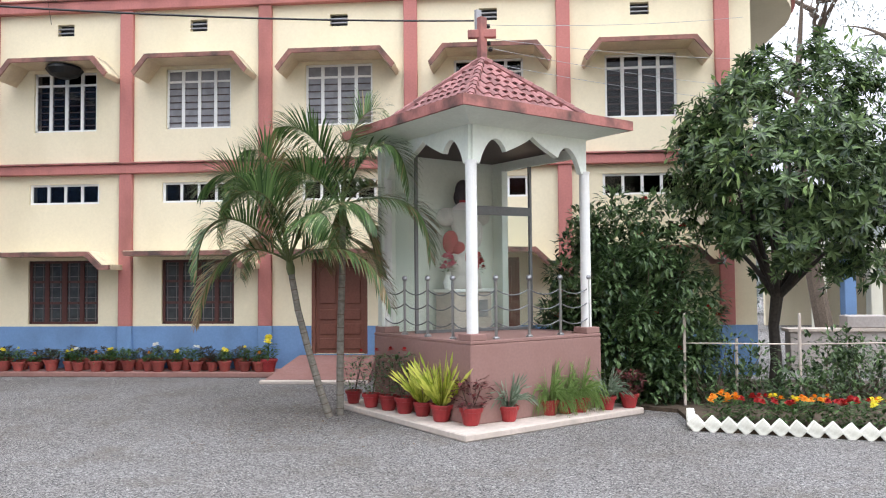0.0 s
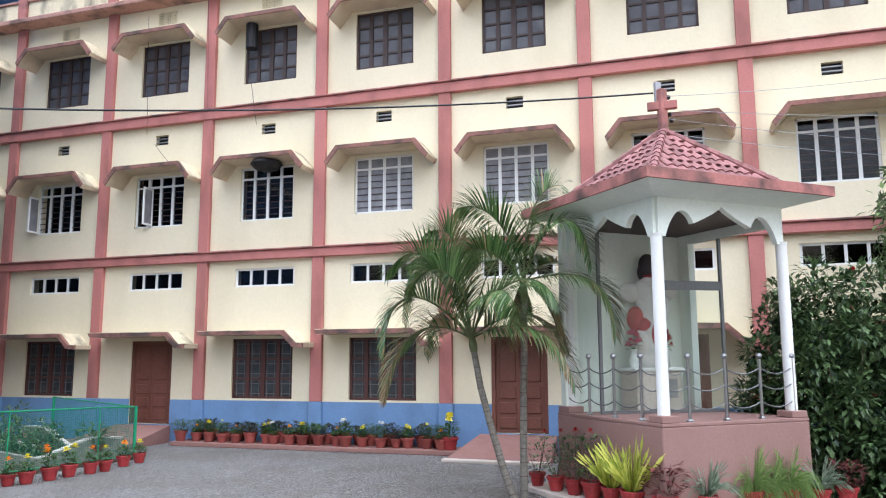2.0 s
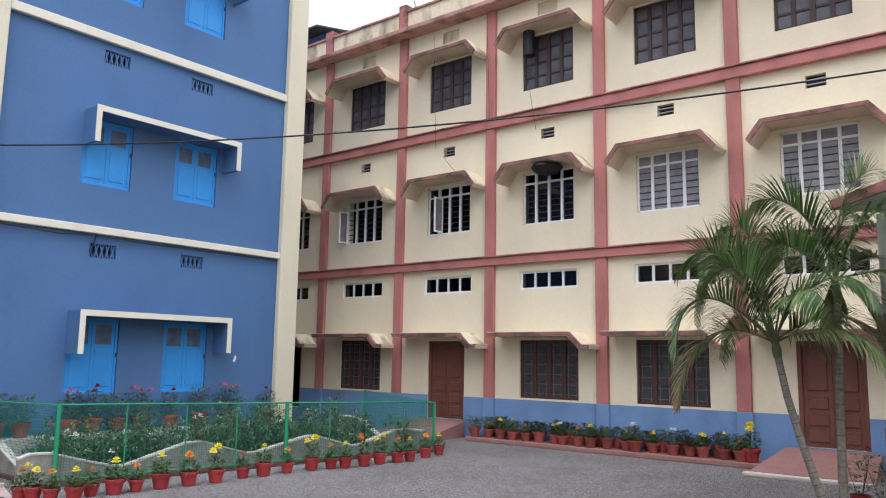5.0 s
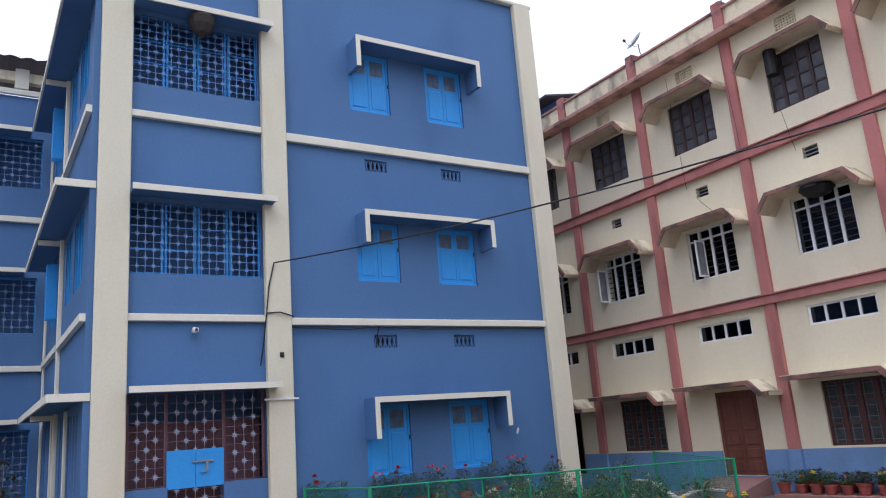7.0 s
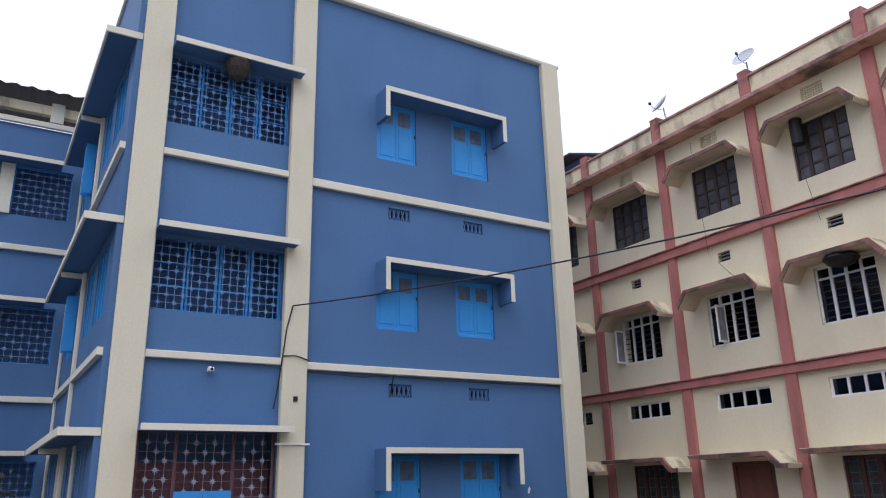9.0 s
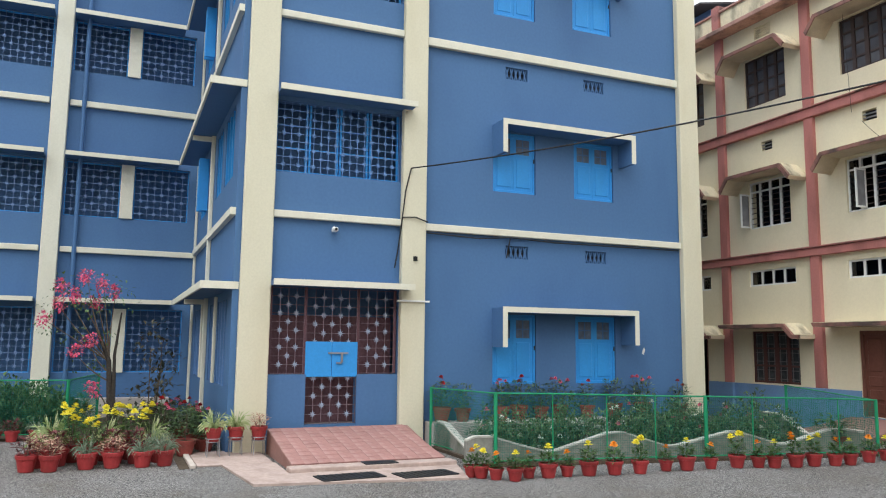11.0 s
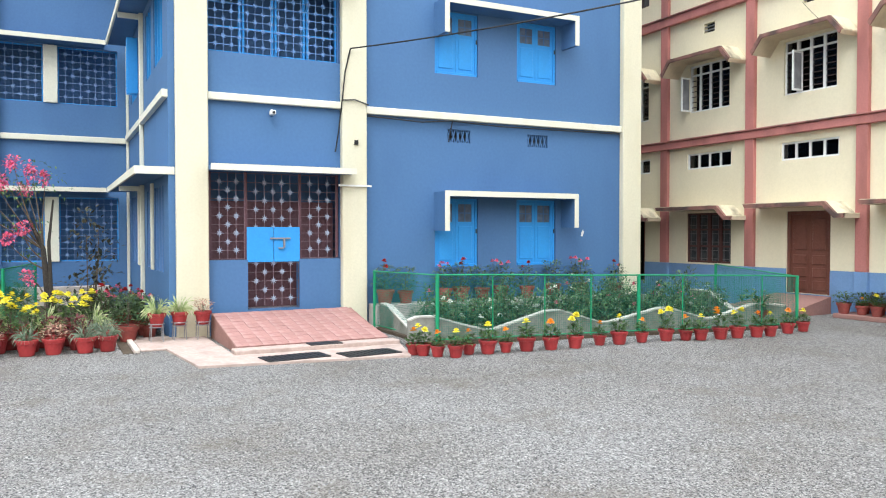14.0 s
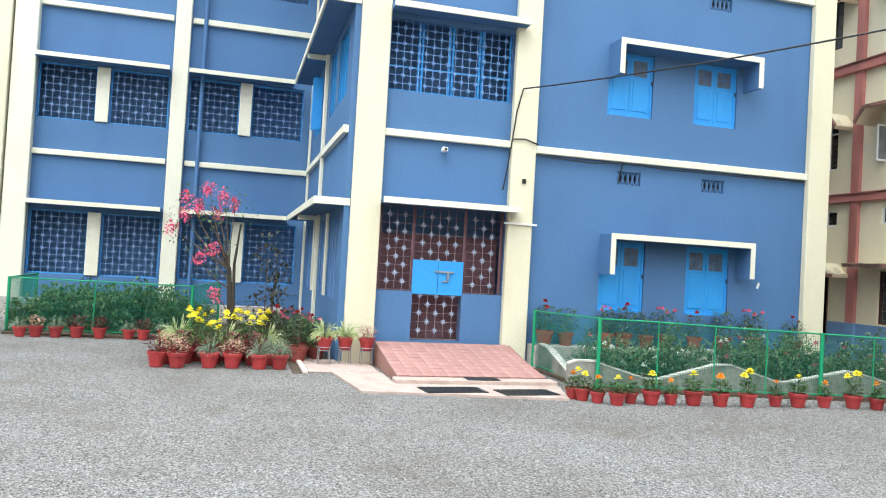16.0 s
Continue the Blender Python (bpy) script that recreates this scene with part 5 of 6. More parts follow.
def grassy(label, pot, leafmat, r=0.15, h=0.24, n=60, length=0.4, width=0.022, droop=0.9):
    t = thing("potted_plant", label, "potted plant")
    pot_parts(t, pot, r, h)
    part("foliage", shards("foliage", bladed(n, length, h * 0.88, width, droop), leafmat), None, t)
    return t


used = set()


def put(template, x, y, z=0.0, scale=None, group="", turn=None):
    """Places the template itself first, then copies of it."""
    m = pose(x, y, z, rnd(-1.5, 1.5), rnd(-1.5, 1.5), rnd(0, 360) if turn is None else turn)
    s = scale or rnd(0.92, 1.08)
    if template.name not in used:
        used.add(template.name)
        template.matrix_basis = m @ Matrix.Diagonal((s, s, s, 1))
        ob = template
    else:
        old = template.scale.copy()
        template.scale = (s, s, s)
        ob = copy_thing(template, m)
        template.scale = old
    if group:
        ob["group"] = group
    return ob


RED, CLAY = "red plastic pot", "red-brown clay pot"
MY = [marigold("yellow", RED, POT_RED, heads=h, tall=tl) for h, tl in ((1, 0.24), (3, 0.34), (2, 0.28))]
MO = [marigold("orange", RED, POT_RED, heads=h, tall=tl) for h, tl in ((1, 0.24), (2, 0.3))]
MW = [marigold("white", CLAY, POT_CLAY, heads=2, tall=0.3, size=0.065, green=90), marigold("yellow", CLAY, POT_CLAY, heads=2, tall=0.24, size=0.07, green=110), marigold("orange", CLAY, POT_CLAY, heads=1, tall=0.16, size=0.07, green=90), marigold("yellow", CLAY, POT_CLAY, heads=1, tall=0.34, size=0.05, green=90)]
DARK = leafy("dark bronze-green leafy plant in a red-brown clay pot", POT_CLAY, LEAF_DEEP, n=150, spread=0.18, tall=0.22, leaf=0.10)
GREEN_POT = leafy("green leafy plant in a red-brown clay pot", POT_CLAY, LEAF_POT, n=130, spread=0.2, tall=0.26, leaf=0.1)
ROSEPOT = leafy("rose bush with red blooms in a clay pot", POT_CLAY, LEAF_BUSH, n=230, spread=0.22, tall=0.42, leaf=0.085, colour="red", heads=3)
PINKPOT = leafy("rose bush with pink blooms in a clay pot", POT_CLAY, LEAF_BUSH, n=230, spread=0.22, tall=0.42, leaf=0.085, colour="pink", heads=4)
PLAINROSE = leafy("leafy rose bush without blooms in a clay pot", POT_CLAY, LEAF_BUSH, n=230, spread=0.24, tall=0.45, leaf=0.085)
PINKLEAF = leafy("pink and cream leaved plant in a red plastic pot", POT_RED, LEAF_PINKISH, n=95, spread=0.17, tall=0.22, leaf=0.09)
CROTON = leafy("dark red croton in a red plastic pot", POT_RED, LEAF_CROTON, n=100, spread=0.18, tall=0.25, leaf=0.1)
SPIDER = grassy("striped spider plant in a red plastic pot", POT_RED, LEAF_GREY, n=70, length=0.27, width=0.018, droop=1.3)
LIME = grassy("tall lime-yellow strap-leaved plant in a red plastic pot", POT_RED, LEAF_LIME, r=0.12, h=0.18, n=90, length=0.52, width=0.042, droop=0.15)
GRASS = grassy("drooping green grass in a red plastic pot", POT_RED, LEAF_FRESH, r=0.11, h=0.17, n=260, length=0.44, width=0.016, droop=2.1)
TALLROSE = leafy("thin-stemmed rose with few red blooms in a red pot", POT_RED, LEAF_BUSH, r=0.115, h=0.18, n=170, spread=0.2, tall=0.5, leaf=0.075, colour="red", heads=1)
SMALLSPIDER = grassy("silvery strap-leaved plant in a small red pot", POT_RED, LEAF_GREY, r=0.115, h=0.17, n=90, length=0.36, width=0.024, droop=1.0)
SMALLCROTON = leafy("dark-leaved croton in a small red pot", POT_RED, LEAF_CROTON, r=0.12, h=0.18, n=130, spread=0.2, tall=0.3, leaf=0.11)
STRIPED = grassy("cream and green striped plant in a red plastic pot", POT_RED, LEAF_STRIPED, n=80, length=0.34, width=0.03, droop=1.3)
YBUSH = leafy("bushy yellow chrysanthemum in a red plastic pot", POT_RED, LEAF_POT, n=170, spread=0.22, tall=0.36, leaf=0.09, colour="yellow", heads=7, size=0.06)

# along the cream wall: flowering row in front, dark-leaved row behind
for i in range(19):
    x = -9.85 + 0.305 * i + rnd(-0.07, 0.07)
    put(MW[(0, 2, 1, 3, 2, 0, 1)[i % 7]] if i % 5 else (GREEN_POT, DARK)[i % 2], x, 13.80 + rnd(-0.05, 0.05), 0.09, rnd(0.70, 0.88), "pots along the cream wall")
for i in range(17):
    put(DARK if i % 4 else GREEN_POT, -9.7 + 0.325 * i + rnd(-0.04, 0.04), 14.06 + rnd(-0.04, 0.04), 0.09, rnd(0.75, 0.95), "pots along the cream wall")
put(MY[1], -4.18, 13.78, 0.09, 1.0, "pots along the cream wall")
# in front of the rose bed fence
LINE = [(-9.63, 4.42), (-9.51, 4.51), (-9.34, 4.64), (-9.17, 4.83), (-9.32, 5.11), (-9.25, 5.37), (-9.25, 5.66), (-9.21, 5.98), (-9.16, 6.36), (-9.12, 6.75), (-9.19, 7.25), (-9.13, 7.57), (-9.14, 8.01),
        (-9.09, 8.45), (-9.0, 8.77), (-8.9, 8.98), (-8.85, 9.35), (-8.83, 9.69), (-8.76, 10.04), (-8.73, 10.32), (-8.84, 10.86), (-8.9, 11.31)]
SIZES = (0.68, 0.72, 0.66, 0.72, 0.64, 0.82, 0.64, 0.85, 0.8, 0.78, 0.66, 0.84, 0.68, 0.8, 0.72, 0.76, 0.82, 0.8, 0.76, 0.74, 0.76, 0.72)
for (x, y), kind, size in zip(LINE, "owoyoyoyoYoyoYoyOwoyoy", SIZES):
    put({"o": MO[0], "O": MO[1], "y": MY[0], "Y": MY[1], "w": MY[2]}[kind], x, y, 0, size, "marigold pots by the rose bed")
put(GREEN_POT, -9.62, 11.0, 0, 1.35, "marigold pots by the rose bed")
# on the ledge under the blue wall
for i, y in enumerate((5.2, 5.6, 6.35, 6.7, 7.15, 7.55, 8.15, 8.75, 9.4, 10.3)):
    put((ROSEPOT, PLAINROSE, PINKPOT)[i % 3], -12.52, y, 0.42, rnd(0.92, 1.08), "rose pots under the blue wall")
# shrine foot
for (x, y), tpl, s in zip([(-2.02, 10.42), (-1.72, 10.10), (-1.46, 9.88), (-1.22, 9.67), (-0.72, 9.15), (-0.36, 8.93), (0.06, 9.20), (0.55, 9.64), (0.93, 9.86), (1.28, 10.05), (1.58, 10.22)],
                          [TALLROSE, TALLROSE, TALLROSE, TALLROSE, LIME, SMALLCROTON, SMALLSPIDER, GRASS, GRASS, SMALLSPIDER, SMALLCROTON], (0.95, 1.0, 1.05, 1.1, 1.1, 1.1, 1.05, 1.1, 1.1, 1.0, 1.0)):
    put(tpl, x + 0.1, y, 0.08, s, "pots round the shrine")
put(LIME, -0.88, 9.48, 0.08, 0.95, "pots round the shrine")
put(GRASS, 0.85, 9.76, 0.08, 1.0, "pots round the shrine")
# the crowd of pots before the wing
rows = [(-11.85, -1.05, 0.75, 6, (CROTON, PINKLEAF, SPIDER, PINKLEAF, SPIDER, SPIDER)), (-12.25, -0.95, 0.7, 6, (PINKLEAF, CROTON, YBUSH, CROTON, CROTON, SPIDER)),
        (-12.7, -0.85, 0.6, 5, (STRIPED, YBUSH, STRIPED, YBUSH, STRIPED)), (-13.2, -0.8, 0.7, 5, (STRIPED, YBUSH, YBUSH, YBUSH, ROSEPOT))]
for k, (x, ya, yb, n, kinds) in enumerate(rows):
    for i in range(n):
        put(kinds[i % len(kinds)], x + rnd(-0.06, 0.06), ya + (yb - ya) * i / (n - 1) + rnd(-0.05, 0.05), 0.04 if x < -13.8 else 0.0, (0.92, 0.98, 1.08, 1.18)[k], "pots before the wing")
for i, (x, y) in enumerate(((-13.9, 0.95), (-13.5, 1.1), (-13.15, 0.75), (-12.75, 1.05))):
    put((PINKPOT, ROSEPOT, PINKPOT, PLAINROSE)[i], x, y, 0.04 if x < -13.8 else 0, 1.05, "pots before the wing")
for y in (-3.62, -3.36, -3.04, -2.70, -2.32, -1.82, -1.56, -1.2):
    put((SPIDER, PINKLEAF, SPIDER, CROTON)[int(-y * 10) % 4], -15.40 + rnd(-0.05, 0.05), y, 0, rnd(0.72, 0.85), "pots along the wing fence")
for x, y, tpl in ((-15.6, -4.25, MY[1]), (-15.3, -4.6, MO[1]), (-15.9, -4.6, MY[1]), (-16.2, -4.35, PINKLEAF)):
    put(tpl, x, y, 0, 1.1, "pots by the wing's column")


def pot_stand(x, y):
    s = thing("pot_stand", "white wire stand holding a red pot", "plant stand", (x, y, 0), 0, "pot stands")
    for k in range(4):
        a = math.pi / 4 + k * math.pi / 2
        part("leg", tube(bmesh.new(), [(0.13 * math.cos(a), 0.13 * math.sin(a), 0), (0.11 * math.cos(a), 0.11 * math.sin(a), 0.3)], 0.007, 6), GREYMETAL, s)
    bm = bmesh.new()
    tube(bm, [(0.115 * math.cos(i * math.pi / 8), 0.115 * math.sin(i * math.pi / 8), 0.295) for i in range(17)], 0.007, 5)
    part("ring", bm, GREYMETAL, s)
    part("tray", lathe(bmesh.new(), [(0.11, 0.24), (0.11, 0.25)], 12), GREYMETAL, s)


for i, (x, y) in enumerate(((-12.38, 1.42), (-12.45, 1.76), (-12.40, 2.10))):
    pot_stand(x, y)
    put((STRIPED, STRIPED, PINKLEAF)[i], x, y, 0.25, 0.85, "pots before the wing")
for i in range(8):
    put((GREEN_POT, PINKPOT, PLAINROSE, ROSEPOT)[i % 4], -13.05 - 0.42 * i, 1.36 + rnd(-0.03, 0.03), 0, rnd(0.8, 0.95), "pots along the drain")
setting("kerb_1", boxes((-17.5, -11.45, 1.02, 1.10, 0, 0.05), bevel=0.008), CONCRETE, "worn concrete lip of a narrow drain", "kerb")
setting("drain", boxes((-17.5, -11.45, 0.88, 1.018, 0, 0.006)), SOIL, "dark open drain along the pots", "drain")
setting("pavement", boxes((-12.95, -11.56, 1.12, 2.18, 0, 0.028), bevel=0.008), PINK_SLAB, "pale concrete strip under the pot stands", "paving")


# ---- trees and shrubs ----
def limb_path(a, b, bend, n=5):
    a, b = Vector(a), Vector(b)
    w = any_way() * bend
    return [a + (b - a) * i / n + w * math.sin(math.pi * i / n) for i in range(n + 1)]


def clumped(centres, per, radius, leaf, width=0.4, face=None, droop=0.3):
    items = []
    for c in centres:
        c = Vector(c)
        for _ in range(per):
            d = any_way(0.15)
            p = c + d * radius * rnd(0.35, 1.0) ** 0.7
            items.append((p, (d + Vector((rnd(-0.5, 0.5), rnd(-0.5, 0.5), rnd(-0.6, 0.4)))).normalized(), leaf * rnd(0.7, 1.25), leaf * width * rnd(0.8, 1.2), Vector((0, 0, 1)), rnd(0, droop * 2)))
    return items


def rosettes(centres, per, radius, leaf):
    """Shoots with a star of long leaves at the tip, turned outwards."""
    items = []
    for c in centres:
        c = Vector(c)
        out = Vector((c.x - 0.15, c.y, (c.z - 2.6) * 0.6)).normalized()
        for _ in range(per):
            tip = c + any_way(0.1) * radius * rnd(0.2, 1.15)
            axis = (out + any_way(0.3) * 0.7).normalized()
            a = axis.cross(any_way()).normalized()
            b = axis.cross(a)
            n = 13
            for i in range(n):
                g = 2 * math.pi * i / n + rnd(-0.2, 0.2)
                d = a * math.cos(g) + b * math.sin(g) + axis * rnd(-0.15, 0.75)
                items.append((tip - axis * rnd(0, 0.05), d, leaf * rnd(0.75, 1.2), leaf * rnd(0.28, 0.36), axis, rnd(0.1, 0.6)))
    return items


def broadleaf_tree():
    t = thing("shade_tree", "glossy dark-leaved broadleaf tree with a short trunk", "tree", (4.06, 12.0, 0))
    bm = bmesh.new()
    tube(bm, [(0, 0, 0), (0.02, 0, 0.5), (0.0, 0.02, 1.0), (0.06, 0.0, 1.5)], [0.11, 0.08, 0.075, 0.09], 10)
    part("trunk", bm, DARKBARK, t)
    centres = []
    for i in range(13):
        a = i * 2.4
        r, z = (0.6 + 0.85 * ((i * 37) % 10) / 10), 2.2 + 2.2 * ((i * 53) % 13) / 13
        end = (0.3 + r * math.cos(a), r * 0.8 * math.sin(a), z)
        part("limb", tube(bmesh.new(), limb_path((0.05, 0, 1.4), end, 0.15), [0.055, 0.045, 0.035, 0.028, 0.02, 0.012], 7), DARKBARK, t)
    R2 = random.Random(3)
    while len(centres) < 235:
        x, y, z = R2.uniform(-1.75, 2.0), R2.uniform(-1.6, 1.6), R2.uniform(1.45, 5.2)
        q = (z - 3.0) / 2.15 if z > 3.0 else (3.0 - z) / 1.9
        lim = max(0.05, 1 - q * q) ** 0.5 * 1.0
        rr = math.hypot((x - 0.15 - 0.12 * (z - 3)) / 1.75, y / 1.6)
        if 0.62 * lim < rr < lim and x < 2.0 - 0.5 * max(0, z - 3.0) and z > (2.75 if x < -1.0 else 2.25 if x < -0.3 else 1.75):
            centres.append((x, y, z))
    part("crown", shards("crown", rosettes(centres, 7, 0.28, 0.16), LEAF_TREE), None, t)
    part("fresh_leaves", shards("fresh_leaves", clumped([c for c in centres if c[2] > 3.0][::4], 22, 0.36, 0.16, 0.34), LEAF_FRESH), None, t)


def shrub(name, label, at, size, n, leaf, mat, per=34, colour=None, blooms=8, seed=1):
    s = thing(name, label, "shrub", at)
    R2 = random.Random(seed)
    rx, ry, h = size
    centres = []
    while len(centres) < n:
        x, y, z = R2.uniform(-1, 1), R2.uniform(-1, 1), R2.uniform(0.06, 1)
        if 0.3 < math.hypot(x, y) / (1.02 - 0.65 * max(0, z - 0.45) ** 1.2 * 1.5) < 1:
            centres.append((x * rx, y * ry, z * h))
    bm = bmesh.new()
    for c in centres[::5]:
        tube(bm, limb_path((c[0] * 0.1, c[1] * 0.1, 0), c, 0.06), [0.018, 0.015, 0.012, 0.009, 0.006, 0.004], 5)
    part("branch", bm, BARK, s)
    rad = 0.24 * min(1.0, max(rx, h) / 1.2)
    part("leaves", shards("leaves", clumped(centres, per, rad, leaf, 0.5), mat), None, s)
    if colour:
        spots = [Vector(c) * 1.08 for c in R2.sample([c for c in centres if c[1] < ry * 0.3 and c[2] > 0.2 * h], blooms)]
        for q in spots:
            bloom(s, q, colour, 0.06)
    return s


def frond(green, dry, start, ctrl, roll, old, rng):
    """One feather palm leaf: a rib bent through three control points, with two combs of arching leaflets."""
    n = 46
    p0, p1, p2, p3 = start, *ctrl
    pts = []
    for i in range(n + 1):
        f = i / n
        pts.append(p0 * (1 - f) ** 3 + p1 * 3 * f * (1 - f) ** 2 + p2 * 3 * f * f * (1 - f) + p3 * f ** 3)
    flat = (p3 - p0) * 1.0
    flat.z = 0
    across = Vector((-flat.y, flat.x, 0)).normalized() if flat.length > 0.05 else Vector((0, 1, 0))
    for i in range(7, n + 1):
        f = i / n
        along = (pts[min(i + 1, n)] - pts[i - 1]).normalized()
        over = across.cross(along).normalized()
        over = over if over.z > 0 else -over
        wing = across * math.cos(roll) + over * math.sin(roll)
        lift = over * math.cos(roll) - across * math.sin(roll)
        reach = 0.47 * math.sin(math.pi * min(1, f * 0.78 + 0.17)) ** 0.7 + 0.06
        for s in (-1, 1):
            for half in (0.0, 0.5):
                q = pts[i - 1].lerp(pts[i], half)
                d = (wing * s * 0.85 + along * (0.4 + 0.5 * f) + lift * rng.uniform(0.1, 0.45)).normalized()
                (dry if rng.random() < old * (0.3 + f) else green).append((q, d, reach * rng.uniform(0.85, 1.1), 0.019, rng.uniform(0.30, 0.62)))
    return pts


def leaflets(name, items, mat):
    """Narrow leaflets in three joints, each bending further down under its weight."""
    vs, fs = [], []
    for p, d, length, width, sag in items:
        s = d.cross(Vector((0, 0, 1)))
        s = (s.normalized() if s.length > 1e-4 else Vector((1, 0, 0))) * width * 0.5
        k, q = len(vs), p
        for j, w in enumerate((0.7, 1.0, 0.75, 0.0)):
            vs += [q + s * w, q - s * w] if w else [q]
            d = (d + Vector((0, 0, -sag * (0.25, 0.55, 0.8, 0)[j]))).normalized()
            q = q + d * (length / 3)
        fs += [(k, k + 1, k + 3, k + 2), (k + 2, k + 3, k + 5, k + 4), (k + 4, k + 5, k + 6)]
    me = bpy.data.meshes.new(name)
    me.from_pydata([tuple(v) for v in vs], [], fs)
    me.materials.append(mat)
    return me


def areca_palm(base, trunk, fronds, label, seed):
    """Fronds are given as (roll, dryness, three control points): along the courtyard's view, depth, height from the crown."""
    t = thing("palm_tree", label, "palm", base, 13, "courtyard palms")
    rng = random.Random(seed)
    n = len(trunk)
    part("trunk", tube(bmesh.new(), trunk[:-1], [0.05 - 0.012 * i / (n - 1) for i in range(n - 1)], 10), PALMTRUNK, t)
    for i in range(14):
        f = (i + 0.5) / 14 * (n - 2)
        a, b = Vector(trunk[int(f)]), Vector(trunk[int(f) + 1])
        q = a.lerp(b, f - int(f))
        part("ring_scar", tube(bmesh.new(), [q - (b - a).normalized() * 0.006, q + (b - a).normalized() * 0.006], 0.0515 - 0.010 * i / 14, 10), BARK, t)
    c = Vector(trunk[-1])
    part("crownshaft", tube(bmesh.new(), [trunk[-2], Vector(trunk[-2]).lerp(c, 0.4), c], [0.045, 0.055, 0.03], 8), LEAF_SHAFT, t)
    for roll, old, *ctrl in fronds:
        green, dry = [], []
        near, mid, tip = (Vector(q) for q in ctrl)
        pts = frond(green, dry, c - Vector((0, 0, rng.uniform(0, 0.12))), [c + near * 1.15, c + mid * 1.22, c + tip * 1.04], radians(roll), old, rng)
        f = part("frond", tube(bmesh.new(), pts, [0.015 - 0.012 * i / (len(pts) - 1) for i in range(len(pts))], 5), LEAF_SHAFT, t)
        part("feathering", leaflets("feathering", green, LEAF_PALM), None, f)
        if dry:
            part("dry_feathering", leaflets("dry_feathering", dry, LEAF_DRY), None, f)["kind"] = "stuff"


broadleaf_tree()
shrub("hibiscus_shrub", "dense dark green hibiscus shrub with few red blooms", (1.86, 11.45, 0), (1.2, 0.85, 2.8), 230, 0.115, LEAF_BUSH, 90, "red", 12, 5)
areca_palm((-2.10, 9.80, 0), [(0, 0, 0), (-0.13, 0, 0.40), (-0.26, 0, 0.85), (-0.39, 0, 1.35), (-0.47, 0, 1.80), (-0.50, 0, 2.02)], [
    (25, 0.75, (-0.40, -0.15, 0.22), (-0.80, -0.25, 0.10), (-1.02, -0.30, -0.78)),
    (35, 0.12, (-0.25, 0.10, 0.75), (-0.75, 0.15, 1.15), (-0.88, 0.20, 0.15)),
    (70, 0.85, (-0.08, 0.20, 0.60), (-0.22, 0.25, 1.10), (-0.32, 0.30, 1.42)),
    (50, 0.05, (-0.10, -0.20, 0.70), (-0.05, -0.35, 1.15), (-0.50, -0.40, 1.22)),
    (30, 0.05, (0.20, -0.20, 0.55), (0.70, -0.30, 0.80), (1.05, -0.35, 0.30)),
    (20, 0.45, (0.30, -0.25, 0.12), (0.85, -0.40, 0.25), (1.20, -0.45, -0.62)),
    (40, 0.05, (0.08, 0.20, 0.70), (0.35, 0.30, 1.15), (0.80, 0.40, 1.00)),
    (30, 0.10, (-0.40, -0.35, 0.50), (-0.85, -0.50, 0.60), (-0.98, -0.60, -0.25)),
    (45, 0.05, (0.0, -0.45, 0.55), (-0.25, -0.75, 0.80), (-0.62, -0.95, 0.55)),
    (15, 0.20, (-0.25, 0.40, 0.40), (-0.55, 0.80, 0.40), (-0.70, 1.00, -0.25)),
    (35, 0.05, (0.15, -0.50, 0.50), (0.40, -0.85, 0.60), (0.60, -1.00, 0.05)),
    (50, 0.05, (-0.20, -0.30, 0.75), (-0.55, -0.50, 1.05), (-0.95, -0.60, 0.70)),
    (60, 0.05, (-0.12, 0.30, 0.75), (-0.45, 0.50, 1.15), (-0.90, 0.60, 0.90)),
    (30, 0.30, (0.35, 0.10, 0.25), (0.80, 0.20, 0.40), (1.15, 0.25, -0.20))], "leaning slender palm with long arching feathery fronds, some dry", 11)
areca_palm((-2.00, 9.97, 0), [(0, 0, 0), (0.0, 0, 0.6), (0.01, 0, 1.2), (0.03, 0, 1.8), (0.04, 0, 2.42), (0.04, 0, 2.72)], [
    (40, 0.03, (-0.10, 0.10, 0.60), (-0.40, 0.15, 0.95), (-0.85, 0.15, 0.95)),
    (55, 0.03, (0.02, 0.0, 0.65), (0.12, 0.0, 1.05), (0.52, 0.0, 1.20)),
    (25, 0.08, (0.15, -0.20, 0.60), (0.60, -0.35, 0.95), (0.80, -0.40, 0.08)),
    (15, 0.25, (0.35, -0.20, 0.05), (0.90, -0.30, 0.20), (1.05, -0.35, -0.72)),
    (30, 0.08, (-0.30, -0.30, 0.40), (-0.70, -0.45, 0.50), (-0.90, -0.55, -0.15)),
    (50, 0.03, (0.05, 0.35, 0.55), (0.10, 0.60, 0.85), (0.30, 0.80, 0.80)),
    (25, 0.05, (-0.20, 0.35, 0.50), (-0.55, 0.60, 0.70), (-0.80, 0.70, 0.20)),
    (20, 0.15, (0.25, 0.35, 0.35), (0.55, 0.60, 0.40), (0.80, 0.70, -0.30)),
    (35, 0.9, (0.15, 0.10, 0.0), (0.35, 0.15, -0.25), (0.45, 0.18, -0.85)),
    (35, 0.9, (-0.05, 0.10, 0.0), (-0.15, 0.15, -0.30), (-0.22, 0.18, -0.80))], "upright slender palm with long arching feathery fronds, some dry", 12)
RND.seed(21)

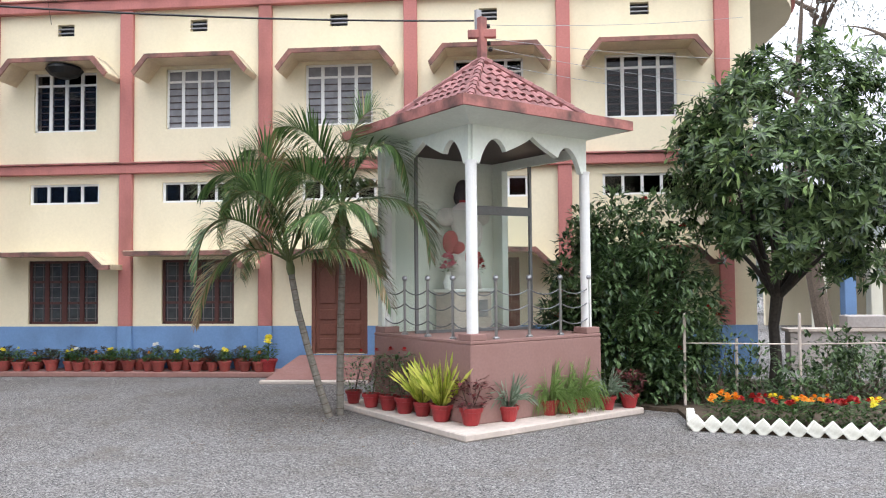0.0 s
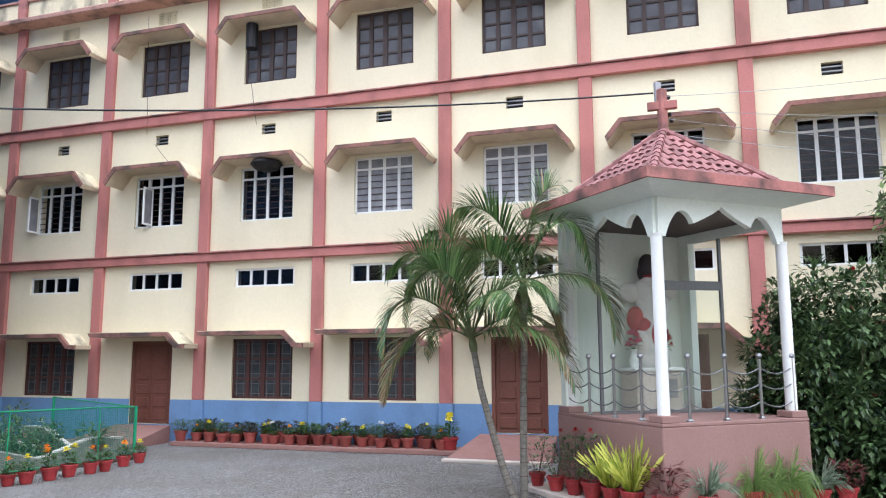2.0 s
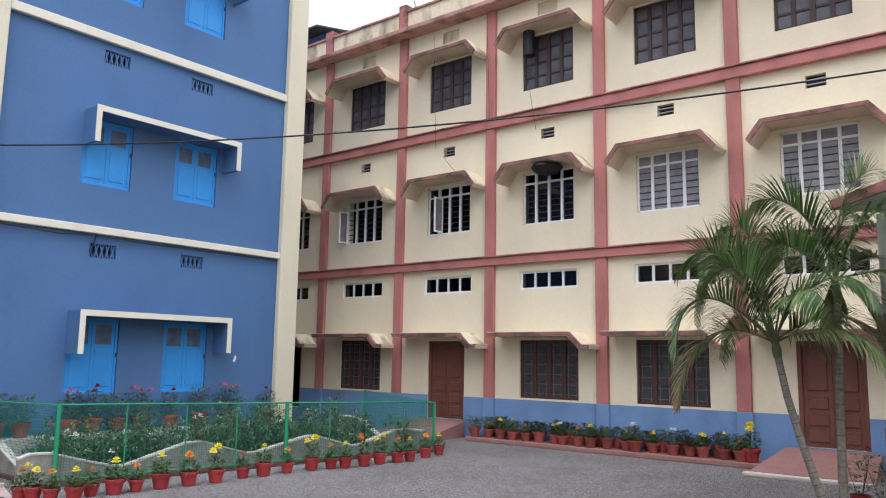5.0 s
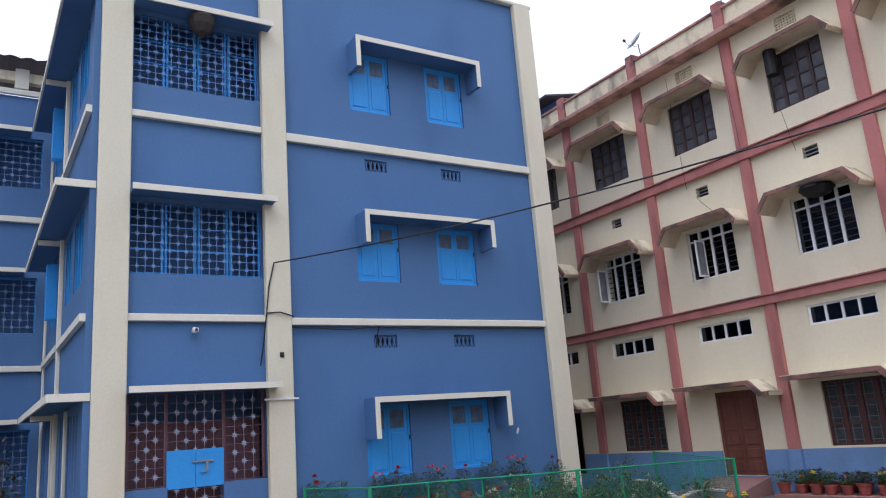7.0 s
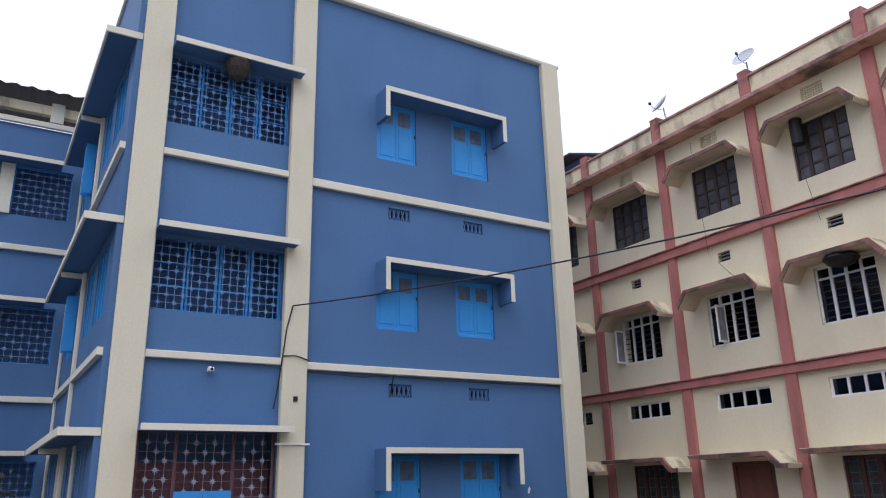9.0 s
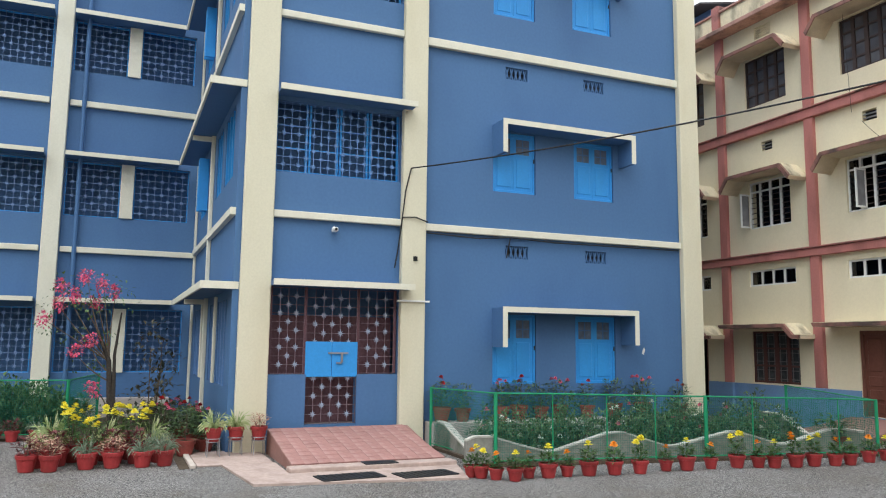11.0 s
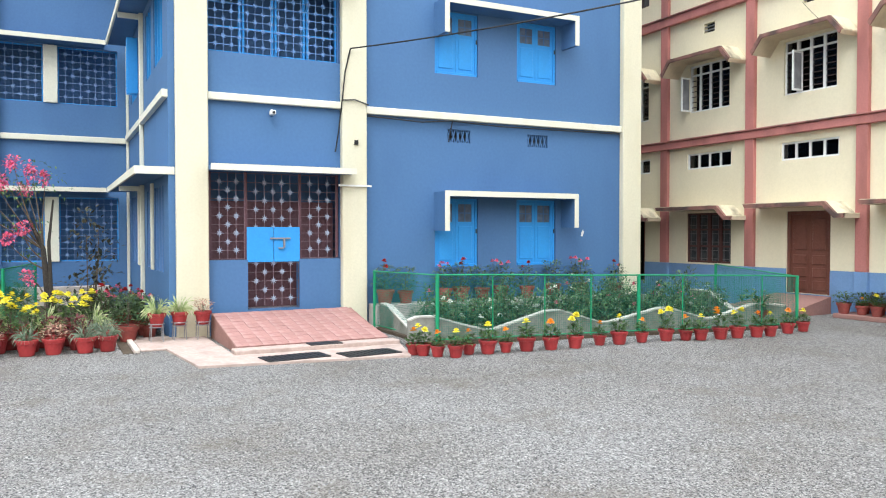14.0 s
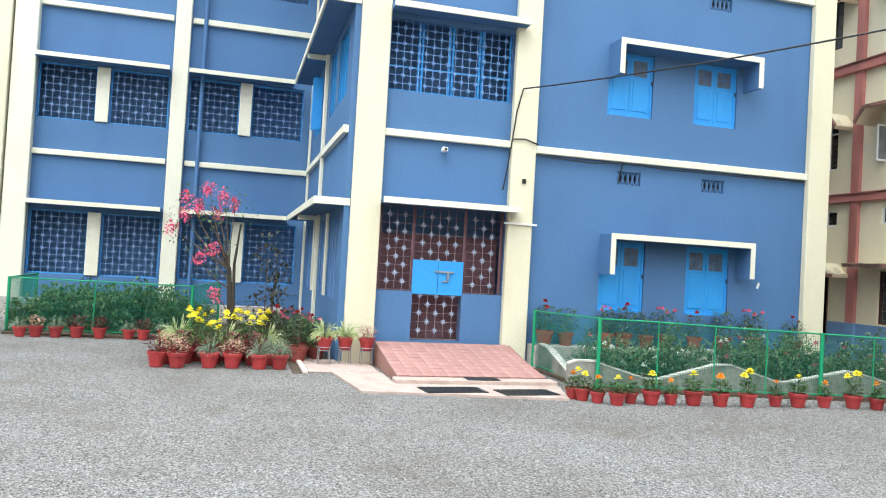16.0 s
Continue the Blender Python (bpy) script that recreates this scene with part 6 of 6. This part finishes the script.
# roses inside the fence
for i in range(24):
    x, y = -10.95 - 1.15 * ((i * 7) % 10) / 10, 5.45 + 0.26 * i
    shrub("rose_bush", "thorny rose bush with pale blooms in bare soil", (x, y, 0.04), (0.3, 0.3, rnd(0.5, 0.85)), 28, 0.07, LEAF_BUSH, 32, ("white", "pink", "white")[i % 3], 3, i)["group"] = "rose bed bushes"
for i in range(12):
    shrub("garden_shrub", "light green leafy bush behind green netting", (-16.3 - 1.7 * ((i * 3) % 5) / 5, -3.6 + 0.25 * i, 0.04), (0.42, 0.42, rnd(0.6, 0.95)), 40, 0.10, LEAF_POT, 34, "pink" if i == 4 else None, 1, 60 + i)["group"] = "bushes before the wing"


def bougainvillea():
    t = thing("bougainvillea_tree", "thin leaning bougainvillea with magenta pink bracts", "tree", (-14.0, 0.0, 0.0))
    part("trunk", tube(bmesh.new(), [(0, 0.02, 0), (0, -0.05, 0.7), (0.0, -0.1, 1.4), (0, -0.3, 1.9)], [0.055, 0.05, 0.04, 0.025], 7), DARKBARK, t)
    part("trunk", tube(bmesh.new(), [(0.05, 0.1, 0), (0.03, 0.0, 0.8), (0.02, -0.02, 1.5), (0.0, 0.05, 2.2)], [0.04, 0.034, 0.026, 0.014], 7), DARKBARK, t)
    ends = [(-0.1, -0.85, 2.62), (0.1, -1.08, 2.05), (0.05, -0.05, 2.55), (0, -0.5, 2.75), (0.2, -0.62, 1.55), (0.1, -0.4, 1.75), (0.1, -0.9, 2.3), (-0.1, -0.35, 2.4), (0.15, -0.32, 0.95), (0.1, -0.62, 2.45), (0.1, -0.25, 2.65)]
    leaves, pink = [], []
    for e in ends:
        part("limb", tube(bmesh.new(), limb_path((0, -0.1, min(1.4, e[2] * 0.7)), e, 0.06), [0.016, 0.013, 0.011, 0.009, 0.006, 0.004], 5), BARK, t)
        pink += clumped([Vector(e) + any_way() * 0.06 for _ in range(4)], 26, 0.09, 0.05, 0.8)
        leaves += clumped([Vector(e) * 0.9 + Vector((0, 0, 0.15)) + any_way() * 0.25 for _ in range(4)], 9, 0.16, 0.065, 0.5)
    part("crown", shards("crown", pink, PETAL["pink"]), None, t)["kind"] = "stuff"
    part("leaves", shards("leaves", leaves, LEAF_POT), None, t)


bougainvillea()
shrub("garden_shrub", "thin grey-green young tree with upright leaves", (-14.0, 0.55, 0), (0.36, 0.36, 1.95), 34, 0.11, LEAF_DEEP, 14, None, 0, 91)

# marigold bed, stakes and string
for i in range(34):
    x, y = 2.55 + 0.125 * i, 9.35 - 0.025 * i * 1.0 + 0.3 * ((i * 7) % 5) / 5
    t = thing("marigold_plant", ("orange", "red", "yellow")[(i % 7) // 3] + " flowering plant in the brick-edged bed", "flower", (x, y, 0.05), 0, "marigolds in the bed")
    part("leaves", shards("leaves", bushy(80, 0.16, 0.24, 0.0, 0.085), LEAF_POT), None, t)
    for _ in range(4):
        bloom(t, Vector((rnd(-0.13, 0.13), rnd(-0.13, 0.13), 0.25 + rnd(0, 0.05))), ("orange", "red", "yellow")[(i % 7) // 3], 0.05)
for i, (x, y, h) in enumerate(((2.1, 10.9, 0.75), (2.7, 10.9, 0.95), (3.2, 11.2, 0.9), (4.3, 11.0, 0.85), (4.9, 11.3, 0.8), (5.5, 10.8, 0.95), (3.8, 10.4, 0.6), (6.1, 11.0, 1.0), (2.35, 12.0, 0.9), (5.2, 12.2, 0.8))):
    shrub("garden_shrub", "low dark green garden bush on soil", (x + 0.1, y, 0.04), (0.42, 0.36, h), 26, 0.1, LEAF_BUSH, 22, None, 0, 30 + i)["group"] = "bushes behind the marigolds"
for x, y, h in ((2.36, 10.62, 1.25), (3.80, 10.55, 1.25), (5.4, 10.5, 1.2), (3.1, 10.9, 0.9)):
    part("pole", tube(bmesh.new(), [(0, 0, 0), (0.01, 0, h)], 0.02, 7), CONCRETE, thing("garden_stake", "pale wooden stake holding a string", "stake", (x + 0.1, y, 0.0), 0, "garden stakes"))
part("cord", tube(bmesh.new(), [(0, 0, 0.86), (1.44, -0.07, 0.85), (3.04, -0.12, 0.88), (5.0, -0.2, 0.9)], 0.009, 5), CONCRETE, thing("garden_string", "pale string tied between stakes", "string", (2.46, 10.62, 0)))
brick = bmesh.new()
box(brick, -0.075, 0.075, -0.045, 0.045, -0.075, 0.075)
soften(brick, 0.008)
brick_mesh = mesh_of("brick", brick, BRICK_WHITE)
edging = thing("brick_edging", "whitewashed bricks set on edge as a sawtooth border", "edging", (2.24, 9.13, 0))
for i in range(26):
    b = part("brick", brick_mesh, None, edging)
    b.matrix_local = pose(0.02 + 0.168 * i, -0.043 * i, 0.075 + 0.006 * math.sin(i * 2.7), 0, 45 + rnd(-6, 6), -14 + rnd(-4, 4))
for i in range(3):
    b = part("brick", brick_mesh, None, edging)
    b.matrix_local = pose(0.0 + 0.03 * i, 0.13 + 0.17 * i, 0.075, 0, 45 + rnd(-6, 6), 78 + rnd(-4, 4))


# ---- beyond the courtyard ----
def far_tree(x, y, h, spread, seed):
    RND.seed(seed)
    t = thing("tall_tree", "tall sparse distant tree with haze in its leaf colour", "tree", (x, y, 0), 0, "trees behind the courtyard")
    part("trunk", tube(bmesh.new(), limb_path((0, 0, 0), (rnd(-0.6, 0.6), 0, h * 0.9), 0.4), [0.28, 0.24, 0.2, 0.15, 0.1, 0.04], 8), BARK, t)
    centres = []
    for i in range(16):
        z = h * rnd(0.3, 0.95)
        a = rnd(0, 6.28)
        e = (spread * rnd(0.4, 1) * math.cos(a), spread * rnd(0.4, 1) * math.sin(a), z + rnd(0.2, 1.5))
        part("limb", tube(bmesh.new(), limb_path((0, 0, z), e, 0.3), [0.09, 0.075, 0.06, 0.04, 0.025, 0.012], 6), BARK, t)
        centres += [Vector(e) * 1.0 + any_way() * rnd(0.2, 1.2) for _ in range(7)] + [Vector((e[0] * 0.6, e[1] * 0.6, z + 0.5)) + any_way() * 0.7 for _ in range(3)]
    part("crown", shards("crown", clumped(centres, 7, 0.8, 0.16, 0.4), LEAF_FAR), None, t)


for i, (x, y, h, s) in enumerate(((9.6, 24.5, 11.5, 2.6), (13.5, 27.0, 13, 3.0), (17, 30, 12, 3.2), (8.6, 34, 9, 2.8), (12.5, 38, 10, 3.4), (20, 36, 13, 3.4), (15.8, 23.5, 10, 2.2))):
    far_tree(x, y, h, s, 100 + i)
RND.seed(40)
for i in range(9):
    shrub("far_hedge", "green hedge beyond the wall with haze in its colour", (6.5 + 2.3 * i, 34 + 2.0 * (i % 3), 0), (1.6, 1.2, 2.4 + 0.4 * (i % 3)), 40, 0.3, LEAF_FAR, 16, None, 0, 200 + i)["group"] = "hedge beyond the wall"
w = thing("boundary_wall", "low grey rendered wall with a capped block", "wall", (0, 0, 0))
part("body", boxes((5.35, 14.0, 15.1, 15.4, 0, 0.70), bevel=0.01), GREYWALL, w)
part("coping", boxes((5.3, 14.0, 15.05, 15.45, 0.702, 0.76), bevel=0.008), CONCRETE, w)
part("block", boxes((6.35, 7.1, 15.08, 15.42, 0.762, 1.0), bevel=0.02), GREYWALL, w)
p = thing("distant_pavilion", "far cream porch with blue and cream pillars", "building", (0, 0, 0))
for i, x in enumerate((10.0, 10.9, 11.7, 12.6, 13.4, 14.3, 15.2, 16.0)):
    part("pillar", boxes((x - 0.18, x + 0.18, 25.8, 26.2, 0, 2.6), bevel=0.02), (IVORY, DADO)[i % 2], p)
part("roof", boxes((9.0, 17.0, 25.5, 29, 2.6, 2.9), bevel=0.02), IVORY, p)
part("back_wall", boxes((9.2, 17.0, 28.8, 29, 0, 2.6)), CREAM, p)
setting("backdrop", boxes((-60, 80, 70, 70.5, 0, 6)), LEAF_FAR, "green line of far trees with haze in its colour", "backdrop")
# unseen added walls closing the courtyard behind the camera, high to cut low skylight
setting("wall_south", boxes((-20.0, 16.0, -16.3, -16.0, 0, 8.0)), CREAM, "unseen cream wall added to cut low skylight", "wall")
setting("wall_east", boxes((16.0, 16.3, -16.3, 8.0, 0, 8.0)), CREAM, "unseen cream wall added to cut low skylight", "wall")


# ---- cables, dishes, small fittings ----
def cable(name, label, a, b, sag, r, mat=None):
    c = thing(name, label, "cable", a)
    a, b = Vector(a), Vector(b)
    pts = [(b - a) * i / 24 - Vector((0, 0, sag * 4 * (i / 24) * (1 - i / 24))) for i in range(25)]
    part("line", tube(bmesh.new(), pts, r, 5), mat or BLACK, c)


cable("overhead_cable", "black twisted cable strung from blue building to shrine", (-12.64, 4.62, 4.82), (-0.26, 10.42, 5.20), 0.30, 0.013)
for za, zb in ((5.13, 6.35), (4.95, 5.6), (4.82, 5.1), (4.62, 4.85)):
    cable("thin_wire", "thin grey wire from the shrine to the cream building", (-0.08, 10.40, za), (4.35, 14.15, zb), 0.06, 0.004, GREYMETAL)


for x, za, zb, lean in ((-8.86, 8.2, 6.7, 0.25), (-11.55, 9.6, 6.75, 0.12), (-11.2, 6.5, 5.95, 0.5), (-9.95, 9.75, 7.2, 0.1)):
    cable("thin_wire", "thin dark wire hanging down the cream wall", (x, YC - 0.16, za), (x + lean, YC - 0.16, zb), 0.02, 0.005)


def dish(x, z, turn, tilt):
    d = thing("satellite_dish", "grey satellite dish on the parapet", "satellite dish", (x, YC, z), turn, "roof dishes")
    part("mast", tube(bmesh.new(), [(0.1, 0.02, 0), (0.02, 0.02, 0.14), (0.02, 0.0, 0.36)], 0.018, 7), GREYMETAL, d)
    bowl = bmesh.new()
    lathe(bowl, [(0.02, 0.0), (0.12, 0.014), (0.20, 0.04), (0.27, 0.075), (0.275, 0.085), (0.20, 0.05), (0.02, 0.014)], 22)
    b = part("bowl", bowl, DISH_GREY, d)
    b.matrix_local = pose(0.02, -0.05, 0.42, tilt, 0, 0)
    part("arm", tube(bmesh.new(), [(0.02, -0.06, 0.30), (0.0, -0.28, 0.34), (0.0, -0.36, 0.44)], 0.009, 6), GREYMETAL, d)
    part("receiver", boxes((-0.025, 0.025, -0.40, -0.33, 0.42, 0.49), bevel=0.01), BLACK, d)


dish(-12.38, 10.6, -18, 52)
dish(-9.83, 10.6, 8, 56)
c = thing("security_camera", "small white security camera on the blue wall", "camera", (XB, 3.28, 3.66))
part("mount", tube(bmesh.new(), [(0.0, 0, 0.02), (0.08, 0, 0.02)], 0.02, 8), WHITE, c)
part("body", boxes((0.04, 0.2, -0.04, 0.04, -0.06, 0.01), bevel=0.012), WHITE, c)
part("lens", tube(bmesh.new(), [(0.2, 0, -0.025), (0.21, 0, -0.025)], 0.025, 10), BLACK, c)
n = thing("hanging_nest", "dark brown wild bee comb hanging below a sunshade", "bee nest", (XB + 0.2, 3.38, 9.28))
bm = lathe(bmesh.new(), [(0.20, 0.0), (0.24, -0.06), (0.21, -0.2), (0.13, -0.34), (0.02, -0.42)], 14)
part("comb", bm, DARKBARK, n)
for x, z, h in ((-8.75, 8.95, 0.55), (-2.45, 9.0, 0.30)):
    d = thing("exhaust_duct", "short black duct hanging at a window", "duct", (x, YC - 0.22, z))
    part("pipe", tube(bmesh.new(), [(0, 0, 0), (0, 0, -h)], 0.13, 12), BLACK, d)
for x, z in ((-8.28, 5.84),):
    d = thing("black_sack", "black plastic sack bundled under a sunshade", "bag", (x, YC - 0.25, z))
    part("bag", lathe(bmesh.new(), [(0.30, 0.0), (0.34, -0.06), (0.26, -0.16), (0.1, -0.22)], 12), BLACK, d)
t = thing("water_tank", "pale domed water tank on the roof", "tank", (-13.6, 9.87, 11.45))
part("body", lathe(bmesh.new(), [(0.3, 0), (0.3, 0.25), (0.22, 0.36), (0.08, 0.42)], 16), CONCRETE, t)
wires = thing("wall_cable", "black cables clipped along the ivory band", "cable", (XB, 0, 0))
for k, pts in enumerate(([(0.16, 4.62, 4.82), (0.16, 4.52, 4.4), (0.16, 4.47, 3.95), (0.11, 4.42, 3.4), (0.05, 4.38, 3.05)], [(0.10, 4.95, 3.70), (0.10, 6.0, 3.66), (0.10, 6.6, 3.72), (0.10, 7.6, 3.68), (0.10, 10.5, 3.70)],
                         [(0.16, 4.46, 3.93), (0.17, 4.7, 3.95), (0.16, 4.95, 3.88)], [(0.11, 6.62, 3.72), (0.05, 6.6, 3.5), (0.03, 6.58, 3.34)])):
    part("run", tube(bmesh.new(), pts, 0.012, 5), BLACK, wires)
part("switch_box", boxes((0.142, 0.17, 4.69, 4.76, 3.18, 3.26), bevel=0.005), BLACK, wires)


def inside_shrine():
    m = pose(*SHRINE_AT, 0, 0, SHRINE_TURN)
    at = m @ Vector((0.16, 0.66, 1.02))
    ped = thing("pedestal", "pale stone pedestal with stepped top", "pedestal", at, SHRINE_TURN)
    part("body", boxes((-0.36, 0.36, -0.18, 0.18, 0, 0.52), bevel=0.015), CONCRETE, ped)
    part("top", boxes((-0.40, 0.40, -0.20, 0.20, 0.522, 0.57), bevel=0.01), WHITE, ped)
    part("plaque", boxes((0.12, 0.28, -0.19, -0.182, 0.18, 0.42), bevel=0.004), GREYMETAL, ped)
    bm = bmesh.new()
    lathe(bm, [(0.22, 0), (0.21, 0.1), (0.17, 0.45), (0.13, 0.68), (0.16, 0.86), (0.17, 0.95), (0.12, 1.03), (0.05, 1.08), (0.05, 1.13)], 24)
    for f in bm.faces:
        f.material_index = 1 if f.calc_center_median().z > 1.08 else 0
    for (x, y, z), (rx, ry, rz), mat in (((0, 0.0, 1.23), (0.10, 0.11, 0.14), 2), ((0, 0.05, 1.15), (0.12, 0.08, 0.14), 2), ((-0.2, -0.02, 0.9), (0.13, 0.12, 0.12), 0), ((0.2, -0.02, 0.9), (0.13, 0.12, 0.12), 0), ((-0.15, -0.1, 0.58), (0.10, 0.09, 0.15), 1), ((-0.05, -0.1, 0.50), (0.10, 0.09, 0.10), 1),
                                         ((0.1, -0.12, 0.35), (0.10, 0.08, 0.2), 1), ((0.16, -0.08, 0.7), (0.08, 0.07, 0.2), 0), ((-0.08, -0.13, 0.25), (0.12, 0.08, 0.2), 0)):
        made = bmesh.ops.create_uvsphere(bm, u_segments=16, v_segments=10, radius=1.0, matrix=Matrix.Translation((x, y, z)) @ Matrix.Diagonal((rx, ry, rz, 1)))
        for f in {f for v in made["verts"] for f in v.link_faces}:
            f.material_index = mat
    me = mesh_of("statue", bm, STATUE, True)
    me.materials.append(STATUE_RED)
    me.materials.append(STATUE_DARK)
    st = tagged(new("statue", me), "plain painted plaster statue in white and red on the pedestal", "statue")
    st.matrix_basis = pose(at.x, at.y, at.z + 0.57) @ Matrix.Diagonal((1.15, 0.8, 1.12, 1))
    for dx in (-0.25, 0.24):
        v = thing("flower_vase", "small vase with red and pink flowers", "vase", (at.x + dx * 0.79, at.y + dx * 0.62 - 0.08, at.z + 0.57), 0, "altar vases")
        part("vase", lathe(bmesh.new(), [(0.05, 0), (0.07, 0.08), (0.035, 0.2), (0.05, 0.24)], 12), WHITE, v)
        for _ in range(9):
            bloom(v, Vector((rnd(-0.08, 0.08), rnd(-0.06, 0.06), rnd(0.28, 0.48))), ("pink", "red")[dx > 0], 0.06)
        part("leaves", shards("leaves", bushy(40, 0.1, 0.2, 0.22, 0.08), LEAF_POT), None, v)


inside_shrine()


def pebbles():
    """Loose pale stones over the gravel."""
    R2 = random.Random(9)
    vs, fs = [], []
    for _ in range(18000):
        a, r = R2.uniform(radians(58), radians(200)), 3.0 + 10.5 * R2.random() ** 1.3
        x, y = r * math.cos(a), r * math.sin(a)
        if y > 13.4 or x < -11.5 or (y > 7.6 and x > -2.3) or (x < -9.3 and y > 1.4) or (x < -9 and y > 4.0):
            continue
        e = R2.uniform(0.005, 0.013)
        k = len(vs)
        vs += [(x - e * R2.uniform(0.7, 1.3), y, e * 0.3), (x + e * R2.uniform(0.7, 1.3), y, e * 0.3), (x, y - e, e * 0.25), (x, y + e, e * 0.3), (x + e * R2.uniform(-0.3, 0.3), y, e * R2.uniform(0.7, 1.1)), (x, y, -0.002)]
        fs += [(k, k + 2, k + 4), (k + 2, k + 1, k + 4), (k + 1, k + 3, k + 4), (k + 3, k, k + 4), (k + 2, k, k + 5), (k + 1, k + 2, k + 5), (k + 3, k + 1, k + 5), (k, k + 3, k + 5)]
    me = bpy.data.meshes.new("loose_stones")
    me.from_pydata(vs, [], fs)
    me.materials.append(leaf_material("pale_grey_stone", (0.07, 0.07, 0.072), (0.42, 0.41, 0.40), 0.85, 0.0))
    tagged(new("loose_stones", me), "pale grey loose stones lying on the gravel", "gravel", "", "stuff")


pebbles()


def leaf_litter():
    """Dry leaflets and crumbs fallen round the palms and along the slab."""
    R2 = random.Random(17)
    items = []
    for _ in range(420):
        a, r = R2.uniform(0, 2 * math.pi), 1.7 * R2.random() ** 0.8
        x, y = -2.2 + 1.5 * r * math.cos(a), 9.4 + 0.9 * r * math.sin(a)
        if y > 8.3 + abs(x + 0.29) * 0.95 - 0.05 and x > -2.1:
            continue
        d = Vector((R2.uniform(-1, 1), R2.uniform(-1, 1), 0.02))
        items.append((Vector((x, y, R2.uniform(0.008, 0.016))), d, R2.uniform(0.03, 0.11), R2.uniform(0.008, 0.02), Vector((0, 0, 1)), 0.0))
    tagged(new("leaf_litter", shards("leaf_litter", items, LEAF_LITTER)), "dry brown leaf litter on the gravel by the palms", "leaf litter", "", "stuff")


leaf_litter()
